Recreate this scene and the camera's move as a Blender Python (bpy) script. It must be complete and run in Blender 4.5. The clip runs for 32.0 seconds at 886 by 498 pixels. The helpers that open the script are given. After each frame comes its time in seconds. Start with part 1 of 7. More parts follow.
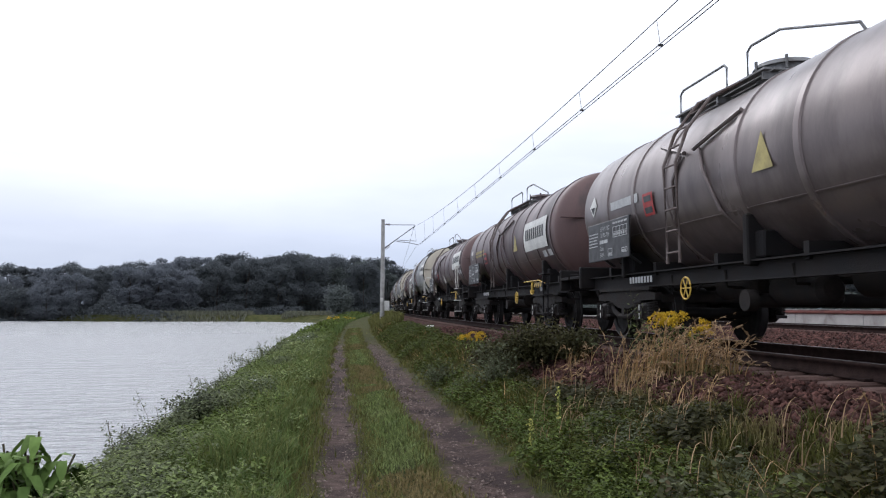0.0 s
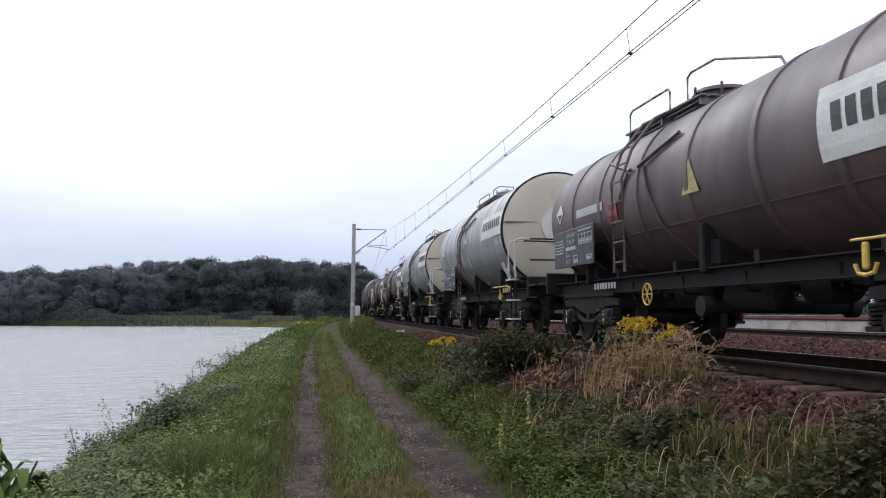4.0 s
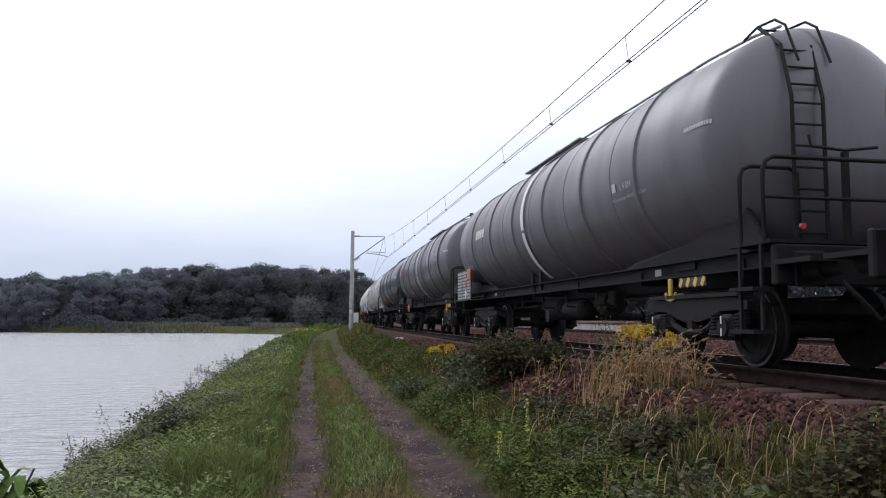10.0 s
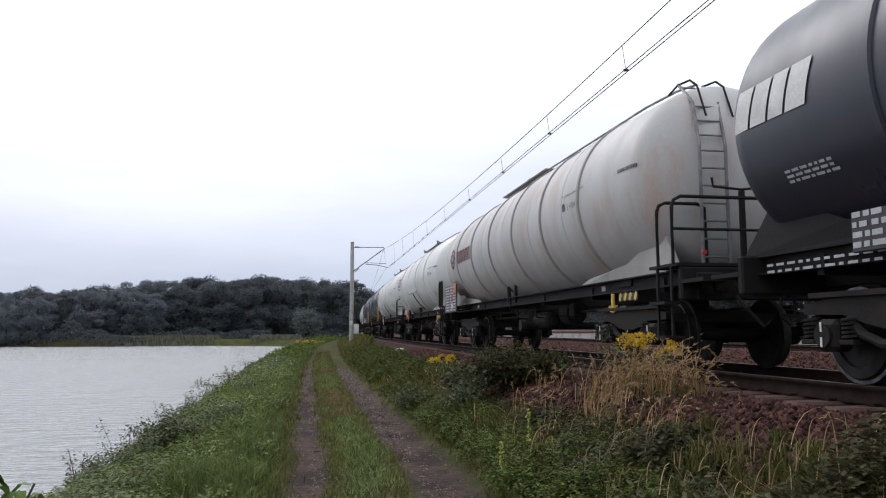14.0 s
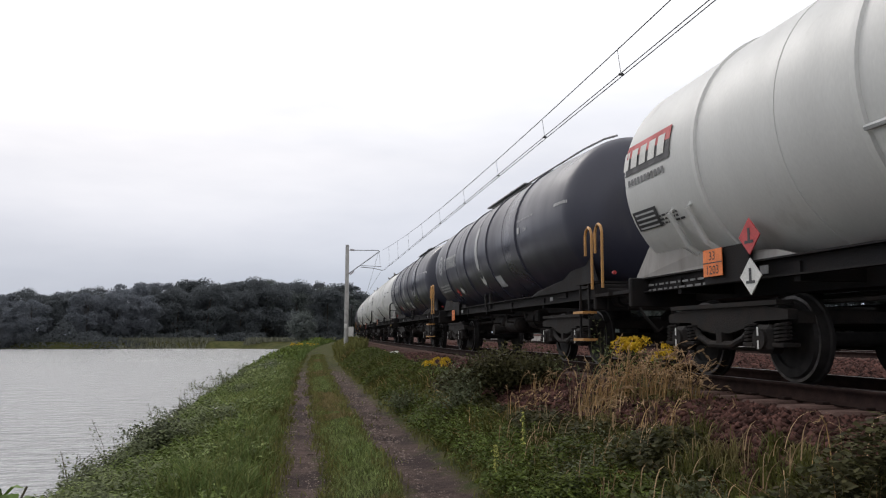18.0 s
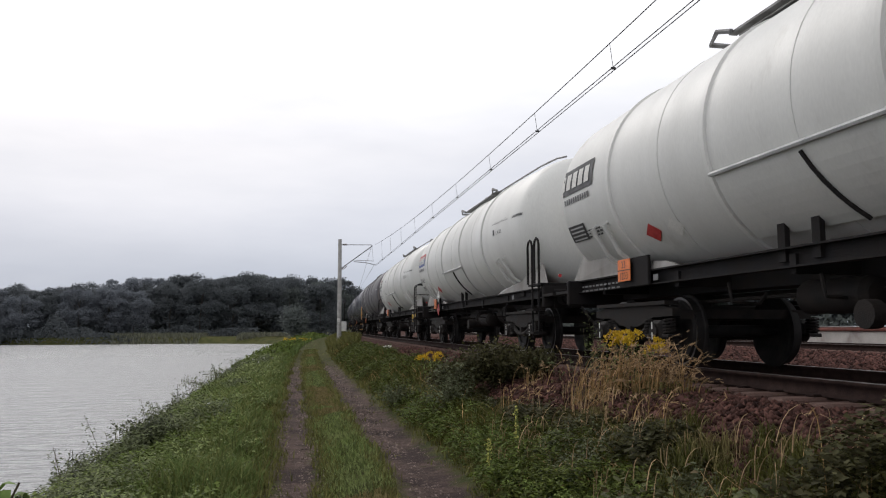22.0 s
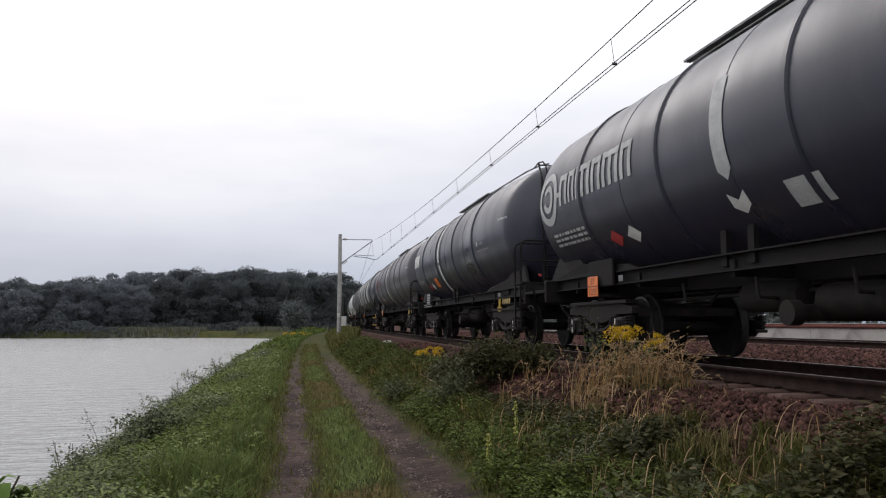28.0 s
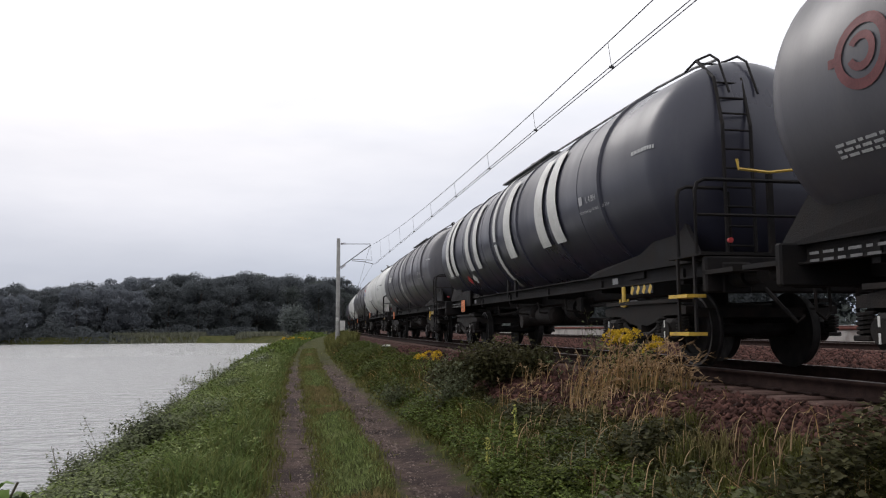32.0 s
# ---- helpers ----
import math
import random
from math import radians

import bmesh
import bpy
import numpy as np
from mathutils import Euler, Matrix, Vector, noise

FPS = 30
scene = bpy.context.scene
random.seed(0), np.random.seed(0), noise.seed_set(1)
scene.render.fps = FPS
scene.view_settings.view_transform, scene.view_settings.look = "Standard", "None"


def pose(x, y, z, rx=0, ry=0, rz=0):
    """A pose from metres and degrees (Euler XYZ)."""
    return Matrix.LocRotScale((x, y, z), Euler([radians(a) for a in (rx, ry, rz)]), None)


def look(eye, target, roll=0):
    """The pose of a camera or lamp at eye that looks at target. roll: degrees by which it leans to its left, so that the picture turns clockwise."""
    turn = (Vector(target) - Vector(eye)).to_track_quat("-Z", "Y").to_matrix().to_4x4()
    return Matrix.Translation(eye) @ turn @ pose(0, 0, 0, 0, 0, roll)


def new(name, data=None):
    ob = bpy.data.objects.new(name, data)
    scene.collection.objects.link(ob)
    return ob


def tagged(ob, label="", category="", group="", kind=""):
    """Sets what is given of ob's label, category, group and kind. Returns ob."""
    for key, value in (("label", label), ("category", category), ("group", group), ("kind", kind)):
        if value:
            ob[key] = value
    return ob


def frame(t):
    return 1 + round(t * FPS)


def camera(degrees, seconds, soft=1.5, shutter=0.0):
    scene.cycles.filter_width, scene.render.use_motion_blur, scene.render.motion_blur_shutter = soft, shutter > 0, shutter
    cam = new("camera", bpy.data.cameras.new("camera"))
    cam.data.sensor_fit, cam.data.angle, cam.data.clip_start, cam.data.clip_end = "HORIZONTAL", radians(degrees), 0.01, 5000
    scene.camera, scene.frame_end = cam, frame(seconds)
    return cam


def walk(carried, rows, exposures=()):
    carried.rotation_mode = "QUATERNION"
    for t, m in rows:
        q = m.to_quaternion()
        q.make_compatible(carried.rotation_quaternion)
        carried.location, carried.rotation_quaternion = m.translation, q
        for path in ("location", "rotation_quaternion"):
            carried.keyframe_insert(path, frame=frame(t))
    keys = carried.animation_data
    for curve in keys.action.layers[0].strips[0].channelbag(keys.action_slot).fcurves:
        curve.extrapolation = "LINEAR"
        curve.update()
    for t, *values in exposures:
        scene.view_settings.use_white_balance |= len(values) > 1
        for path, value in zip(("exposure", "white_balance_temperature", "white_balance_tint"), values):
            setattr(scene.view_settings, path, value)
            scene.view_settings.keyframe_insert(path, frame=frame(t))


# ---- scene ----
FOV = 59.2
EYE = 1.62                      # eye over the farm track
RAIL = 1.11                     # rail top over the farm track
LAKE = -1.0


def turned(yaw, pitch, roll):
    return pose(0, 0, EYE, 90 + pitch, roll, yaw)


cam = camera(FOV, 32.0, soft=1.15)
walk(cam, [
    (0, turned(-0.96, 4.34, -0.28)),
    (0.5, turned(-0.83, 4.11, -0.41)),
    (1, turned(-1.70, 4.33, -0.43)),
    (1.5, turned(-2.32, 4.03, -0.40)),
    (2, turned(-3.09, 3.85, -0.42)),
    (2.5, turned(-3.16, 4.08, -0.75)),
    (3, turned(-2.80, 4.49, -0.47)),
    (3.5, turned(-3.00, 4.75, -0.41)),
    (5.5, turned(-3.22, 4.57, -0.34)),
    (6, turned(-3.44, 4.56, -0.23)),
    (6.5, turned(-3.43, 4.96, -0.48)),
    (7, turned(-3.59, 4.83, -0.42)),
    (7.5, turned(-3.35, 4.85, -0.15)),
    (8, turned(-3.35, 4.96, -0.27)),
    (8.5, turned(-3.36, 5.04, -0.39)),
    (9, turned(-3.43, 5.03, -0.32)),
    (9.5, turned(-3.78, 5.37, -0.37)),
    (10, turned(-3.20, 5.24, -0.45)),
    (10.5, turned(-3.09, 5.07, -0.18)),
    (11, turned(-3.41, 5.24, -0.11)),
    (11.5, turned(-3.30, 4.95, -0.23)),
    (12, turned(-3.30, 5.20, -0.05)),
    (12.5, turned(-2.78, 5.65, -0.19)),
    (13, turned(-4.15, 5.55, -0.30)),
    (13.5, turned(-3.40, 5.77, 0.23)),
    (14, turned(-3.17, 5.99, 0.10)),
    (14.5, turned(-3.76, 5.82, -0.29)),
    (16.5, turned(-3.47, 6.35, 0.10)),
    (17, turned(-3.59, 6.50, -0.29)),
    (17.5, turned(-3.61, 6.23, -0.06)),
    (18, turned(-3.55, 6.22, -0.04)),
    (18.5, turned(-3.57, 6.40, 0.09)),
    (19, turned(-3.83, 6.08, 0.22)),
    (19.5, turned(-3.78, 6.13, 0.23)),
    (20, turned(-3.88, 5.94, 0.06)),
    (20.5, turned(-3.87, 5.77, 0.11)),
    (21, turned(-4.00, 5.84, 0.15)),
    (21.5, turned(-4.14, 5.82, 0.25)),
    (22, turned(-4.06, 5.80, 0.18)),
    (22.5, turned(-3.94, 5.57, -0.03)),
    (23, turned(-3.99, 5.77, 0.07)),
    (23.5, turned(-3.88, 5.42, 0.26)),
    (24, turned(-3.95, 5.07, 0.20)),
    (24.5, turned(-4.71, 5.17, -0.08)),
    (25, turned(-4.32, 5.49, 0.06)),
    (25.5, turned(-4.28, 5.77, 0.02)),
    (27.5, turned(-4.18, 5.51, -0.03)),
    (28, turned(-4.07, 5.45, -0.06)),
    (28.5, turned(-3.94, 5.31, -0.02)),
    (29, turned(-4.31, 5.37, 0.06)),
    (29.5, turned(-4.32, 5.24, 0.05)),
    (30, turned(-4.12, 5.31, 0.21)),
    (30.5, turned(-4.16, 5.24, 0.34)),
    (31, turned(-4.15, 5.23, 0.14)),
    (31.5, turned(-4.25, 5.78, -0.09)),
    (32, turned(-4.16, 5.73, 0.25)),
], exposures=[(0.0, 0.06, 5950, 12), (8.0, 0.02, 5950, 12), (14.0, -0.05, 6100, 12), (19.0, -0.24, 6500, 11), (32.0, -0.22, 6450, 12)])

# ---- sky and light ----
def sky():
    w = bpy.data.worlds.new("overcast_sky")
    w.use_nodes = True
    scene.world = w
    nt = w.node_tree
    nt.nodes.clear()
    N, K = nt.nodes.new, nt.links.new
    out, bg = N("ShaderNodeOutputWorld"), N("ShaderNodeBackground")
    air = N("ShaderNodeTexSky")
    air.sky_type, air.sun_disc = "NISHITA", False
    air.sun_elevation, air.sun_rotation = radians(38), radians(-25)
    air.air_density, air.dust_density = 1.0, 4.0
    co = N("ShaderNodeTexCoord")
    sep = N("ShaderNodeSeparateXYZ")
    K(co.outputs["Generated"], sep.inputs[0])
    ramp = N("ShaderNodeValToRGB")
    K(sep.outputs["Z"], ramp.inputs[0])
    e = ramp.color_ramp.elements
    e[0].position, e[0].color = 0.0, (0.50, 0.58, 0.71, 1)
    e[1].position, e[1].color = 0.40, (1.46, 1.47, 1.49, 1)
    for p, c in ((0.07, (0.60, 0.675, 0.81)), (0.13, (0.83, 0.875, 0.98)), (0.22, (1.04, 1.055, 1.11))):
        x = e.new(p)
        x.color = (*c, 1)
    stretch = N("ShaderNodeMapping")
    stretch.inputs["Scale"].default_value = (2.2, 2.2, 9.0)
    K(co.outputs["Generated"], stretch.inputs[0])
    no = N("ShaderNodeTexNoise")
    no.inputs["Scale"].default_value, no.inputs["Detail"].default_value = 1.6, 6
    K(stretch.outputs[0], no.inputs[0])
    cr = N("ShaderNodeValToRGB")
    cr.color_ramp.elements[0].position, cr.color_ramp.elements[0].color = 0.35, (0.93, 0.94, 0.96, 1)
    cr.color_ramp.elements[1].position, cr.color_ramp.elements[1].color = 0.70, (1.10, 1.09, 1.08, 1)
    K(no.outputs["Fac"], cr.inputs[0])
    mul = N("ShaderNodeMix")
    mul.data_type, mul.blend_type = "RGBA", "MULTIPLY"
    mul.inputs[0].default_value = 1
    K(ramp.outputs[0], mul.inputs[6]), K(cr.outputs[0], mul.inputs[7])
    thin = N("ShaderNodeVectorMath")
    thin.operation = "SCALE"
    thin.inputs["Scale"].default_value = 0.10
    K(air.outputs[0], thin.inputs[0])
    mix = N("ShaderNodeMix")
    mix.data_type = "RGBA"
    mix.inputs[0].default_value = 0.12
    K(mul.outputs[2], mix.inputs[6]), K(thin.outputs[0], mix.inputs[7])
    K(mix.outputs[2], bg.inputs[0])
    bg.inputs[1].default_value = 1.0
    K(bg.outputs[0], out.inputs[0])


sky()
sun = new("sun", bpy.data.lights.new("sun", "SUN"))
sun.data.energy, sun.data.angle, sun.data.color = 0.6, radians(25), (1.0, 0.97, 0.93)
sun.matrix_world = look((-40, 90, 80), (0, 0, 0))


# ---- materials ----
MATS = {}


def mat(name, color, rough=0.6, metal=0.0, second=None, scale=6.0, amount=0.5, bump=0.0, stretch=(1, 1, 1), fine=60.0, spec=0.5,
        dirt=None, dirt_scale=1.2, dirt_at=(0.5, 0.72), vary=0.0, island=0.0, through_light=0.0, grain=0.13):
    """Paint, stone, steel: a base colour, a second one in coarse noise, fine grain, stains of a third one, and relief."""
    if name in MATS:
        return MATS[name]
    m = MATS[name] = bpy.data.materials.new(name)
    m.use_nodes = True
    nt = m.node_tree
    N, K = nt.nodes.new, nt.links.new
    b = nt.nodes["Principled BSDF"]
    co, mp = N("ShaderNodeTexCoord"), N("ShaderNodeMapping")
    mp.inputs["Scale"].default_value = stretch
    K(co.outputs["Object"], mp.inputs[0])
    n1, n2 = N("ShaderNodeTexNoise"), N("ShaderNodeTexNoise")
    n1.inputs["Scale"].default_value, n1.inputs["Detail"].default_value = scale, 5
    n2.inputs["Scale"].default_value, n2.inputs["Detail"].default_value = fine, 3
    K(mp.outputs[0], n1.inputs[0]), K(mp.outputs[0], n2.inputs[0])
    second = second or tuple(c * 0.72 for c in color)

    def mixed(fac, a, c, kind="MIX"):
        x = N("ShaderNodeMix")
        x.data_type, x.blend_type = "RGBA", kind
        for sock, v in ((0, fac), (6, a), (7, c)):
            if hasattr(v, "is_linked"):
                K(v, x.inputs[sock])
            else:
                x.inputs[sock].default_value = v if sock == 0 else (*v, 1)
        return x.outputs[2]

    def ramped(v, lo, hi, a=0.0, c=1.0):
        r = N("ShaderNodeMapRange")
        K(v, r.inputs[0])
        for k, q in ((1, lo), (2, hi), (3, a), (4, c)):
            r.inputs[k].default_value = q
        return r.outputs[0]

    col = mixed(ramped(n1.outputs["Fac"], 0.35, 0.68, 0, amount * 2 if amount < 0.5 else 1), color, second)
    g = ramped(n2.outputs["Fac"], 0.3, 0.7, 1 - grain, 1 + grain)
    gray = N("ShaderNodeCombineColor")
    for k in range(3):
        K(g, gray.inputs[k])
    col = mixed(1.0, col, gray.outputs[0], "MULTIPLY")
    if dirt:
        n3 = N("ShaderNodeTexNoise")
        n3.inputs["Scale"].default_value, n3.inputs["Detail"].default_value = dirt_scale, 8
        n3.inputs["Roughness"].default_value = 0.65
        K(mp.outputs[0], n3.inputs[0])
        col = mixed(ramped(n3.outputs["Fac"], *dirt_at, 0, 0.85), col, dirt)
    if vary:
        oi = N("ShaderNodeObjectInfo")
        v = ramped(oi.outputs["Random"], 0, 1, 1 - vary, 1 + vary)
        gc = N("ShaderNodeCombineColor")
        for k in range(3):
            K(v, gc.inputs[k])
        col = mixed(1.0, col, gc.outputs[0], "MULTIPLY")
    if island:
        ge = N("ShaderNodeNewGeometry")
        v = ramped(ge.outputs["Random Per Island"], 0, 1, 1 - island, 1 + island)
        gc = N("ShaderNodeCombineColor")
        for k in range(3):
            K(v, gc.inputs[k])
        col = mixed(1.0, col, gc.outputs[0], "MULTIPLY")
    K(col, b.inputs["Base Color"])
    K(ramped(n1.outputs["Fac"], 0.3, 0.7, max(0, rough - 0.1), min(1, rough + 0.1)), b.inputs["Roughness"])
    b.inputs["Metallic"].default_value = metal
    b.inputs["Specular IOR Level"].default_value = spec
    if bump:
        bp = N("ShaderNodeBump")
        bp.inputs["Strength"].default_value, bp.inputs["Distance"].default_value = min(1, bump), 0.02
        K(n2.outputs["Fac"], bp.inputs["Height"])
        K(bp.outputs[0], b.inputs["Normal"])
    if through_light:
        tr, ad = N("ShaderNodeBsdfTranslucent"), N("ShaderNodeMixShader")
        K(col, tr.inputs[0])
        ad.inputs[0].default_value = through_light
        K(b.outputs[0], ad.inputs[1]), K(tr.outputs[0], ad.inputs[2])
        K(ad.outputs[0], nt.nodes["Material Output"].inputs[0])
    return m


# ---- mesh tools ----
def box(bm, c, s, rz=0.0, rx=0.0, ry=0.0, bevel=0.0):
    m = Matrix.Translation(c) @ Euler((rx, ry, rz)).to_matrix().to_4x4() @ Matrix.Diagonal((*s, 1))
    r = bmesh.ops.create_cube(bm, size=1, matrix=m)
    if bevel:
        ed = list({e for v in r["verts"] for e in v.link_edges})
        bmesh.ops.bevel(bm, geom=ed, offset=bevel, segments=1, affect="EDGES")
    return bm


def rod(bm, a, b, r, n=8, r2=None, caps=True):
    a, b = Vector(a), Vector(b)
    d = b - a
    m = Matrix.Translation((a + b) / 2) @ d.to_track_quat("Z", "Y").to_matrix().to_4x4()
    bmesh.ops.create_cone(bm, cap_ends=caps, segments=n, radius1=r, radius2=r if r2 is None else r2, depth=d.length, matrix=m)
    return bm


def pipe(bm, pts, r, n=6):
    """A bent bar through the points."""
    pts = [Vector(p) for p in pts]
    rings = []
    for i, p in enumerate(pts):
        d = (pts[min(i + 1, len(pts) - 1)] - pts[max(i - 1, 0)]).normalized()
        q = d.to_track_quat("Z", "Y").to_matrix()
        rings.append([bm.verts.new(p + q @ Vector((r * math.cos(k * math.tau / n), r * math.sin(k * math.tau / n), 0))) for k in range(n)])
    for a, b in zip(rings, rings[1:]):
        for k in range(n):
            bm.faces.new((a[k], a[(k + 1) % n], b[(k + 1) % n], b[k]))
    bm.faces.new(rings[0][::-1]), bm.faces.new(rings[-1])
    return bm


def lathe(bm, prof, n=48, zc=0.0, close=False):
    """Turns a profile of (y, r) about the wagon's length axis at height zc."""
    rings = []
    for y, r in prof:
        if r < 1e-4:
            rings.append([bm.verts.new((0, y, zc))])
        else:
            rings.append([bm.verts.new((r * math.cos(k * math.tau / n), y, zc + r * math.sin(k * math.tau / n))) for k in range(n)])
    pairs = list(zip(rings, rings[1:])) + ([(rings[-1], rings[0])] if close else [])
    for a, b in pairs:
        for k in range(n):
            p, q = a[k % len(a)], a[(k + 1) % len(a)]
            s, t = b[(k + 1) % len(b)], b[k % len(b)]
            fs = [v for i, v in enumerate((p, t, s, q)) if v not in (p, t, s, q)[:i]]
            if len(fs) > 2:
                bm.faces.new(fs)
    return bm


def mesh_of(name, bm, material, smooth=False):
    me = bpy.data.meshes.new(name)
    bmesh.ops.recalc_face_normals(bm, faces=bm.faces)
    bm.to_mesh(me)
    bm.free()
    me.materials.append(material)
    if smooth:
        me.shade_smooth()
        me.set_sharp_from_angle(angle=radians(35))
    return me


def part(name, bm, material, parent=None, label="", smooth=False, at=None):
    ob = new(name, bm if isinstance(bm, bpy.types.Mesh) else mesh_of(name, bm, material, smooth))
    ob.parent = parent
    if at is not None:
        ob.matrix_basis = at
    return tagged(ob, label)


def soup(name, verts, faces, material, smooth=False):
    """A large mesh from number arrays; all faces have the same number of corners."""
    verts, faces = np.asarray(verts, np.float32), np.asarray(faces, np.int32)
    me = bpy.data.meshes.new(name)
    n = faces.shape[1]
    me.vertices.add(len(verts)), me.loops.add(faces.size), me.polygons.add(len(faces))
    me.vertices.foreach_set("co", verts.ravel())
    me.loops.foreach_set("vertex_index", faces.ravel())
    me.polygons.foreach_set("loop_start", np.arange(len(faces), dtype=np.int32) * n)
    me.update(calc_edges=True)
    me.validate()
    me.materials.append(material)
    if smooth:
        me.shade_smooth()
    return me


B = bmesh.new
# ---- the line of the railway and the lie of the land ----
def centre(y):
    return 5.993 - 0.1281 * y + 0.000333 * y * y


def bearing(y):
    return -0.1281 + 0.000667 * y


def travelled(t):
    return 11.298 * (t - 16) - 0.0481 * (t - 16) ** 2


PROFILE_U = np.array([-12, -10.2, -9.2, -8.6, -8.0, -7.2, -6.5, -6.25, -5.9, -5.5, -5.1, -4.75, -4.35, -3.95, -3.6, -3.0, -2.5, -2.05, -1.75, 1.75, 2.3, 2.9, 9.0, 12.6, 13.2, 20, 60, 400])
PROFILE_Z = np.array([-2.0, -1.6, -0.95, -0.5, -0.15, 0.02, 0.05, 0.02, -0.05, 0.0, 0.05, 0.0, -0.05, 0.03, 0.12, 0.42, 0.70, 0.85, 0.87, 0.87, 0.86, 0.87, 0.87, 0.87, 0.8, 0.6, 0.3, 0.5])


def smooth_step(x, a, b):
    t = np.clip((x - a) / (b - a), 0, 1)
    return t * t * (3 - 2 * t)


def land_z(x, y):
    x, y = np.asarray(x, float), np.asarray(y, float)
    yy = np.clip(y, -60, 330)
    u = x - centre(yy)
    z = np.interp(u, PROFILE_U, PROFILE_Z)
    far_shore = 150 + 0.10 * x + 6 * np.sin(x * 0.045) + 3 * np.sin(x * 0.13)
    a, b = -(u + 8.2 + 3.6 * smooth_step(y, 85, 140)), far_shore - y
    inside = -np.log(np.exp(-np.clip(a, -60, 60) / 6) + np.exp(-np.clip(b, -60, 60) / 6)) * 6
    plain = 0.15 + 0.25 * np.sin(x * 0.05) * np.sin(y * 0.04)
    left = np.where(u < -8.0, -2.0 + (plain + 2.0) * smooth_step(-inside, -2.5, 2.0), z)
    k = smooth_step(y, 95, 130)
    left = np.where(u < -8.0, np.maximum(left, np.where(y < 130, z, left) * (1 - k) + left * k), left)
    return left


def build_ground():
    us = sorted(set([-900, -500, -320, -240, -190, -160] + [*range(-140, -12, 4)] + [round(v, 2) for v in np.arange(-12, 8, 0.2)] + [8.5, 9, 10, 11, 12, 12.6, 13.2, 14, 18, 24, 32, 45, 60, 90, 140, 220, 400, 900]))
    ys = sorted(set([-900, -400, -200, -100, -60, -40, -25, -15, -8] + [round(v, 2) for v in np.arange(-4, 30, 0.35)] + [*range(30, 60, 1)] + [*range(60, 220, 3)] + [230, 245, 260, 290, 330, 400, 600, 900]))
    uu, yy = np.meshgrid(us, ys)
    xx = uu + centre(np.clip(yy, -60, 330))
    zz = land_z(xx, yy)
    rough = np.array([noise.noise((x * 1.3, y * 1.3, 0)) * 0.5 + noise.noise((x * 4, y * 4, 3)) * 0.25 for x, y in zip(xx.ravel(), yy.ravel())]).reshape(xx.shape)
    near = (uu > -14) & (uu < -1.9) & (np.abs(yy) < 220)
    zz = zz + np.where(near & ((uu < -1.9)), rough * np.where((uu > -6.4) & (uu < -3.9), 0.035, 0.09), 0)
    n, k = len(us), len(ys)
    idx = np.arange(n * k).reshape(k, n)
    faces = np.stack([idx[:-1, :-1], idx[:-1, 1:], idx[1:, 1:], idx[1:, :-1]], -1).reshape(-1, 4)
    me = soup("ground", np.stack([xx, yy, zz], -1).reshape(-1, 3), faces, ground_material(), True)
    return tagged(new("ground", me), "grassy lakeside ground with two bare wheel ruts and a railway bank", "ground", kind="structure")


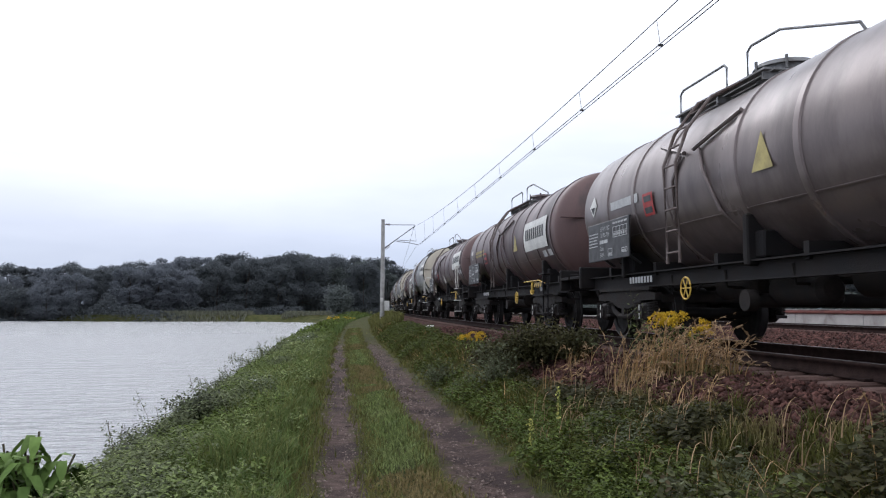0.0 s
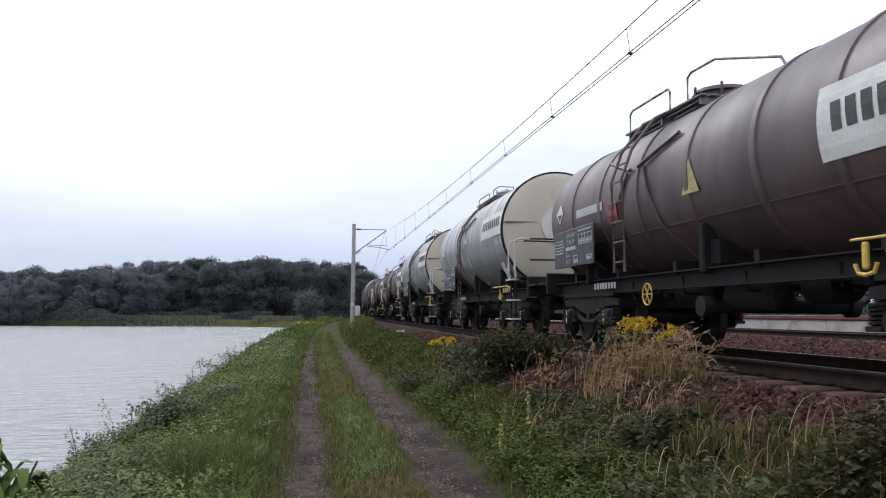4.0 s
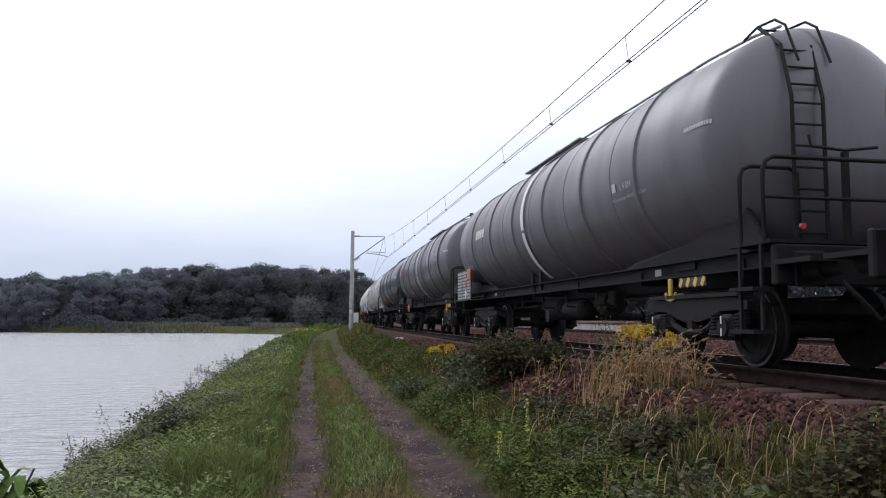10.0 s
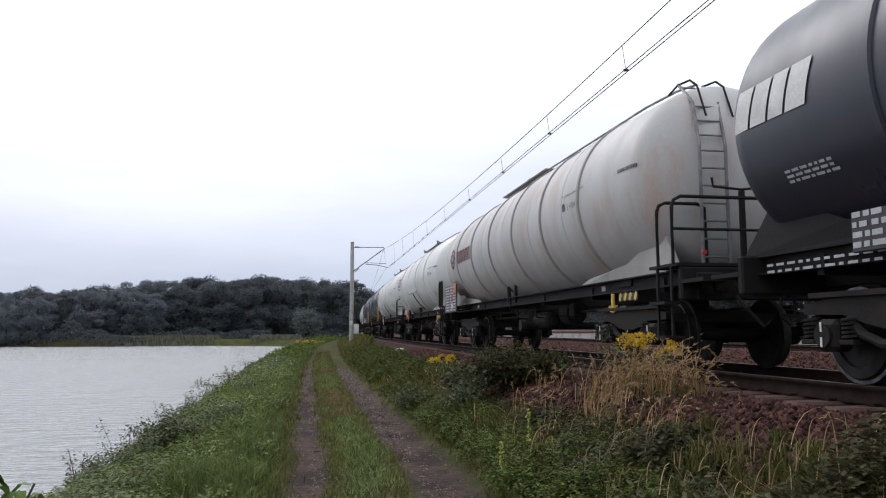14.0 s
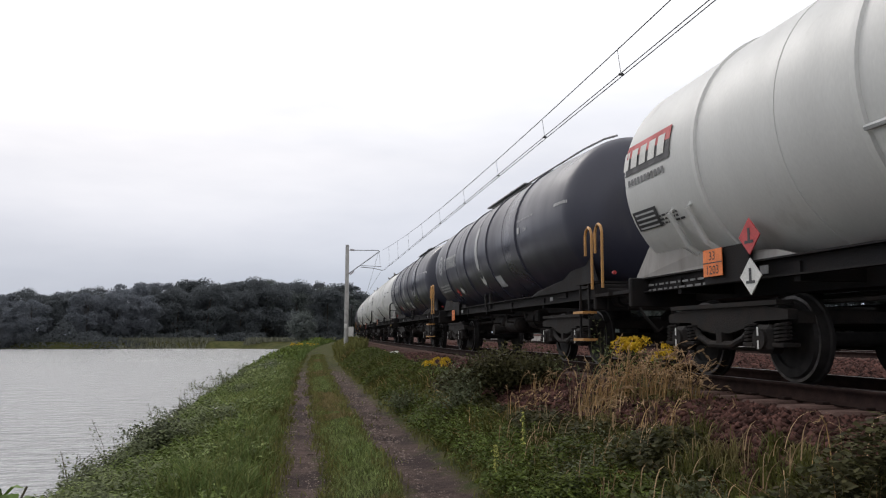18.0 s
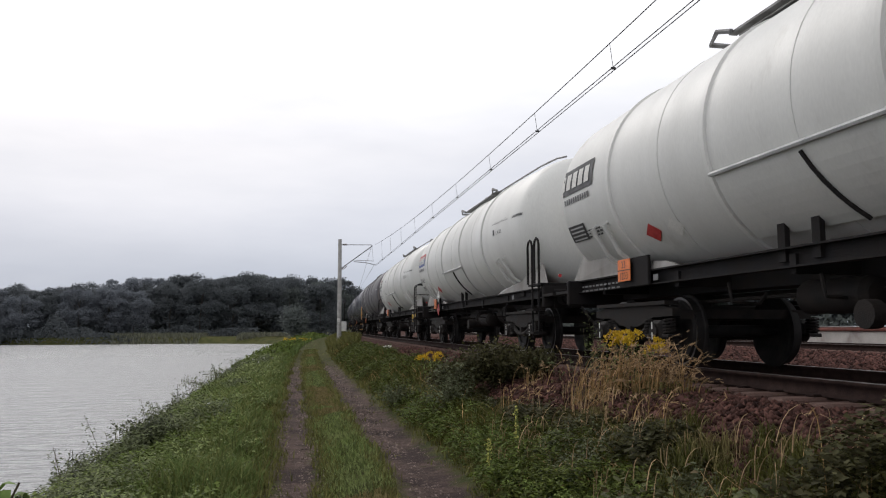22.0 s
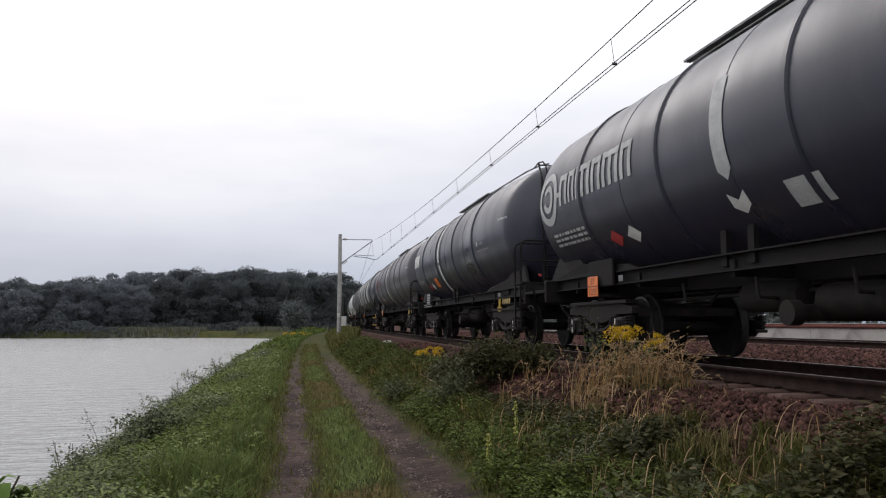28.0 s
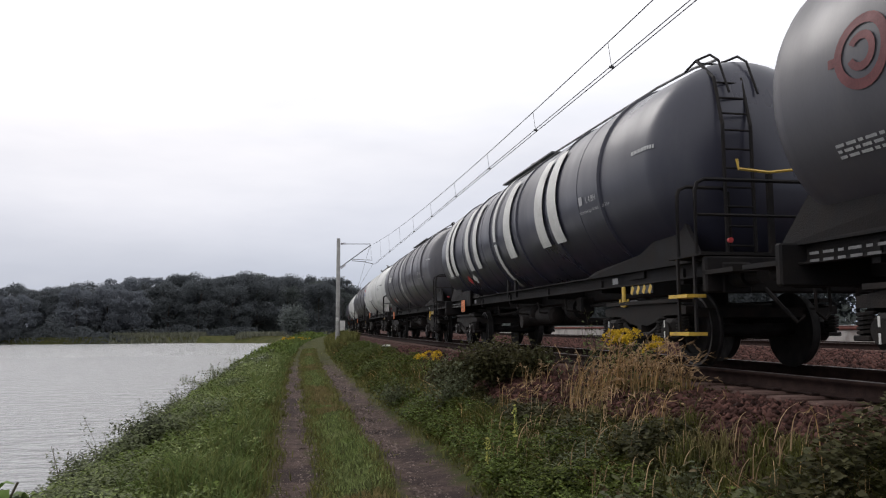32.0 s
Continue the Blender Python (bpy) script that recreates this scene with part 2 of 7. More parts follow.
def ground_material():
    m = bpy.data.materials.new("earth_and_turf")
    m.use_nodes = True
    nt = m.node_tree
    N, K = nt.nodes.new, nt.links.new
    b = nt.nodes["Principled BSDF"]
    co, sep = N("ShaderNodeTexCoord"), N("ShaderNodeSeparateXYZ")
    K(co.outputs["Object"], sep.inputs[0])

    def math_(op, a, c=None):
        x = N("ShaderNodeMath")
        x.operation = op
        for i, v in enumerate((a, c)):
            if v is None:
                continue
            if hasattr(v, "is_linked"):
                K(v, x.inputs[i])
            else:
                x.inputs[i].default_value = v
        return x.outputs[0]

    X, Y = sep.outputs["X"], sep.outputs["Y"]
    u = math_("SUBTRACT", X, math_("ADD", math_("ADD", 5.993, math_("MULTIPLY", Y, -0.1281)), math_("MULTIPLY", math_("MULTIPLY", Y, Y), 0.000333)))

    def noise_(scale, detail=5):
        x = N("ShaderNodeTexNoise")
        x.inputs["Scale"].default_value, x.inputs["Detail"].default_value = scale, detail
        K(co.outputs["Object"], x.inputs[0])
        return x.outputs["Fac"]

    def mr(v, lo, hi, a=0.0, c=1.0):
        r = N("ShaderNodeMapRange")
        r.interpolation_type = "SMOOTHSTEP"
        K(v, r.inputs[0])
        for k, q in ((1, lo), (2, hi), (3, a), (4, c)):
            r.inputs[k].default_value = q
        return r.outputs[0]

    def mix(f, a, c):
        x = N("ShaderNodeMix")
        x.data_type = "RGBA"
        for i, v in ((0, f), (6, a), (7, c)):
            if hasattr(v, "is_linked"):
                K(v, x.inputs[i])
            else:
                x.inputs[i].default_value = v if i == 0 else (*v, 1)
        return x.outputs[2]

    n1, n2, n3 = noise_(1.1), noise_(9.0), noise_(45.0)
    turf = mix(mr(n1, 0.35, 0.65), (0.042, 0.052, 0.016), (0.075, 0.075, 0.026))
    turf = mix(mr(n2, 0.45, 0.75, 0, 0.6), turf, (0.085, 0.062, 0.032))
    earth = mix(mr(n2, 0.3, 0.7), (0.125, 0.088, 0.076), (0.062, 0.044, 0.039))
    earth = mix(mr(noise_(0.75, 4), 0.46, 0.60, 0, 0.85), earth, (0.040, 0.029, 0.028))
    earth = mix(mr(n3, 0.58, 0.75, 0, 0.8), earth, (0.21, 0.16, 0.14))
    wob = math_("MULTIPLY", math_("SUBTRACT", noise_(2.3, 4), 0.5), 0.6)
    wob = math_("ADD", wob, math_("MULTIPLY", math_("SUBTRACT", noise_(11.0, 4), 0.5), 0.45))
    uw = math_("ADD", u, wob)
    left = math_("SUBTRACT", 1.0, mr(math_("ABSOLUTE", math_("ADD", uw, 5.87)), 0.12, 0.33))
    right = math_("SUBTRACT", 1.0, mr(math_("ABSOLUTE", math_("ADD", uw, 4.48)), 0.20, 0.47))
    bare = math_("MAXIMUM", left, right)
    bare = math_("MULTIPLY", bare, mr(noise_(3.2, 6), 0.26, 0.38))
    bare = math_("MULTIPLY", bare, math_("SUBTRACT", 1.0, mr(Y, 20.0, 48.0)))
    ballast = mix(mr(n3, 0.35, 0.65), (0.052, 0.026, 0.021), (0.088, 0.045, 0.037))
    col = mix(bare, turf, earth)
    col = mix(math_("MULTIPLY", mr(uw, -2.75, -2.35), math_("SUBTRACT", 1.0, mr(uw, 12.6, 13.2))), col, ballast)
    K(col, b.inputs["Base Color"])
    b.inputs["Roughness"].default_value = 0.95
    b.inputs["Specular IOR Level"].default_value = 0.08
    bp = N("ShaderNodeBump")
    bp.inputs["Strength"].default_value, bp.inputs["Distance"].default_value = 1.0, 0.04
    K(n3, bp.inputs["Height"]), K(bp.outputs[0], b.inputs["Normal"])
    return m


def build_water():
    m = bpy.data.materials.new("lake_water")
    m.use_nodes = True
    nt = m.node_tree
    N, K = nt.nodes.new, nt.links.new
    b = nt.nodes["Principled BSDF"]
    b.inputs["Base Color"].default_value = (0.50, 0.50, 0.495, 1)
    b.inputs["Roughness"].default_value = 0.16
    b.inputs["IOR"].default_value = 1.33
    co, mp = N("ShaderNodeTexCoord"), N("ShaderNodeMapping")
    mp.inputs["Rotation"].default_value, mp.inputs["Scale"].default_value = (0, 0, radians(14)), (0.55, 1.5, 1)
    K(co.outputs["Object"], mp.inputs[0])
    hs = []
    for sc, de in ((1.35, 4), (4.6, 3)):
        x = N("ShaderNodeTexNoise")
        x.inputs["Scale"].default_value, x.inputs["Detail"].default_value = sc, de
        K(mp.outputs[0], x.inputs[0])
        hs.append(x.outputs["Fac"])
    ad = N("ShaderNodeMath")
    ad.operation = "MULTIPLY_ADD"
    K(hs[1], ad.inputs[0]), K(hs[0], ad.inputs[2])
    ad.inputs[1].default_value = 0.42
    bp = N("ShaderNodeBump")
    bp.inputs["Strength"].default_value, bp.inputs["Distance"].default_value = 1.0, 0.58
    K(ad.outputs[0], bp.inputs["Height"]), K(bp.outputs[0], b.inputs["Normal"])
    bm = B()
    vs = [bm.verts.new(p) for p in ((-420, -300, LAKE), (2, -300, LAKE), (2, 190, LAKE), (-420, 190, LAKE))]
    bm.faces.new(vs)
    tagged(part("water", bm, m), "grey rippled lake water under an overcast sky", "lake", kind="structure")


build_ground()
build_water()


# ---- railway ----
RUST = mat("rusty_rail_steel", (0.028, 0.016, 0.013), 0.9, 0.0, (0.018, 0.011, 0.010), 8, bump=0.3, spec=0.1)
SHINE = mat("worn_rail_head", (0.13, 0.115, 0.11), 0.4, 0.9, (0.07, 0.055, 0.05), 14)
CONCRETE = mat("weathered_concrete", (0.33, 0.30, 0.28), 0.9, 0, (0.22, 0.19, 0.17), 3, bump=0.3, dirt=(0.12, 0.09, 0.08))
SLEEPER = mat("dusty_sleeper_concrete", (0.15, 0.095, 0.080), 0.95, 0, (0.08, 0.05, 0.043), 5, bump=0.4, vary=0.15, spec=0.1)


def along(y, u, z):
    k = bearing(y)
    q = 1 / math.hypot(1, k)
    return Vector((centre(y) + u * q, y - u * k * q, z))


def swept(name, prof, u0, ys, material, z0=0.0):
    """Sweeps a cross-section of (across, up) along the line."""
    vs, fs = [], []
    n = len(prof)
    for y in ys:
        vs += [along(y, u0 + a, z0 + b) for a, b in prof]
    for i in range(len(ys) - 1):
        for k in range(n):
            a, b = i * n + k, i * n + (k + 1) % n
            fs.append((a, b, b + n, a + n))
    return soup(name, vs, fs, material)


def build_track(offset, label):
    track = new("railway_track")
    tagged(track, label, "railway track", "tracks", "structure")
    ys = [*range(-60, 40, 4), *range(40, 320, 8)]
    for side in (-1, 1):
        c = offset + side * 0.7525
        web = [(-0.07, -0.172), (-0.07, -0.158), (-0.012, -0.13), (-0.012, -0.05), (-0.036, -0.036), (-0.036, -0.004),
               (0.036, -0.004), (0.036, -0.036), (0.012, -0.05), (0.012, -0.13), (0.07, -0.158), (0.07, -0.172)]
        rail = part("rail", swept("rail", web, c, ys, RUST, RAIL), RUST, track)
        head = [(-0.034, -0.004), (-0.026, 0), (0.026, 0), (0.034, -0.004)]
        part("running_surface", swept("running_surface", head, c, ys, SHINE, RAIL), SHINE, rail, "worn bright running surface")
    bm = B()
    box(bm, (0, 0, -0.10), (2.6, 0.26, 0.2), bevel=0.025)
    me = mesh_of("sleeper", bm, SLEEPER)
    clip = B()
    for s in (-1, 1):
        for q in (-1, 1):
            box(clip, (s * 0.7525 + q * 0.11, 0, 0.012), (0.10, 0.12, 0.03), bevel=0.008)
    clip = mesh_of("rail_clip", clip, RUST)
    y, far = (-14.0, 70) if offset == 0 else (4.0, 78)
    while y < far:
        p = along(y, offset, RAIL - 0.172)
        at = Matrix.Translation(p) @ Matrix.Rotation(-math.atan(bearing(y)), 4, "Z")
        s = part("sleeper", me, SLEEPER, track, at=at)
        if offset == 0 and y < 30:
            part("rail_clip", clip, RUST, s)
        y += 0.6
    return track


build_track(0.0, "rusty steel rails on dusty concrete sleepers in red ballast")
build_track(10.9, "empty second track with rusty rails on dusty sleepers")
# ---- tank wagons ----
def tank_paint(name, a, b, dirt, rough=0.42, at=(0.52, 0.74), metal=0.0):
    return mat(name, a, rough, metal, b, 1.1, 0.5, 0.02, (1, 1, 0.35), 40, grain=0.035, dirt=dirt, dirt_scale=1.7, dirt_at=at, vary=0.08)


BROWN = tank_paint("rusty_brown_tank_paint", (0.098, 0.058, 0.056), (0.060, 0.040, 0.042), (0.036, 0.026, 0.027), 0.45, (0.44, 0.66))
REDDISH = tank_paint("faded_red_brown_end_paint", (0.128, 0.070, 0.063), (0.098, 0.057, 0.054), (0.05, 0.036, 0.035), 0.55)
SILVER = tank_paint("dull_silver_grey_tank_paint", (0.33, 0.33, 0.33), (0.27, 0.27, 0.275), (0.18, 0.172, 0.165), 0.40, (0.52, 0.74), 0.45)
CREAM = tank_paint("cream_tank_end_paint", (0.50, 0.45, 0.36), (0.44, 0.39, 0.31), (0.22, 0.19, 0.15), 0.6, (0.58, 0.8))
GRIMY = tank_paint("grimy_grey_brown_tank_paint", (0.180, 0.146, 0.136), (0.128, 0.102, 0.098), (0.070, 0.053, 0.050), 0.34, (0.45, 0.68), 0.35)
SLATE = tank_paint("dark_slate_tank_paint", (0.072, 0.068, 0.077), (0.056, 0.053, 0.062), (0.095, 0.086, 0.088), 0.38)
ASHEN = tank_paint("ashen_slate_tank_paint", (0.108, 0.099, 0.106), (0.086, 0.078, 0.084), (0.066, 0.058, 0.060), 0.42, (0.50, 0.74))
NIGHT = tank_paint("dark_blue_grey_tank_paint", (0.031, 0.031, 0.047), (0.024, 0.024, 0.038), (0.047, 0.046, 0.054), 0.34, (0.56, 0.8))
PALE = tank_paint("pale_grey_tank_paint", (0.60, 0.595, 0.565), (0.54, 0.535, 0.51), (0.33, 0.31, 0.28), 0.42, (0.57, 0.85))
RUSTPALE = tank_paint("pale_grey_tank_paint_with_rust_bloom", (0.50, 0.485, 0.465), (0.42, 0.405, 0.385), (0.42, 0.28, 0.21), 0.5, (0.50, 0.72))
PATCHY = tank_paint("dirty_dark_grey_tank_paint", (0.085, 0.08, 0.085), (0.065, 0.06, 0.066), (0.20, 0.15, 0.13), 0.55, (0.57, 0.72))
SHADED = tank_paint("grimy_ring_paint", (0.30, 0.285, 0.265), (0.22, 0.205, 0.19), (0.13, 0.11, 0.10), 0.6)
FRAME = mat("black_sooty_frame_steel", (0.012, 0.0113, 0.0122), 0.75, 0.0, (0.022, 0.0185, 0.017), 3, bump=0.2, spec=0.15)
BOGIE = mat("oily_black_bogie_steel", (0.011, 0.010, 0.0097), 0.75, 0.0, (0.026, 0.021, 0.0185), 5, bump=0.3, spec=0.16)
WHEEL = mat("dark_wheel_steel", (0.014, 0.012, 0.011), 0.75, 0.0, (0.009, 0.008, 0.008), 6, spec=0.3)
TREAD = mat("bright_wheel_rim", (0.17, 0.16, 0.155), 0.40, 0.8, (0.05, 0.045, 0.043), 9)
OLDLADDER = mat("rusty_grey_ladder_paint", (0.15, 0.12, 0.11), 0.7, 0, (0.09, 0.06, 0.05), 6)
RUSTLADDER = mat("rusty_orange_ladder_paint", (0.26, 0.13, 0.085), 0.7, 0, (0.14, 0.07, 0.05), 6)
WHITE = mat("white_sign_paint", (0.66, 0.65, 0.61), 0.6, 0, (0.54, 0.53, 0.50), 2.5, dirt=(0.3, 0.27, 0.24), dirt_at=(0.6, 0.85))
GREYWHITE = mat("greyish_lettering_paint", (0.46, 0.46, 0.45), 0.6, 0, (0.36, 0.36, 0.36), 5)
BLACK = mat("black_board_paint", (0.02, 0.02, 0.022), 0.5)
INK = mat("dark_lettering_paint", (0.05, 0.05, 0.052), 0.6)
RED = mat("red_sign_paint", (0.42, 0.035, 0.03), 0.5, 0, (0.30, 0.03, 0.03), 8)
ORANGE = mat("orange_hazard_plate", (0.80, 0.20, 0.035), 0.5, 0, (0.62, 0.16, 0.04), 8)
YELLOW = mat("yellow_safety_paint", (0.66, 0.43, 0.06), 0.5, 0, (0.5, 0.33, 0.06), 8)
PALEYELLOW = mat("faded_yellow_stencil", (0.44, 0.36, 0.12), 0.6, 0, (0.30, 0.25, 0.10), 6)
AMBER = mat("orange_handrail_paint", (0.50, 0.25, 0.07), 0.5, 0, (0.38, 0.2, 0.07), 8)
STEEL = mat("galvanised_walkway_steel", (0.22, 0.22, 0.22), 0.6, 0.5, (0.14, 0.135, 0.13), 5)
BLUE = mat("blue_logo_paint", (0.05, 0.08, 0.30), 0.5)
LOGORED = mat("red_logo_paint", (0.50, 0.05, 0.05), 0.5)
FADEDRED = mat("faded_red_lettering", (0.16, 0.035, 0.035), 0.6, 0, (0.10, 0.03, 0.032), 4)
RAILWHITE = mat("off_white_handrail_paint", (0.62, 0.60, 0.56), 0.5, 0, (0.45, 0.42, 0.38), 9)


class Tank:
    """Where things sit on a wagon's barrel; angles from the waterline of the side that faces the lake, upwards."""
    def __init__(self, r, zc, lift=0.0, ends=None, dish=0.62, cone=1.6, narrow=(0.955, 0.99)):
        self.r, self.zc, self.lift, self.ends, self.dish, self.cone, self.narrow = r, zc, lift, ends, dish, cone, narrow

    def radius(self, y):
        """The barrel's radius at y: ends that are given taper as a cone into a domed head."""
        if not self.ends:
            return self.r
        front = y - self.ends[0] < self.ends[1] - y
        d, slim = min(y - self.ends[0], self.ends[1] - y), self.narrow[0 if front else 1]
        if d < self.dish:
            a = math.acos(max(-1.0, min(1.0, 1 - max(d, 0.0) / self.dish)))
            return self.r * slim * math.sin(a) ** 0.72
        return self.r * (slim + (1 - slim) * min(1.0, (d - self.dish) / self.cone))

    def at(self, y, a, out=0.0):
        r = self.radius(y) + out
        return Vector((-r * math.cos(a), y, self.zc + r * math.sin(a)))

    def patch(self, bm, y0, y1, z0, z1, out=0.008, skew=0.0):
        """A flat-painted field, bent round the barrel. z: metres of arc over the waterline."""
        z0, z1 = z0 + self.lift, z1 + self.lift
        n, k = max(2, int(abs(z1 - z0) / 0.10) + 1), 8 if self.ends and abs(y1 - y0) > 0.3 else 2
        g = [[bm.verts.new(self.at(y0 + (y1 - y0) * i / (k - 1) + skew * j / (n - 1), (z0 + (z1 - z0) * j / (n - 1)) / self.r, out)) for i in range(k)] for j in range(n)]
        for j in range(n - 1):
            for i in range(k - 1):
                bm.faces.new((g[j][i], g[j][i + 1], g[j + 1][i + 1], g[j + 1][i]))
        return bm

    def disc(self, bm, y, z, r0, r1, out=0.009, n=28, a0=0.0, a1=math.tau):
        for i in range(n):
            p = []
            for q, rr in ((i, r0), (i, r1), (i + 1, r1), (i + 1, r0)):
                w = a0 + (a1 - a0) * q / n
                p.append(bm.verts.new(self.at(y + rr * math.cos(w), (z + self.lift + rr * math.sin(w)) / self.r, out)))
            bm.faces.new(p)
        return bm

    def shape(self, bm, pts, out=0.009):
        bm.faces.new([bm.verts.new(self.at(y, (z + self.lift) / self.r, out)) for y, z in pts])
        return bm


def bars(tk, bm, y0, y1, z, h, n, seed=0, out=0.010, gap=0.3, skew=0.0):
    """Writing as plain upright bars, from y1 (read first) to y0."""
    w = (y1 - y0) / n
    for i in range(n):
        tk.patch(bm, y0 + w * i + w * gap / 2, y0 + w * (i + 1) - w * gap / 2, z, z + h, out, skew)
    return bm


def small_lines(tk, bm, y0, y1, z0, rows, h=0.07, seed=1):
    rnd = random.Random(seed)
    for k in range(rows):
        y = y1
        while y > y0 + 0.1:
            w = rnd.uniform(1.5, 4.5) * h
            tk.patch(bm, max(y0, y - w), y, z0 - k * h * 1.9, z0 - k * h * 1.9 + h, 0.010)
            y -= w + h
    return bm


SHARED = {}


def shared(key, make):
    if key not in SHARED:
        SHARED[key] = make()
    return SHARED[key]


def bogie_meshes():
    def side():
        bm = B()
        # fish-bellied side frame with a spring nest at each axle
        prof = [(-1.28, 0.66), (-1.28, 0.76), (-0.95, 0.80), (-0.55, 0.82), (0.55, 0.82), (0.95, 0.80), (1.28, 0.76), (1.28, 0.66), (0.72, 0.65), (0.45, 0.57), (0.20, 0.52), (-0.20, 0.52), (-0.45, 0.57), (-0.72, 0.65)]
        a = [bm.verts.new((-0.06, y, z)) for y, z in prof]
        b = [bm.verts.new((0.06, y, z)) for y, z in prof]
        bm.faces.new(a), bm.faces.new(b[::-1])
        for i in range(len(prof)):
            j = (i + 1) % len(prof)
            bm.faces.new((a[i], b[i], b[j], a[j]))
        box(bm, (0, 0, 0.84), (0.2, 2.3, 0.05))
        pipe(bm, [(-0.03, -0.66, 0.62), (-0.05, -0.48, 0.47), (-0.05, -0.24, 0.39), (-0.05, 0.24, 0.39), (-0.05, 0.48, 0.47), (-0.03, 0.66, 0.62)], 0.045, 8)
        box(bm, (-0.02, 0, 0.46), (0.14, 0.12, 0.14))
        return mesh_of("side_frame", bm, BOGIE)

    def axle_box():
        bm = B()
        box(bm, (0, 0, 0.46), (0.22, 0.30, 0.30), bevel=0.05)
        rod(bm, (-0.14, 0, 0.46), (-0.10, 0, 0.46), 0.11, 14)
        for s in (-1, 1):
            box(bm, (0, s * 0.27, 0.40), (0.2, 0.2, 0.05), bevel=0.01)
        return mesh_of("axle_box", bm, BOGIE)

    def spring():
        bm = B()
        pts = [(0.075 * math.cos(k * 0.9), 0.075 * math.sin(k * 0.9), 0.43 + 0.20 * k / 36) for k in range(37)]
        pipe(bm, pts, 0.017, 5)
        return mesh_of("coil_spring", bm, BOGIE)

    def wheelset():
        bm = B()
        for s in (-1, 1):
            x = s * 0.75
            prof = [(0.0, 0.0), (0.0, 0.30), (0.03, 0.31), (0.035, 0.40), (0.0, 0.415), (0.0, 0.455), (-0.09 * s, 0.462), (-0.10 * s, 0.49), (-0.135 * s, 0.49), (-0.135 * s, 0.40), (-0.09 * s, 0.31), (-0.09 * s, 0.0)]
            n = 32
            rings = [[bm.verts.new((x + s * d if i < 5 and i > 1 else x + d, r * math.cos(k * math.tau / n), r * math.sin(k * math.tau / n))) for k in range(n)] if r else [bm.verts.new((x + d, 0, 0))] for i, (d, r) in enumerate(prof)]
            for a, b in zip(rings, rings[1:]):
                for k in range(n):
                    f = []
                    for v in (a[k % len(a)], a[(k + 1) % len(a)], b[(k + 1) % len(b)], b[k % len(b)]):
                        if v not in f:
                            f.append(v)
                    bm.faces.new(f)
        rod(bm, (-1.0, 0, 0), (1.0, 0, 0), 0.08, 12)
        return mesh_of("wheelset", bm, WHEEL, True)

    def tyre():
        bm = B()
        n = 40
        a, b = [[bm.verts.new((0, r * math.cos(k * math.tau / n), r * math.sin(k * math.tau / n))) for k in range(n)] for r in (0.425, 0.457)]
        for k in range(n):
            bm.faces.new((a[k], a[(k + 1) % n], b[(k + 1) % n], b[k]))
        return mesh_of("bright_tyre", bm, TREAD)

    def bolster():
        bm = B()
        box(bm, (0, 0, 0.72), (1.9, 0.42, 0.22), bevel=0.03)
        rod(bm, (0, 0, 0.80), (0, 0, 1.0), 0.25, 16)
        for s in (-1, 1):
            box(bm, (0, s * 1.24, 0.68), (1.9, 0.09, 0.12))
        return mesh_of("bolster", bm, BOGIE)

    def brake():
        bm = B()
        for s in (-1, 1):
            for q in (-1, 1):
                box(bm, (s * 0.75, q * 0.38, 0.46), (0.10, 0.07, 0.30), rx=q * 0.15, bevel=0.01)
            rod(bm, (s * 0.75, -0.38, 0.34), (s * 0.75, 0.38, 0.34), 0.022, 6)
        rod(bm, (-0.85, 0.4, 0.40), (0.85, 0.4, 0.40), 0.035, 6)
        rod(bm, (-0.85, -0.4, 0.40), (0.85, -0.4, 0.40), 0.035, 6)
        return mesh_of("brake_gear", bm, BOGIE)

    return dict(side=side(), box=axle_box(), spring=spring(), wheelset=wheelset(), tyre=tyre(), bolster=bolster(), brake=brake())


WHEELSETS = []


def bogie(wagon, y0):
    g = shared("bogie", bogie_meshes)
    top = part("bogie", g["bolster"], BOGIE, wagon, at=Matrix.Translation((0, y0, 0)))
    for s in (-1, 1):
        part("side_frame", g["side"], BOGIE, top, at=Matrix.Translation((s * 1.0, 0, 0)))
        for q in (-1, 1):
            part("axle_box", g["box"], BOGIE, top, at=Matrix.Translation((s * 1.02, q * 0.9, 0)) @ Matrix.Rotation(0 if s < 0 else math.pi, 4, "Z"))
            for k in (-1, 1):
                part("coil_spring", g["spring"], BOGIE, top, at=Matrix.Translation((s * 1.05, q * 0.9 + k * 0.27, 0)))
    part("brake_gear", g["brake"], BOGIE, top)
    for q in (-1, 1):
        w = part("wheelset", g["wheelset"], WHEEL, wagon, at=Matrix.Translation((0, y0 + q * 0.9, 0.46)))
        for s in (-1, 1):
            part("wheel_rim", g["tyre"], TREAD, w, "bright worn wheel rim", at=Matrix.Translation((s * 0.7555, 0, 0)))
        WHEELSETS.append((wagon, w, y0 + q * 0.9))


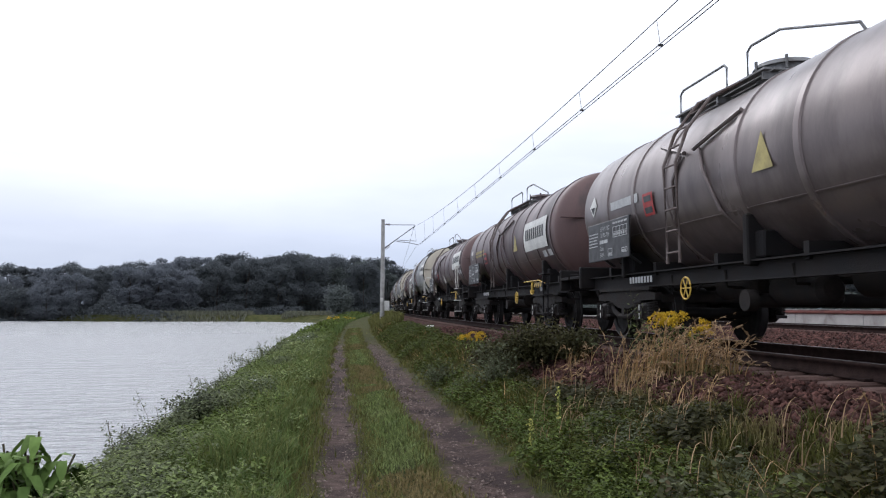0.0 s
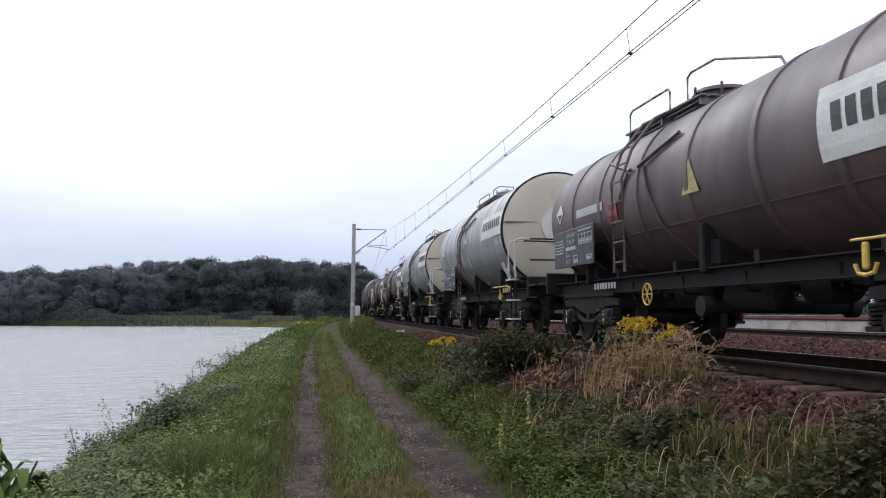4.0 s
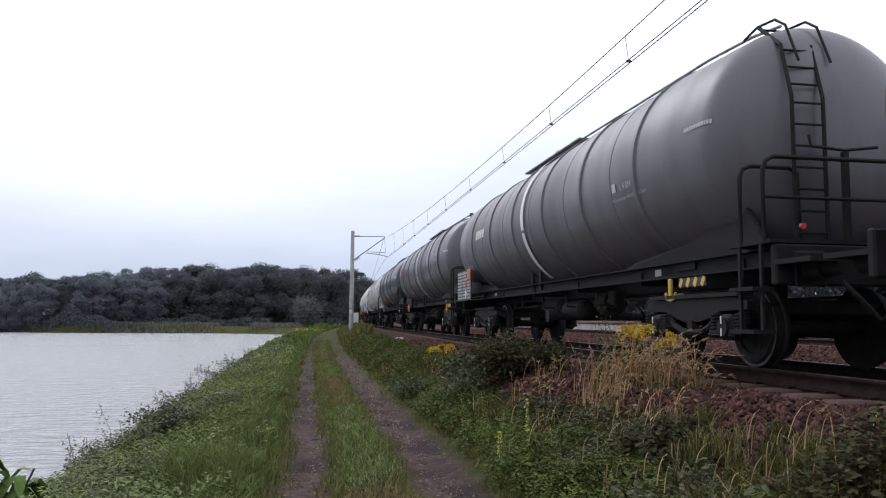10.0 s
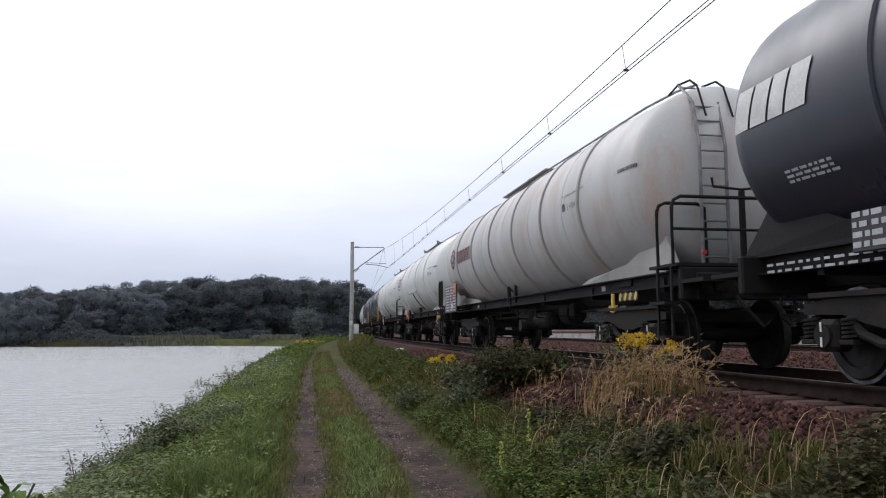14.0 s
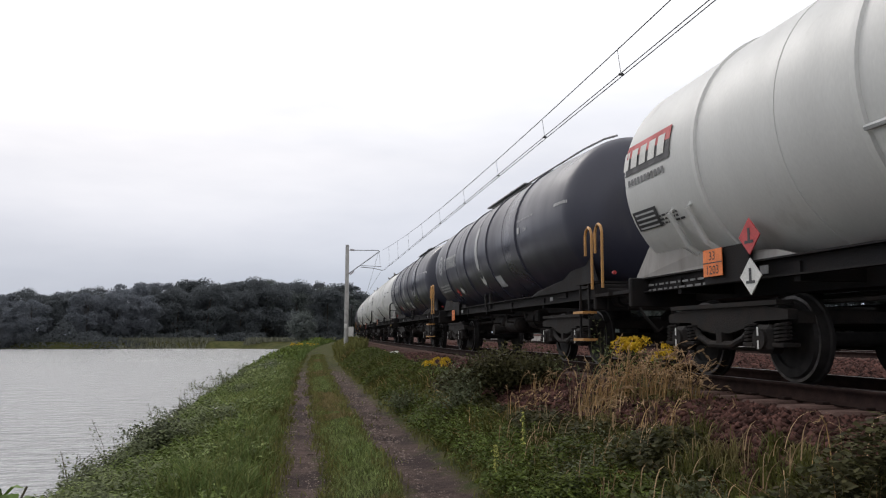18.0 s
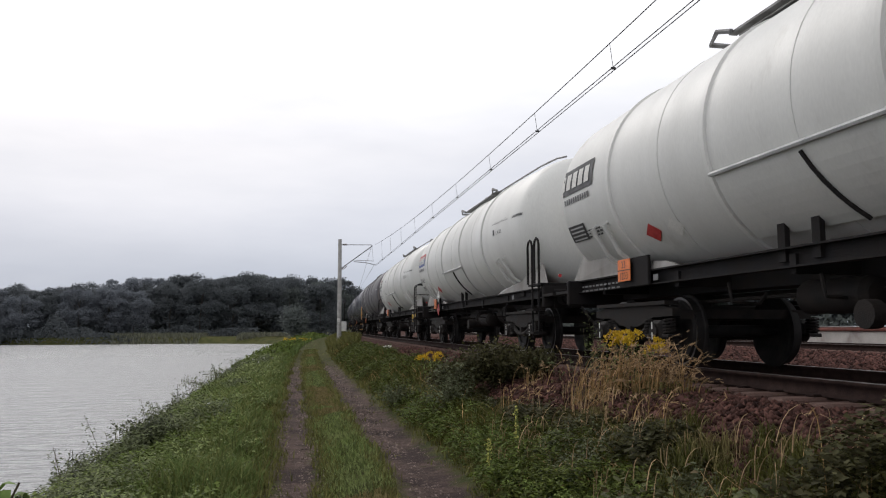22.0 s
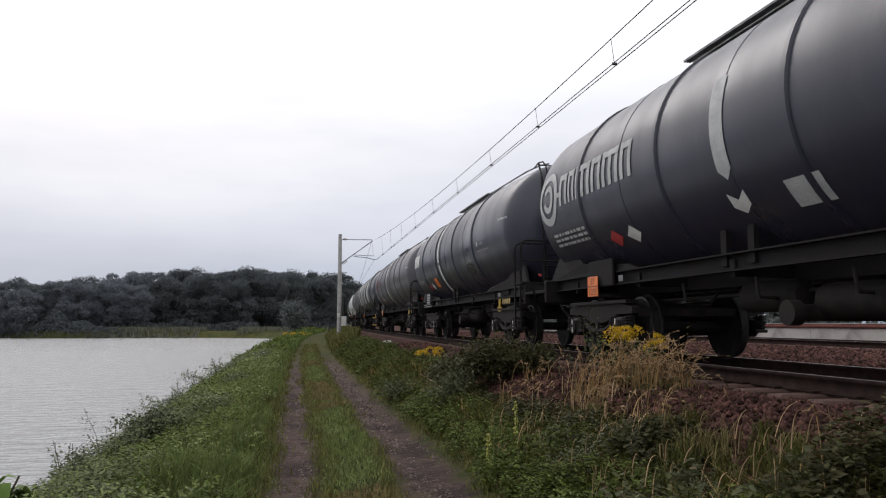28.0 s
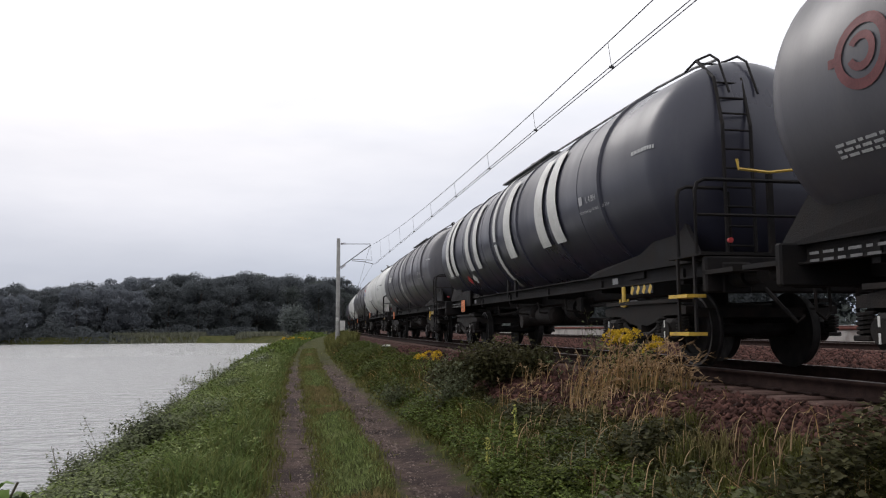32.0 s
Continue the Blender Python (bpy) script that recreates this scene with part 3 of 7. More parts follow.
def underframe(wagon, L, style):
    h = L / 2 - 0.62

    def sole():
        bm = B()
        lo, hi = (0.86, 1.10) if style == "old" else (1.10, 1.31)
        prof = [(-0.06, lo), (0.055, lo), (0.055, hi), (-0.06, hi), (-0.06, hi - 0.02), (0.035, hi - 0.02), (0.035, lo + 0.02), (-0.06, lo + 0.02)]
        a, b = [bm.verts.new((x, -h, z)) for x, z in prof], [bm.verts.new((x, h, z)) for x, z in prof]
        bm.faces.new(a), bm.faces.new(b[::-1])
        for i in range(8):
            bm.faces.new((a[i], a[(i + 1) % 8], b[(i + 1) % 8], b[i]))
        return mesh_of("sole_bar", bm, FRAME)

    def beam():
        bm = B()
        box(bm, (0, 0, 1.10), (2.5, 0.10, 0.42), bevel=0.02)
        for s in (-1, 1):
            box(bm, (s * 1.1, 0.3, 1.12), (0.3, 0.6, 0.05))
        return mesh_of("headstock", bm, FRAME)

    def buffer():
        bm = B()
        rod(bm, (0, 0, 1.06), (0, 0.30, 1.06), 0.12, 14)
        rod(bm, (0, 0.28, 1.06), (0, 0.54, 1.06), 0.085, 14)
        box(bm, (0, 0.02, 1.06), (0.36, 0.04, 0.36), bevel=0.02)
        return mesh_of("buffer", bm, FRAME)

    def plate():
        bm = B()
        rod(bm, (0, 0.54, 1.06), (0, 0.58, 1.06), 0.24, 22)
        return mesh_of("buffer_plate", bm, FRAME)

    def hook():
        bm = B()
        box(bm, (0, 0.12, 1.04), (0.07, 0.3, 0.10), bevel=0.02)
        pipe(bm, [(0, 0.26, 1.06), (0, 0.40, 1.10), (0, 0.44, 1.00), (0, 0.36, 0.93)], 0.035)
        pipe(bm, [(-0.09, 0.34, 1.02), (-0.09, 0.36, 0.66), (0, 0.38, 0.58), (0.09, 0.36, 0.66), (0.09, 0.34, 1.02)], 0.02)
        pipe(bm, [(0.5, 0.02, 0.95), (0.5, 0.25, 0.78), (0.35, 0.38, 0.55), (0.28, 0.42, 0.62)], 0.025)
        return mesh_of("coupling", bm, BOGIE)

    key = round(L, 2)
    for s in (-1, 1):
        part("sole_bar", shared(("sole", key, style), sole), FRAME, wagon, at=Matrix.Translation((s * 1.0, 0, 0)) @ Matrix.Rotation(0 if s < 0 else math.pi, 4, "Z"))
        turn = Matrix.Translation((0, s * h, 0)) @ Matrix.Rotation(0 if s > 0 else math.pi, 4, "Z")
        end = part("headstock", shared("beam", beam), FRAME, wagon, at=turn)
        for q in (-1, 1):
            bf = part("buffer", shared("buffer", buffer), FRAME, end, at=Matrix.Translation((q * 0.875, 0.04, 0)))
        part("coupling", shared("hook", hook), BOGIE, end)

    bearer = shared("bearer", lambda: mesh_of("cross_bearer", box(B(), (0, 0, 1.14), (2.0, 0.10, 0.2)), FRAME))
    for i in range(6):
        part("cross_bearer", bearer, FRAME, wagon, at=Matrix.Translation((0, -h + 1.0 + (2 * h - 2) * i / 5, 0)))
    part("centre_sill", shared(("sill", key), lambda: mesh_of("centre_sill", box(B(), (0, 0, 1.12), (0.5, 2 * h - 0.1, 0.26)), FRAME)), FRAME, wagon)

    def air_tank():
        bm = B()
        lathe(bm, [(-0.55, 0), (-0.52, 0.12), (-0.45, 0.18), (0.45, 0.18), (0.52, 0.12), (0.55, 0)], 18, 0.82)
        return mesh_of("air_reservoir", bm, BOGIE, True)

    def brake_cylinder():
        bm = B()
        lathe(bm, [(-0.3, 0), (-0.3, 0.22), (0.2, 0.22), (0.34, 0.07), (0.8, 0.03), (0.8, 0)], 16, 0.86)
        box(bm, (-0.2, -0.9, 0.9), (0.25, 0.3, 0.3), bevel=0.03)
        return mesh_of("brake_cylinder", bm, BOGIE, True)

    def valve_gear():
        return mesh_of("outlet_pipe", rod(B(), (-0.95, 0.15, 0.62), (0.95, 0.15, 0.62), 0.085, 12), BOGIE, True)
    valve = shared("valve", lambda: mesh_of("outlet_valve", box(B(), (0, 0.15, 0.82), (0.3, 0.3, 0.5), bevel=0.05), BOGIE))
    part("outlet_valve", valve, BOGIE, wagon)
    cap = shared("cap", lambda: mesh_of("pipe_cap", rod(B(), (0, 0.15, 0.62), (0.13, 0.15, 0.62), 0.13, 14), BOGIE, True))
    for x in (-1.08, 0.95):
        part("pipe_cap", cap, BOGIE, wagon, at=Matrix.Translation((x, 0, 0)))
    part("air_reservoir", shared("air", air_tank), BOGIE, wagon, at=Matrix.Translation((-0.55, 1.1, 0)))
    part("air_reservoir", shared("air", air_tank), BOGIE, wagon, at=Matrix.Translation((-0.62, -0.35, -0.08)))
    part("brake_cylinder", shared("cyl", brake_cylinder), BOGIE, wagon, at=Matrix.Translation((-0.35, -1.3, 0)))
    part("outlet_pipe", shared("outlet", valve_gear), BOGIE, wagon)

    part("brake_rod", shared(("rod", key), lambda: mesh_of("brake_rod", rod(B(), (-0.5, -h + 2, 0.9), (-0.5, h - 2, 0.84), 0.025, 6), BOGIE)), BOGIE, wagon)
    part("brake_pipe", shared(("bpipe", key), lambda: mesh_of("brake_pipe", rod(B(), (0.2, -h + 2, 0.95), (0.2, h - 2, 0.95), 0.03, 6), BOGIE)), BOGIE, wagon)
    hanger = shared("hanger", lambda: mesh_of("brake_hanger", pipe(B(), [(-0.98, 0, 1.02), (-0.95, 0, 0.8), (-0.6, 0, 0.78), (-0.5, 0, 0.9)], 0.022), BOGIE))
    for y in (-2.3, -0.7, 0.8, 2.4):
        part("brake_hanger", hanger, BOGIE, wagon, at=Matrix.Translation((0, y, 0)))

    rnd = random.Random(key)
    for q in (-0.62, 0.58):
        bm = B()
        box(bm, (-1.064, h * q, 0.98 if style == "old" else 1.19), (0.004, rnd.uniform(0.14, 0.24), rnd.uniform(0.06, 0.10)))
        part("stencil_plate", bm, STEEL, wagon)
    white = shared("box_mark", lambda: mesh_of("axle_mark", box(B(), (0, 0, 0), (0.004, 0.025, 0.09)), WHITE))
    for s in (-1, 1):
        for q in (-0.9, 0.9):
            for z in (0.40, 0.54):
                part("axle_mark", white, WHITE, wagon, at=Matrix.Translation((-1.166, s * (L / 2 - (2.45 if style == "old" else 2.70)) + q, z)))


def barrel_mesh(half, r, zc, dish, paint, n=56, cone=0.0, narrow=(1.0, 1.0)):
    def head(slim):
        pts = [(-half, 0.0)]
        for i in range(1, 10):
            a = math.pi / 2 * i / 9
            pts.append((-half + dish * (1 - math.cos(a)), r * slim * math.sin(a) ** 0.72))
        return pts + ([(-half + dish + cone, r)] if cone else [])
    prof = head(narrow[0]) + [(y, r) for y in np.linspace(-half + dish + cone, half - dish - cone, 9)[1:-1]] + [(-y, q) for y, q in head(narrow[1])[::-1]]
    bm = B()
    lathe(bm, prof, n, zc)
    return mesh_of("barrel", bm, paint, True)


def ring_mesh(r, zc, paint, w=0.07, t=0.022):
    bm = B()
    lathe(bm, [(-w, r - 0.01), (-w * 0.7, r + t), (w * 0.7, r + t), (w, r - 0.01)], 56, zc, True)
    return mesh_of("ring", bm, paint, True)


def ladder(wagon, name, foot, top, side, out, material, rungs, bend=()):
    """Two stiles and single rungs; side: the way across it."""
    side = Vector(side)
    pts = [Vector(foot), *[Vector(b) for b in bend], Vector(top)]
    bm = B()
    for s in (-1, 1):
        pipe(bm, [p + side * 0.19 * s for p in pts], 0.024)
    lad = part(name, bm, material, wagon)
    rb = B()
    rod(rb, side * -0.19, side * 0.19, 0.014, 6)
    me = mesh_of("rung", rb, material)
    lens = [(b - a).length for a, b in zip(pts, pts[1:])]
    for k in range(rungs):
        d = sum(lens) * (k + 0.5) / rungs
        for a, b, l in zip(pts, pts[1:], lens):
            if d <= l:
                part("rung", me, material, lad, at=Matrix.Translation(a + (b - a) * d / l))
                break
            d -= l
    return lad


def handrail(wagon, pts, material, label="", r=0.022):
    return part("handrail", pipe(B(), pts, r), material, wagon, label)


def type_set(text, align="LEFT"):
    """Outline of a word at size 1, from the built-in font."""
    def make():
        cu = bpy.data.curves.new("letters", "FONT")
        cu.body, cu.size, cu.resolution_u, cu.align_x = text, 1.0, 2, align
        ob = new("letters", cu)
        me = bpy.data.meshes.new_from_object(ob.evaluated_get(bpy.context.evaluated_depsgraph_get()))
        bpy.data.objects.remove(ob)
        return me
    return shared(("type", text, align), make)


for word in ("33", "1203", "33 RIV MC", "51 PL-TM", "Zaes", "3111"):
    type_set(word, "CENTER")
type_set("L 4 BH"), type_set("Höchstzulässiger Betriebsdruck 3 bar")


def flat_text(text, size, x, y, z):
    """Lettering on an upright plate that faces the lake; centred on y."""
    bm = B()
    bm.from_mesh(type_set(text, "CENTER"))
    for v in bm.verts:
        v.co = Vector((x, y - v.co.x * size, z + v.co.y * size))
    return bm


def hazard_plate(wagon, y, z, x, material, w=0.42, h=0.32):
    bm = B()
    box(bm, (x, y, z), (0.012, w, h), bevel=0.004)
    p = part("hazard_plate", bm, material, wagon, "orange hazard plate reading 33 over 1203")
    bm = B()
    box(bm, (x - 0.008, y, z), (0.003, w, 0.012))
    part("plate_line", bm, BLACK, p)
    part("plate_figures", flat_text("33", h * 0.46, x - 0.009, y, z + h * 0.10), BLACK, p)
    part("plate_figures", flat_text("1203", h * 0.46, x - 0.009, y, z - h * 0.42), BLACK, p)


def diamond(tk, wagon, y, z, s, material, label):
    part("diamond_label", tk.shape(B(), [(y - s, z), (y, z - s), (y + s, z), (y, z + s)], 0.012), material, wagon, label)
    bm = B()
    tk.shape(bm, [(y - s * 0.55, z - 0.1 * s), (y, z - s * 0.75), (y + s * 0.55, z - 0.1 * s)], 0.016)
    part("label_mark", bm, BLACK if material is WHITE else RAILWHITE, wagon)


def anchor_hook(wagon, y, x=-1.08, z=0.98):
    bm = B()
    box(bm, (x, y, z + 0.02), (0.05, 0.07, 0.24), bevel=0.015)
    pipe(bm, [(x, y - 0.14, z - 0.05), (x, y - 0.10, z - 0.13), (x, y, z - 0.15), (x, y + 0.10, z - 0.13), (x, y + 0.14, z - 0.05)], 0.021)
    part("rope_hook", bm, YELLOW, wagon, "yellow rope hook")
    hz = B()
    box(hz, (x, y - 0.60, z + 0.07), (0.012, 0.70, 0.11))
    hb = part("hazard_bar", hz, BLACK, wagon)
    st = B()
    for k in range(4):
        box(st, (x - 0.008, y - 0.88 + k * 0.19, z + 0.07), (0.004, 0.07, 0.12), rx=0.6)
    part("hazard_stripe", st, YELLOW, hb)


def dome(wagon, tk, y, material):
    bm = B()
    rod(bm, (0, y, tk.zc + tk.r - 0.1), (0, y, tk.zc + tk.r + 0.18), 0.36, 26)
    rod(bm, (0, y, tk.zc + tk.r + 0.18), (0, y, tk.zc + tk.r + 0.24), 0.42, 26, 0.38)
    for k in range(6):
        a = k * math.tau / 6
        rod(bm, (0.42 * math.cos(a), y + 0.42 * math.sin(a), tk.zc + tk.r + 0.10), (0.42 * math.cos(a), y + 0.42 * math.sin(a), tk.zc + tk.r + 0.27), 0.02, 6)
    part("manhole_dome", bm, material, wagon, smooth=True)
    bm = B()
    rod(bm, (0.2, y + 0.75, tk.zc + tk.r - 0.05), (0.2, y + 0.75, tk.zc + tk.r + 0.22), 0.07, 12)
    rod(bm, (0.2, y + 0.75, tk.zc + tk.r + 0.22), (0.2, y + 0.75, tk.zc + tk.r + 0.26), 0.11, 12)
    part("vent_valve", bm, STEEL, wagon)


def barrel_between(wagon, tk, y0, y1, dish, paint):
    taper = (tk.cone, tk.narrow) if tk.ends else (0.0, (1.0, 1.0))
    me = barrel_mesh((y1 - y0) / 2, tk.r, tk.zc, dish, paint, 56, *taper)
    return part("barrel", me, paint, wagon, at=Matrix.Translation((0, (y0 + y1) / 2, 0)))


def figure_board(wagon, y, z, w, h, x, seed, lettered=False):
    bm = B()
    box(bm, (x, y, z), (0.03, w, h), bevel=0.01)
    for q in (-0.3, 0.3):
        rod(bm, (x + 0.02, y + q * w, z - h * 0.3), (-1.02, y + q * w, 1.25), 0.02, 6)
    bd = part("data_board", bm, BLACK, wagon, "black data board with white figures")
    bm = B()
    rnd = random.Random(seed)

    def line(a, b, zz, hh, lo=0.05, hi=0.16, gap=0.035):
        yy = a * w
        while yy > b * w + lo:
            wd = min(rnd.uniform(lo, hi), yy - b * w)
            box(bm, (x - 0.018, y + yy - wd / 2, zz), (0.004, wd, hh))
            yy -= wd + gap
    if lettered:
        # small lines, four lines of class letters with the number as a bar, two framed tables
        for k in range(5):
            line(0.47, 0.24, z + h * 0.24 - k * 0.055, 0.020, 0.03, 0.12, 0.02)
        for k, word in enumerate(("33 RIV MC", "51 PL-TM", "", "Zaes", "3111")):
            zz = z + h * 0.33 - k * h * 0.17
            if word:
                tagged(part("board_letters", flat_text(word, h * 0.155, x - 0.019, y + w * (0.06 if k < 2 else 0.13), zz - h * 0.05), GREYWHITE, bd), kind="stuff")
            else:
                line(0.19, -0.07, zz, h * 0.09, 0.10, 0.2, 0.03)
        line(-0.14, -0.46, z + h * 0.40, 0.03, 0.06, 0.14)
        for a, b, z0, z1 in ((-0.14, -0.46, 0.05, 0.30), (-0.02, -0.12, -0.40, -0.22), (-0.34, -0.46, -0.36, -0.26)):
            for k in (z0, z1) + (((z0 + z1) / 2,) if a - b > 0.2 else ()):
                box(bm, (x - 0.018, y + (a + b) / 2 * w, z + k * h), (0.004, (a - b) * w, 0.010))
            for k in range(5 if a - b > 0.2 else 2):
                q = a + (b - a) * k / (4 if a - b > 0.2 else 1)
                box(bm, (x - 0.018, y + q * w, z + (z0 + z1) / 2 * h), (0.004, 0.010, (z1 - z0) * h))
            line(a - 0.015, b + 0.01, z + (z0 * 0.72 + z1 * 0.28) * h, 0.045, 0.03, 0.07, 0.03)
    else:
        for k in range(int(h / 0.09)):
            for a, b in ((0.46, 0.12), (0.08, -0.20), (-0.24, -0.46)):
                line(a, b, z + h * 0.42 - k * 0.088, 0.05)
    tagged(part("board_figures", bm, GREYWHITE, bd), kind="stuff")
    return bd


def old_wagon(spec):
    """A bogie tank wagon with a pale name panel, a top platform with bent rails and a side ladder."""
    silver = spec["paint"] is SILVER
    L, r, zc = spec["L"], 1.38 if silver else 1.22, 2.52 if silver else 2.30
    tk = Tank(r, zc, 0.10 if silver else 0.25)
    yr = L / 2 - 0.6                    # the barrel's rear end

    def D(d):
        return yr - d
    pd = spec.get("pd", 8.4)
    tip = spec.get("tip", min(L - 1.35, pd + 3.5))
    dish = 0.16 if silver else 0.42
    w = new("tank_wagon")
    tagged(w, spec["label"], "tank wagon", "tank wagons of the train")
    barrel_between(w, tk, D(tip), D(-0.12), dish, spec["paint"])
    ring = ring_mesh(r, zc, spec["paint"], 0.05 if silver else 0.07, 0.012 if silver else 0.02)
    for d in spec.get("rings", (1.45, 2.75, 4.2, 5.7, 7.2, 8.5, 9.7)):
        part("ring", ring, spec["paint"], w, at=Matrix.Translation((0, D(d), 0)))
    if spec.get("end"):
        bm = B()
        pr = [(D(tip) - 0.012, 0)]
        for i in range(1, 10):
            a = math.pi / 2 * i / 9
            pr.append((D(tip) - 0.012 + dish * (1 - math.cos(a)), (r + 0.008) * math.sin(a) ** 0.72))
        if not silver:
            pr += [(D(pd + 2.45), r + 0.008), (D(pd + 2.45), r - 0.02)]
        lathe(bm, pr, 56, zc)
        part("end_course", bm, spec["end"], w, "front end in a cream coat" if silver else "front end course in faded red-brown", True)
        bm = B()
        lathe(bm, [(-0.05, r - 0.01), (-0.04, r + 0.03), (0.04, r + 0.03), (0.05, r - 0.01)], 56, zc, True)
        part("end_ring", bm, FRAME if silver else spec["paint"], w, at=Matrix.Translation((0, D(tip - 0.16 if silver else pd + 2.45), 0)))
        bm = B()
        lathe(bm, [(0, 0), (0, 0.46 if silver else 0.37), (0.03, 0.46 if silver else 0.37), (0.03, 0)], 32, zc + (0.10 if silver else 0))
        part("end_disc", bm, WHITE if silver else spec["paint"], w, "pale round plate on the end" if silver else "", at=Matrix.Translation((0, D(tip) - 0.04, 0)))
        bm = B()
        box(bm, (0, D(tip) + 0.04, zc + 0.16), (2 * r * 0.98, 0.09, 0.014))
        part("end_seam", bm, REDDISH, w, "rusty seam across the end")
    for s in (-1, 1):
        bm = B()
        box(bm, (s * (r + 0.004) * math.cos(0.5), D(tip / 2), zc - r * math.sin(0.5)), (0.02, tip - 1.2, 0.016), ry=s * 0.5)
        part("side_seam", bm, spec["paint"], w)
    underframe(w, L, "old")
    for s in (-1, 1):
        bogie(w, s * (L / 2 - 2.45))
    sd = B()
    box(sd, (0, 0, 1.28), (2.0, 0.5, 0.32), bevel=0.02)
    box(sd, (0, 0, 1.34), (2.2, 0.12, 0.62), bevel=0.02)
    sd = mesh_of("saddle", sd, FRAME)
    for d in (tip * 0.16, tip * 0.5, tip * 0.84):
        part("saddle", sd, FRAME, w, at=Matrix.Translation((0, D(d), 0)))
    # name panel, with dark bars in place of the name
    y0, y1 = D(pd + spec.get("plen", 2.15)), D(pd)
    z0, z1 = spec.get("pz", (-0.62, 0.08))
    panel = part("name_panel", tk.patch(B(), y0, y1, z0, z1, 0.024), WHITE, w, "white name panel with dark bars")
    wd = (y1 - y0 - 0.36) / 9
    for k in range(9):
        part("name_bar", tk.patch(B(), y0 + 0.18 + wd * k + wd * 0.16, y0 + 0.18 + wd * (k + 1) - wd * 0.16, z0 + (z1 - z0) * 0.36, z0 + (z1 - z0) * 0.74, 0.030, 0.02), INK, panel)
    if spec.get("square"):
        part("white_square", tk.patch(B(), D(pd + 3.35), D(pd + 2.75), -0.40, -0.05, 0.024), WHITE, w)
    for k, (q, mm) in enumerate(((1.5, GREYWHITE), (1.95, GREYWHITE))):
        part("stencil_plate", tk.patch(B(), D(pd + q + 0.3), D(pd + q), z0 - 0.24, z0 - 0.08, 0.012), mm, w)
    if silver:
        bm = B()
        box(bm, tk.at(D(tip - 0.95), -0.72, 0.05), (0.03, 0.24, 0.42), ry=-0.5)
        part("label_plate", bm, WHITE, w, "small white plate on a bracket")
    # signs
    tri = spec.get("tri", (5.8, -0.30))
    h = 0.30 if silver else 0.44
    part("warning_triangle", tk.shape(B(), [(D(tri[0]) - h * 0.5, tri[1] - h / 2), (D(tri[0]) + h * 0.5, tri[1] - h / 2), (D(tri[0]), tri[1] + h / 2)], 0.026), PALEYELLOW if spec.get("yellow", 1) else WHITE, w, "faded warning triangle")
    rs = part("red_sign", tk.patch(B(), D(3.50), D(3.13), -0.62, -0.28, 0.026), RED, w, "red sign with a black frame")
    for k in (0, 1):
        part("sign_bar", tk.patch(B(), D(3.45), D(3.18), -0.58 + k * 0.17, -0.49 + k * 0.17, 0.032), INK, rs)
    diamond(tk, w, D(0.80), -0.18, 0.19, WHITE, "white and black diamond label")
    if spec.get("stencil"):
        bm = B()
        bars(tk, bm, D(3.0), D(1.5), -0.22, 0.08, 12)
        bars(tk, bm, D(3.0), D(1.5), -0.34, 0.08, 12)
        tagged(part("stencil", bm, PALEYELLOW, w, "faded yellow stencilled lines"), kind="stuff")
    elif not silver:
        part("pale_patch", tk.patch(B(), D(2.9), D(1.7), -0.36, -0.22, 0.012), GREYWHITE, w, "pale painted-out patch")
    figure_board(w, D(1.92), 1.66, 1.95, 0.66, -1.36, spec["n"], True)
    for k in range(8):
        part("frame_figure", shared("frame_figure", lambda: mesh_of("frame_figure", box(B(), (0, 0, 0), (0.004, 0.07, 0.10)), GREYWHITE)), GREYWHITE, w, at=Matrix.Translation((-1.066, D(3.0) + k * 0.12, 0.98)))
    # side ladder up to the platform
    ly = D(spec.get("lad", 4.15))
    lm = spec.get("ladder", OLDLADDER)
    ladder(w, "side_ladder", (-1.46, ly, 0.66 if silver else 1.12), (-0.52, ly, zc + r + 0.06), (0, 1, 0), 0.2, lm, 12 if silver else 10,
           [(-1.50, ly, zc + 0.15), (-1.33, ly, zc + 0.60), (-0.98, ly, zc + 1.05)])
    for q in (-0.6, 0.6):
        bm = B()
        pipe(bm, [tk.at(ly + q * 0.45, 0.26, 0.03), tk.at(ly + q * 0.75, 0.0, 0.035), tk.at(ly + q * 1.1, -0.45, 0.035), tk.at(ly + q * 1.5, -1.0, 0.03)], 0.024)
        part("drip_pipe", bm, spec["paint"], w)
    for q in (-1, 1):
        bm = B()
        pipe(bm, [tk.at(ly + q * 0.14, 0.27, 0.05), tk.at(ly + q * 0.6, 0.38, 0.04), tk.at(ly + q * 1.15, 0.52, 0.035)], 0.030)
        part("drip_gutter", bm, spec["paint"], w)
    top = zc + r
    bm = B()
    for x in (-0.52, -0.38, -0.24):
        box(bm, (x, ly + 0.5, top + 0.05), (0.11, 2.6, 0.025))
    for q in (-0.7, 0.5, 1.7):
        box(bm, (-0.36, ly + q, top - 0.02), (0.36, 0.04, 0.10))
    part("walkway", bm, STEEL, w, "steel grating walkway on top")
    up = 0.55 if silver else 0.92
    handrail(w, [(-0.5, ly + 1.75, top + 0.06), (-0.5, ly + 1.75, top + 0.42 * up), (-0.5, ly + 1.65, top + 0.48 * up), (-0.5, ly + 0.35, top + 0.48 * up), (-0.5, ly + 0.28, top + 0.42 * up), (-0.5, ly + 0.28, top + 0.06)], STEEL, "", 0.018)
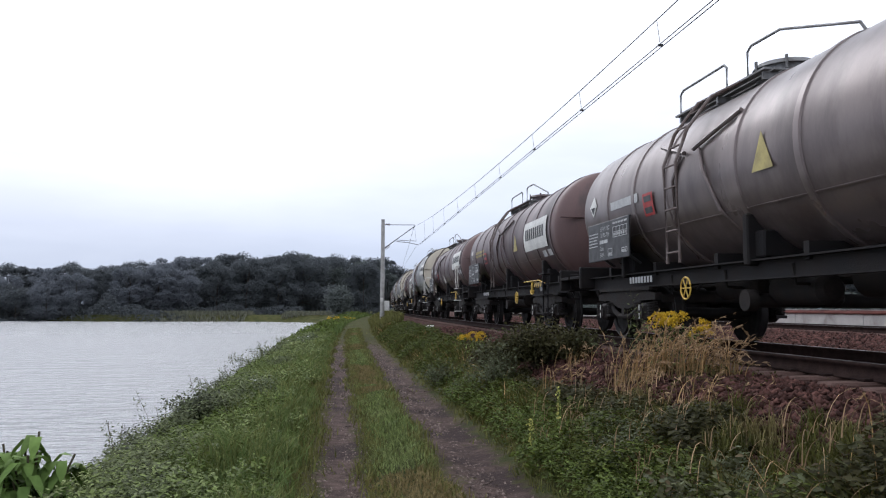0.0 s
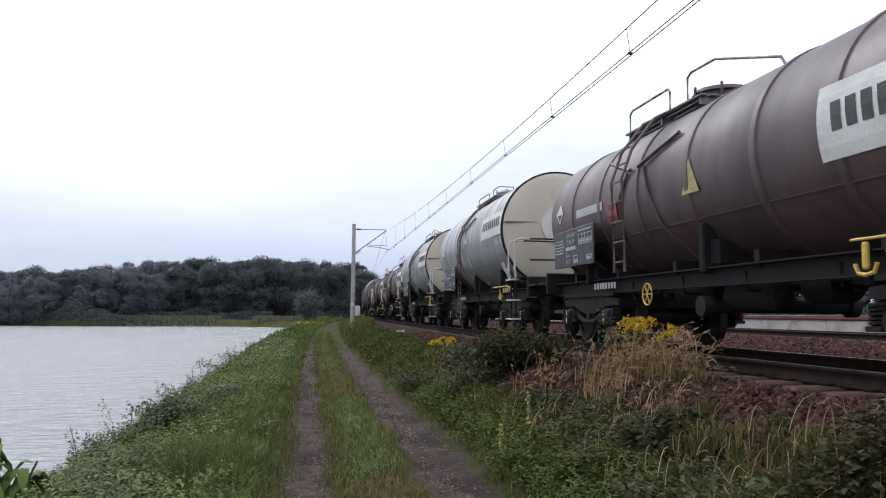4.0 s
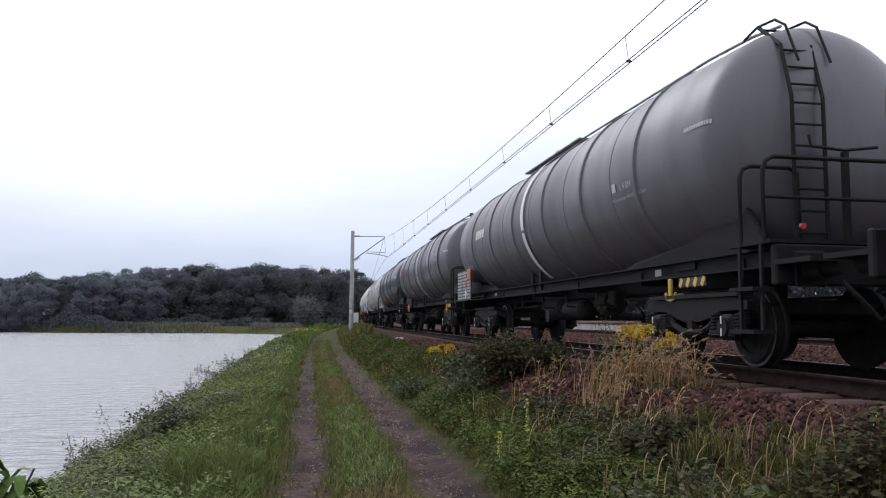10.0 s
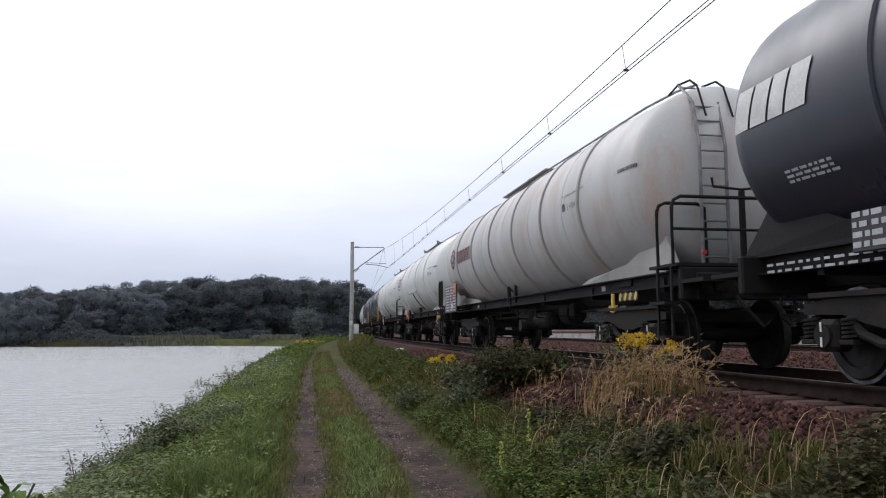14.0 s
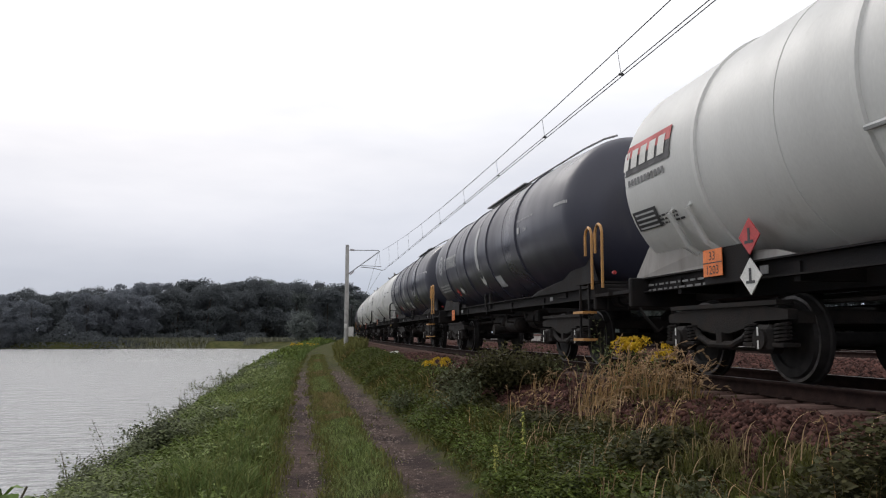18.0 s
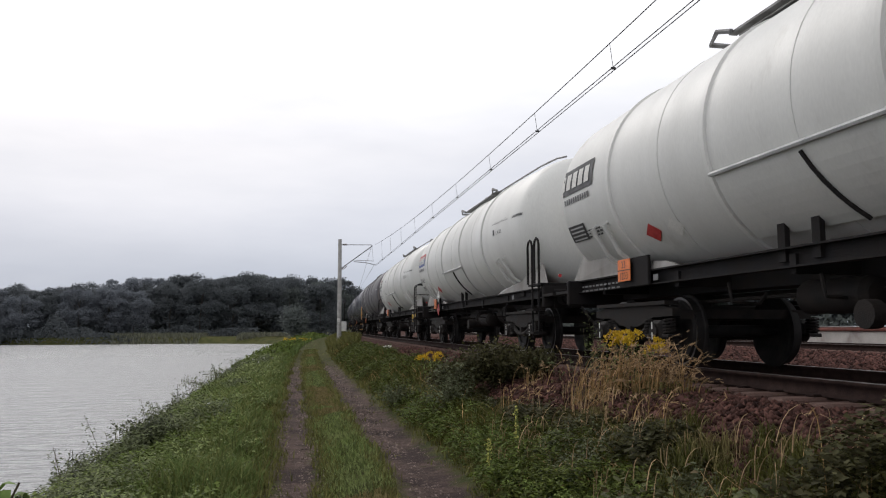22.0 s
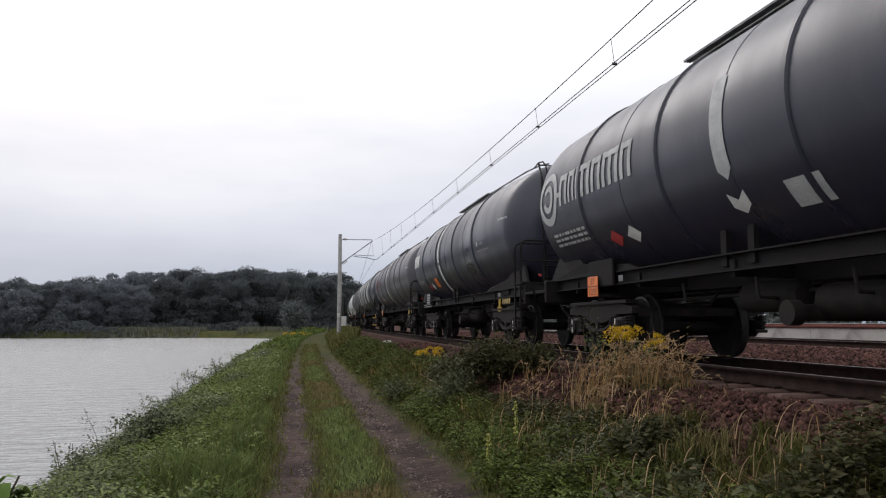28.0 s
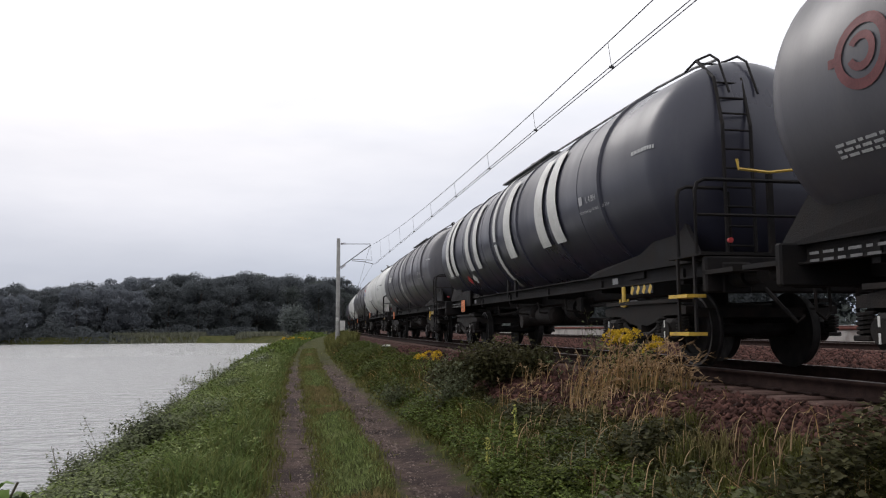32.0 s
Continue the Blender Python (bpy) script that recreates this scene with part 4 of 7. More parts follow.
    handrail(w, [(-0.5, ly - 0.28, top + 0.06), (-0.5, ly - 0.28, top + 0.46 * up), (-0.5, ly - 0.38, top + 0.52 * up), (-0.5, ly - 1.05, top + 0.50 * up), (-0.48, ly - 2.5, top + 0.02), (-0.48, ly - 2.6, top - 0.12)], STEEL, "", 0.018)
    dome(w, tk, ly - 0.35, STEEL if spec["paint"] is GRIMY else spec["paint"])
    # front end: pale handrails, steps, hand brake
    f = -L / 2 + 0.62
    if spec.get("rails", 1):
        q0 = 0.75
        for q in (q0, q0 + 0.55):
            handrail(w, [(-1.28, f + q + 0.1, 1.30), (-1.34, f + q, 1.50), (-1.34, f + q, 2.05), (-1.32, f + q - 0.02, 2.15), (-1.22, f + q - 0.04, 2.19), (-1.0, f + q - 0.05, 2.19)], RAILWHITE, "off-white bent handrail", 0.026)
        for q, z in ((q0, 2.19), (q0 + 0.55, 2.19), (q0, 1.72)):
            handrail(w, [(-1.0, f + q - 0.05, z), (1.2, f + q - 0.05, z)], FRAME, "", 0.02)
        bm = B()
        box(bm, (0, f + 0.9, 1.31), (2.6, 0.8, 0.03))
        part("end_platform", bm, FRAME, w)
        bm = B()
        box(bm, (0.1, f + 0.7, 1.8), (0.12, 0.12, 0.95))
        pipe(bm, [(-0.1, f + 0.7, 2.34), (0.1, f + 0.7, 2.28), (0.35, f + 0.7, 2.33)], 0.016)
        part("hand_brake_post", bm, FRAME, w)
    st = B()
    for x in (-0.2, 0.2):
        box(st, (0, x, 0.82), (0.03, 0.04, 0.85))
    stm = part("step_bracket", st, FRAME, w, at=Matrix.Translation((-1.30, f + 1.0, 0)))
    tread = B()
    box(tread, (0, 0, 0), (0.22, 0.5, 0.03))
    sm = RAILWHITE if spec.get("rails", 1) else FRAME
    tread = mesh_of("step", tread, sm)
    for z in (0.40, 0.82, 1.28):
        part("step", tread, sm, stm, "white step" if sm is RAILWHITE else "", at=Matrix.Translation((0, 0, z)))
    handrail(w, [(-1.26, f + 1.2, 1.08), (-1.3, f + 1.6, 1.16), (-1.3, f + spec.get("hook", 3.1) - 0.1, 1.16)], YELLOW, "yellow shunting bar", 0.014)
    anchor_hook(w, f + spec.get("hook", 3.1), -1.08, 1.02)
    yw = D(spec.get("wheel", 4.4))
    if silver:
        return w
    bm = B()
    pipe(bm, [(-1.16, yw + 0.15 * math.cos(k * math.tau / 20), 0.80 + 0.15 * math.sin(k * math.tau / 20)) for k in range(21)], 0.013, 6)
    for k in range(3):
        a = k * math.pi / 3
        rod(bm, (-1.16, yw + 0.15 * math.cos(a), 0.80 + 0.15 * math.sin(a)), (-1.16, yw - 0.15 * math.cos(a), 0.80 - 0.15 * math.sin(a)), 0.009, 6)
    part("brake_wheel", bm, YELLOW, w, "yellow spoked brake wheel")
    return w


def paint_bar(tk, w, y0, y1, z0, z1, material, out=0.036, skew=0.0, label=""):
    return part("emblem_bar", tk.patch(B(), y0, y1, z0, z1, out, skew), material, w, label)


def emblem(kind, spec, tk, w, D):
    """The big painted emblems, as plain shapes."""
    paint = spec["paint"]
    if kind == "ring_bars":
        c, big = spec.get("ink", GREYWHITE), spec.get("big")
        d0, rr, b0, b1, hh = (0.85, 0.48, 1.45, 4.3, 0.52) if big else (1.52, 0.31, 2.16, 4.05, 0.36)
        bm = B()
        tk.disc(bm, D(d0), 0.04, rr * 0.72, rr)
        tk.disc(bm, D(d0), 0.04, rr * 0.30, rr * 0.52, a0=0.6, a1=5.9)
        tk.patch(bm, D(d0 + rr * 1.25), D(d0 + rr * 0.9), 0.0, 0.08, 0.009)
        tk.patch(bm, D(d0 - rr * 0.9), D(d0 - rr * 1.25), 0.0, 0.08, 0.009)
        part("emblem_ring", bm, c, w, "round painted emblem")
        u = (b1 - b0) / 8.2
        d = b0
        for k, wd in enumerate((1.0, 0.75, 1.7, 1.0, 1.6, 1.0)):
            n = 3 if wd > 1.3 else 2
            st = wd * u / (n * 1.75)
            for j in range(n):
                q = d + (wd * u - st) * j / (n - 1)
                paint_bar(tk, w, D(q + st), D(q), -0.16, -0.16 + hh, c, 0.010)
            paint_bar(tk, w, D(d + wd * u - st * 0.3), D(d + st * 0.3), -0.16 + hh * 0.80, -0.16 + hh * 0.98, c, 0.014)
            d += wd * u + 0.23 * u
    elif kind == "blocks":
        d = 0.34
        for wd in (0.27, 0.27, 0.24, 0.30):
            paint_bar(tk, w, D(d + wd), D(d), -0.10, 0.33, spec.get("ink", WHITE), 0.010, -0.10, "white emblem block")
            d += wd + 0.04
    elif kind == "small_blocks":
        d = 2.7
        for k in range(4):
            paint_bar(tk, w, D(d + 0.19), D(d), -0.02, 0.20, WHITE, 0.010, -0.05)
            d += 0.245
    elif kind == "panel":
        pn = part("emblem_panel", tk.patch(B(), D(1.75), D(0.25), 0.02, 0.44, 0.012), spec.get("low", BLUE), w, "emblem panel with white blocks")
        bm = B()
        tk.patch(bm, D(1.75), D(0.25), 0.26, 0.44, 0.016)
        part("emblem_edge", bm, spec.get("high", LOGORED), pn)
        for k in range(5):
            q = 0.36 + k * 0.265
            paint_bar(tk, pn, D(q + 0.19), D(q), 0.10, 0.36, WHITE, 0.020)
        bm = B()
        bars(tk, bm, D(1.6), D(0.5), -0.14, 0.09, 11)
        tagged(part("emblem_line", bm, STEEL, w), kind="stuff")
        bl = part("black_label", tk.patch(B(), D(1.15), D(0.45), -0.78, -0.50, 0.012), BLACK, w, "black label with small white lines") if spec.get("low") is BLACK and not spec.get("hexagon") else None
        if bl is None:
            bm = B()
            small_lines(tk, bm, D(1.35), D(0.4), -0.42, 4, 0.022, spec["n"] + 50)
            small_lines(tk, bm, D(1.0), D(0.45), -0.72, 3, 0.028, spec["n"] + 70)
            tagged(part("label_line", bm, INK, w), kind="stuff")
        bm = B()
        for k in range(4 if bl else 0):
            tk.patch(bm, D(1.08), D(0.52), -0.76 + k * 0.065, -0.735 + k * 0.065, 0.016)
        if bl:
            tagged(part("label_line", bm, GREYWHITE, bl), kind="stuff")
        part("cover_plate", tk.patch(B(), D(7.75), D(5.1), -1.35, -0.48, 0.03), paint, w, "raised cover plate low on the barrel")
        bm = B()
        pipe(bm, [tk.at(D(5.05 + 2.75 * k / 6), -0.48 / tk.r, 0.05) for k in range(7)], 0.028)
        part("cover_rim", bm, GREYWHITE, w)
        # a black bar drawn in for the shadow curve down the cover plate
        bm = B()
        pipe(bm, [tk.at(D(6.55 + 0.05 * k), (-0.55 - 0.16 * k) / tk.r, 0.045) for k in range(6)], 0.022)
        part("cover_rib", bm, FRAME, w)
        for d in (1.55, 2.0, 11.5, 11.95):
            bm = B()
            pipe(bm, [tk.at(D(d), -0.42, -0.02), tk.at(D(d), -0.44, 0.08), tk.at(D(d), -0.75, 0.10), tk.at(D(d + 0.05), -1.0, 0.06)], 0.04)
            part("heating_pipe", bm, paint, w)
    elif kind == "tall_bars":
        for d, wd, skew in ((1.3, 0.42, 0.0), (2.0, 0.42, 0.0), (3.95, 0.38, 0.12), (4.75, 0.38, -0.12), (7.7, 0.5, 0.0),
                            (9.9, 0.46, 0.0), (10.7, 0.46, 0.14)):
            paint_bar(tk, w, D(d + wd), D(d), -0.72, 0.95, WHITE, 0.036, skew, "huge white emblem block")


def new_wagon(spec):
    """A long welded bogie tank wagon with hoops, an end platform and a ladder over the front end."""
    L, r, zc = spec["L"], 1.46, 2.66
    paint = spec["paint"]
    yr = L / 2 - 0.6
    tk = Tank(r, zc, 0.0, (yr - (L - 1.75), yr + 0.15))

    def D(d):
        return yr - d
    long = spec.get("long")
    tip = L - 1.75
    w = new("tank_wagon")
    tagged(w, spec["label"], "tank wagon", "tank wagons of the train")
    barrel_between(w, tk, D(tip), D(-0.15), 0.62, paint)
    rp = SHADED if paint is RUSTPALE else paint
    ring = ring_mesh(r, zc, rp, 0.05, 0.03)
    rings = spec.get("rings", (2.2, 4.3, 6.4, 8.6, 10.75, 12.9) if long else (2.35, 5.0, 7.65, 10.3))
    for d in rings:
        part("ring", ring, rp, w, at=Matrix.Translation((0, D(d), 0)))
    weld = ring_mesh(r, zc, paint, 0.018, 0.006)
    for a, b in zip(rings, rings[1:]):
        part("weld_seam", weld, paint, w, at=Matrix.Translation((0, D((a + b) / 2 + 0.2), 0)))
    underframe(w, L, "new")
    for s in (-1, 1):
        bogie(w, s * (L / 2 - 2.70))
    for s in (-1, 1):
        e = D(-0.15) if s > 0 else -D(tip)
        for x in (-1.03, 1.03):
            bm = B()
            pts = [(x, s * (e + 0.1), 1.30), (x, s * (e - 3.7), 1.30), (x * 0.98, s * (e - 3.3), 1.40), (x * 1.0, s * (e - 1.6), 1.52), (x * 0.95, s * (e - 0.7), 1.86), (x * 0.95, s * (e - 0.4), 1.86)]
            a = [bm.verts.new(p) for p in pts]
            b = [bm.verts.new((p[0] * 0.95, p[1], p[2])) for p in pts]
            bm.faces.new(a), bm.faces.new(b[::-1])
            for i in range(len(pts)):
                j = (i + 1) % len(pts)
                bm.faces.new((a[i], b[i], b[j], a[j]))
            part("cradle_plate", bm, spec.get("cradle", SHADED if paint is PALE else FRAME), w)
        bm = B()
        box(bm, (0, s * (e - 1.8), 1.34), (2.0, 0.5, 0.3))
        part("saddle", bm, FRAME, w)
    for d in (tip * 0.42, tip * 0.46):
        bm = B()
        box(bm, (-0.98, D(d), 1.38), (0.06, 0.12, 0.42))
        part("strut", bm, FRAME, w)
    if spec.get("stripe") is not None:
        y = D(spec["stripe"])
        part("white_band", tk.patch(B(), y - 0.10, y + 0.10, -0.26, 1.95, 0.036), WHITE, w, "white painted band over the barrel")
        part("white_band", tk.patch(B(), y - 0.10, y + 0.10, -1.45, -0.32, 0.036), WHITE, w)
    if spec.get("arc") is not None:
        d, z1, z0 = spec["arc"]
        y = D(d)
        bm = B()
        tk.patch(bm, y - 0.13, y + 0.13, z0 + 0.12, z1)
        tk.shape(bm, [(y - 0.13, z0 + 0.12), (y, z0), (y + 0.13, z0 + 0.12)])
        part("white_band", bm, GREYWHITE if paint is NIGHT else WHITE, w, "short white painted band")
        bm = B()
        tk.shape(bm, [(y - 0.16, z0 - 0.14), (y, z0 - 0.24), (y + 0.16, z0 - 0.14), (y + 0.16, z0 - 0.32), (y, z0 - 0.42), (y - 0.16, z0 - 0.32)])
        part("chevron", bm, WHITE, w)
        part("label_plate", tk.patch(B(), D(d + 1.35 + spec.get("off", 0)), D(d + 0.82 + spec.get("off", 0)), -1.12, -0.80), GREYWHITE, w, "pale square label")
    if spec.get("hexagon"):
        for z0, z1 in ((-0.30, 0.22), (-1.0, -0.42)):
            d0, d1, t = D(3.55), D(3.90), 0.018
            m = (d0 + d1) / 2
            bm = B()
            tk.patch(bm, d0 - t, d0, z0, z1), tk.patch(bm, d1, d1 + t, z0, z1)
            for z, k in ((z1, 0.10), (z0, -0.10)):
                for e in (d0, d1):
                    tk.shape(bm, [(e, z), (m, z + k), (m, z + k - t * 1.5), (e, z - t * 1.5)])
            part("label_outline", bm, STEEL, w, "outlined hexagonal label")
    # number lines on the frame
    bm = B()
    rnd = random.Random(spec["n"])
    for z in () if spec.get("hr") else (1.19, 1.12):
        y = D(0.25)
        while y > D(1.9):
            wd = rnd.uniform(0.05, 0.16)
            box(bm, (-1.064, y - wd / 2, z), (0.004, wd, 0.026))
            y -= wd + 0.06
    if not spec.get("hr"):
        tagged(part("frame_lettering", bm, GREYWHITE if spec.get("emblem") == "blocks" else STEEL, w), kind="stuff")
    emblem(spec.get("emblem"), spec, tk, w, D)
    kind = spec.get("emblem")
    # stencils: class letters, pressure line, number bars
    c = INK if paint in (PALE, RUSTPALE) else GREYWHITE
    q = 12.4 if long else 11.75 if paint is PALE else 11.1
    up = -0.04 if kind in ("blocks", "tall_bars", "small_blocks") else 0.14
    bm = B()
    tk.patch(bm, D(q - 0.16), D(q - 0.30), up - 0.22, up - 0.09, 0.010)
    part("stencil_box", bm, c, w)
    bm = B()
    bm.from_mesh(lettering_mesh("Höchstzulässiger Betriebsdruck 3 bar", tk, D(q - 0.34), up - 0.36 if up < 0 else up + 0.02, 0.075))
    bars(tk, bm, D(tip - 0.42), D(tip - 0.98), 0.14, 0.055, 14)
    tagged(part("stencil", bm, c, w, "small stencilled lines giving the working pressure"), kind="stuff")
    tagged(part("class_letters", lettering("L 4 BH", tk, D(q - 0.02), up - 0.22, 0.14), c, w, "the class letters L 4 BH"), kind="stuff")
    bm = B()
    small_lines(tk, bm, *((D(2.4), D(0.8), -0.66, 3, 0.05) if spec.get("hr") else (D(1.75), D(1.0), -0.66, 3, 0.028)), spec["n"])
    tagged(part("stencil", bm, c, w), kind="stuff")
    back = 0.6 if kind == "blocks" else 0.0
    for d, m_, nm in ((3.15 - back, LOGORED, "faded red diamond label"), (3.75 - back, WHITE, "white diamond label")):
        if (kind != "panel" and spec.get("labels", 1)) or spec.get("tags"):
            part("diamond_label", tk.shape(B(), [(D(d) - 0.22, -0.95), (D(d), -1.10), (D(d) + 0.22, -0.95), (D(d), -0.80)]), m_, w, nm)
    if spec.get("board"):
        figure_board(w, D(1.0), 1.50, 1.9, 0.85, -1.42, 5)
        hazard_plate(w, D(1.72), 1.80, -1.445, ORANGE, 0.38, 0.28)
        for z, m_ in ((1.55, LOGORED), (1.27, WHITE)):
            bm = B()
            box(bm, (-1.445, D(1.3), z), (0.006, 0.2, 0.2), rx=math.pi / 4)
            part("diamond_plate", bm, m_, w, "red diamond plate" if m_ is LOGORED else "white diamond plate")
    elif kind == "blocks":
        part("hazard_label", tk.patch(B(), D(4.35), D(3.85), -1.02, -0.68, 0.012), ORANGE, w, "orange hazard label on the barrel")
        figure_board(w, D(2.0), 1.36, 0.62, 0.36, -1.16, spec["n"])
    elif spec.get("plate", 1):
        hazard_plate(w, D(2.15), 1.34 if kind == "panel" else 1.10, -1.16, ORANGE)
        bm = B()
        box(bm, (-1.09, D(2.35), 1.30), (0.05, 0.95, 0.42), bevel=0.01)
        part("plate_holder", bm, FRAME, w)
    if spec.get("diamonds"):
        for z, m_, nm in ((1.55, WHITE, "white diamond plate"), (1.12, LOGORED, "red diamond plate")) if spec["diamonds"] == 1 else ((1.55, LOGORED, "red diamond plate"), (1.12, WHITE, "white diamond plate")):
            bm = B()
            box(bm, (-1.2, D(2.98), z), (0.012, 0.28, 0.28), rx=math.pi / 4)
            dp = part("diamond_plate", bm, m_, w, nm)
            bm = B()
            box(bm, (-1.209, D(2.98), z + 0.02), (0.004, 0.04, 0.14))
            box(bm, (-1.209, D(2.98), z - 0.06), (0.004, 0.16, 0.03))
            part("plate_mark", bm, INK, dp)
    # walkway on top
    top = zc + r
    a, b = spec.get("walk", (4.0, 8.0))
    wk = part("walkway", box(B(), (0, D((a + b) / 2), top + 0.05), (0.5, (b - a) * 0.98, 0.06)), STEEL, w, "steel grating walkway on top")
    pl = B()
    box(pl, (0, 0, 0), (0.11, b - a, 0.03))
    pl = mesh_of("walkway_plank", pl, STEEL)
    for k in range(7):
        part("walkway_plank", pl, STEEL, wk, at=Matrix.Translation((-0.42 + 0.14 * k, D((a + b) / 2), top + 0.12)))
    bm = B()
    rod(bm, (0, D((a + b) / 2), top - 0.05), (0, D((a + b) / 2), top + 0.28), 0.30, 22)
    part("manhole_lid", bm, STEEL, w)
    if paint is PALE:
        for y in (D(a - 0.15), D(b - 0.1)):
            bm = B()
            pipe(bm, [(-0.5, y - 0.25, top + 0.12), (-0.55, y, top + 0.20), (-0.5, y + 0.25, top + 0.12), (0.5, y + 0.25, top + 0.12), (0.55, y, top + 0.2), (0.5, y - 0.25, top + 0.12)], 0.035)
            part("vent_hose", bm, STEEL, w)
    f = -L / 2 + 0.62
    handrail(w, [(-0.32, D(tip - d), zc + tk.radius(D(tip - d)) + e) for d, e in ((0.60, 0.02), (1.2, 0.08), (2.3, 0.10))] + [(-0.36, D(b), top + 0.13)], STEEL, "", 0.02)
    bm = B()
    box(bm, (0, f + 0.36, 1.34), (2.6, 0.8, 0.04))
    part("end_platform", bm, FRAME, w)
    hr, sm = spec.get("hr", FRAME), spec.get("steps", FRAME)
    lab = "orange handrail" if hr is AMBER else ""
    if spec.get("ladder"):
        handrail(w, [(-1.3, f + 0.48, 1.34), (-1.3, f + 0.48, 2.08), (-1.27, f + 0.48, 2.16), (-1.18, f + 0.48, 2.20), (-0.72, f + 0.48, 2.20), (-0.62, f + 0.48, 2.15), (-0.60, f + 0.48, 1.34)], hr, lab, 0.024)
        handrail(w, [(-1.3, f + 0.05, 1.34), (-1.3, f + 0.05, 2.08), (-1.27, f + 0.05, 2.17), (-1.18, f + 0.05, 2.22), (1.18, f + 0.05, 2.22), (1.3, f + 0.05, 2.1), (1.3, f + 0.05, 1.34)], hr, lab, 0.024)
    for q in () if spec.get("ladder") else (-0.50, -0.06) if hr is AMBER else (0.05, 0.48):
        handrail(w, [(-1.3, f + q, 1.22 if hr is AMBER else 1.3), (-1.3, f + q, 2.10), (-1.3, f + q + 0.05, 2.19), (-1.3, f + q + 0.14, 2.23), (-1.3, f + q + 0.24, 2.19), (-1.3, f + q + 0.29, 2.10), (-1.3, f + q + 0.29, 1.78 if hr is AMBER else 1.36)], hr, lab, 0.024)
    if spec.get("ladder"):
        handrail(w, [(-1.28, f + 0.05, 1.8), (1.28, f + 0.05, 1.8)], hr, "", 0.02)
        bm = B()
        box(bm, (-0.2, f + 0.25, 1.85), (0.06, 0.06, 1.0))
        part("hand_brake_post", bm, FRAME, w)
        crank = YELLOW if sm is YELLOW else FRAME
        part("brake_handle", pipe(B(), [(-0.62, f + 0.25, 2.52), (-0.6, f + 0.25, 2.40), (-0.2, f + 0.25, 2.37), (0.2, f + 0.25, 2.42)], 0.018), crank, w, "yellow brake handle" if crank is YELLOW else "")
        fy = D(tip)
        ladder(w, "end_ladder", (-0.50, fy - 0.12, 1.36), (-0.30, fy + 0.80, zc + tk.radius(fy + 0.8) + 0.06), (1, 0, 0), 0.2, STEEL if paint in (PALE, RUSTPALE) else FRAME, 13, [(-0.48, fy - 0.08, 3.0), (-0.42, fy + 0.18, 3.68)])
        crest = zc + tk.radius(fy + 0.8)
        for x in (-0.50, -0.10):
            handrail(w, [(x, fy + 0.02, 3.45), (x, fy + 0.24, crest - 0.12), (x, fy + 0.44, crest + 0.02), (x, fy + 0.8, crest + 0.06), (x, fy + 1.1, crest + 0.0)], FRAME, "", 0.016)
    bm = B()
    for x in (-0.2, 0.2):
        box(bm, (0, x, 0.85), (0.03, 0.04, 0.95))
    stm = part("step_bracket", bm, FRAME, w, at=Matrix.Translation((-1.28, f + 0.35, 0)))
    tread = B()
    box(tread, (0, 0, 0), (0.24, 0.46, 0.04))
    tread = mesh_of("step", tread, sm)
    for z in (0.42, 0.86):
        part("step", tread, sm, stm, at=Matrix.Translation((0, 0, z)))
    if spec.get("hook", 1):
        anchor_hook(w, f + 2.6, -1.08, 0.95)
    bm = B()
    rod(bm, (-0.9, f - 0.02, 1.5), (-0.9, f + 0.02, 1.5), 0.032, 10)
    part("tail_light_bracket", bm, LOGORED, w)
    return w


def lettering_mesh(text, tk, y, z, size):
    def make():
        me = bpy.data.meshes.new("letters")
        bm = lettering(text, tk, y, z, size)
        bm.to_mesh(me)
        bm.free()
        return me
    return shared(("bent", text, round(y, 2), z, size), make)


def lettering(text, tk, y, z, size):
    """Lettering bent onto the barrel; reads from the lake side."""
    bm = B()
    bm.from_mesh(type_set(text))
    for v in bm.verts:
        v.co = tk.at(y - v.co.x * size, (z + v.co.y * size) / tk.r, 0.011)
    return bm


REAR = [-177.9, -164.7, -151.6, -140.1, -127.1, -115.1, -102.6, -90.4, -76.8, -63.0, -46.0, -29.5, -14.3, 2.9, 18.1, 33.6, 49.4, 64.3,
        79.5, 95.1, 110.4, 127.8, 143.3, 158.8, 176.0, 192.7, 209.2, 224.5, 241.0, 256.5, 273.0, 289.5]
OLD, NEW = old_wagon, new_wagon
BR = "rust-brown tank wagon with a white name panel, on black bogies"
BS = "rust-brown tank wagon with white name panel, square and handrails"
SI = "silver-grey tank wagon with a cream end and white handrails"
DK = "dark slate tank wagon with a white band, on black bogies"
FR = "dark slate tank wagon with white band and faded red emblem"
PG = "pale grey tank wagon with a red and blue emblem panel"
ER = "dark blue-grey tank wagon with round pale emblem and orange handrails"
GX = "dark blue-grey tank wagon with white emblem blocks and white band"
SILVERS = dict(paint=SILVER, end=CREAM, yellow=0, pd=6.75, plen=2.25, tip=9.17, pz=(-0.20, 0.38), rings=(1.2, 2.85, 4.1, 5.4, 6.75, 7.95), tri=(4.7, 0.05))
ERMEWA = dict(paint=NIGHT, emblem="ring_bars", hr=AMBER, steps=AMBER, hook=0, label=ER)
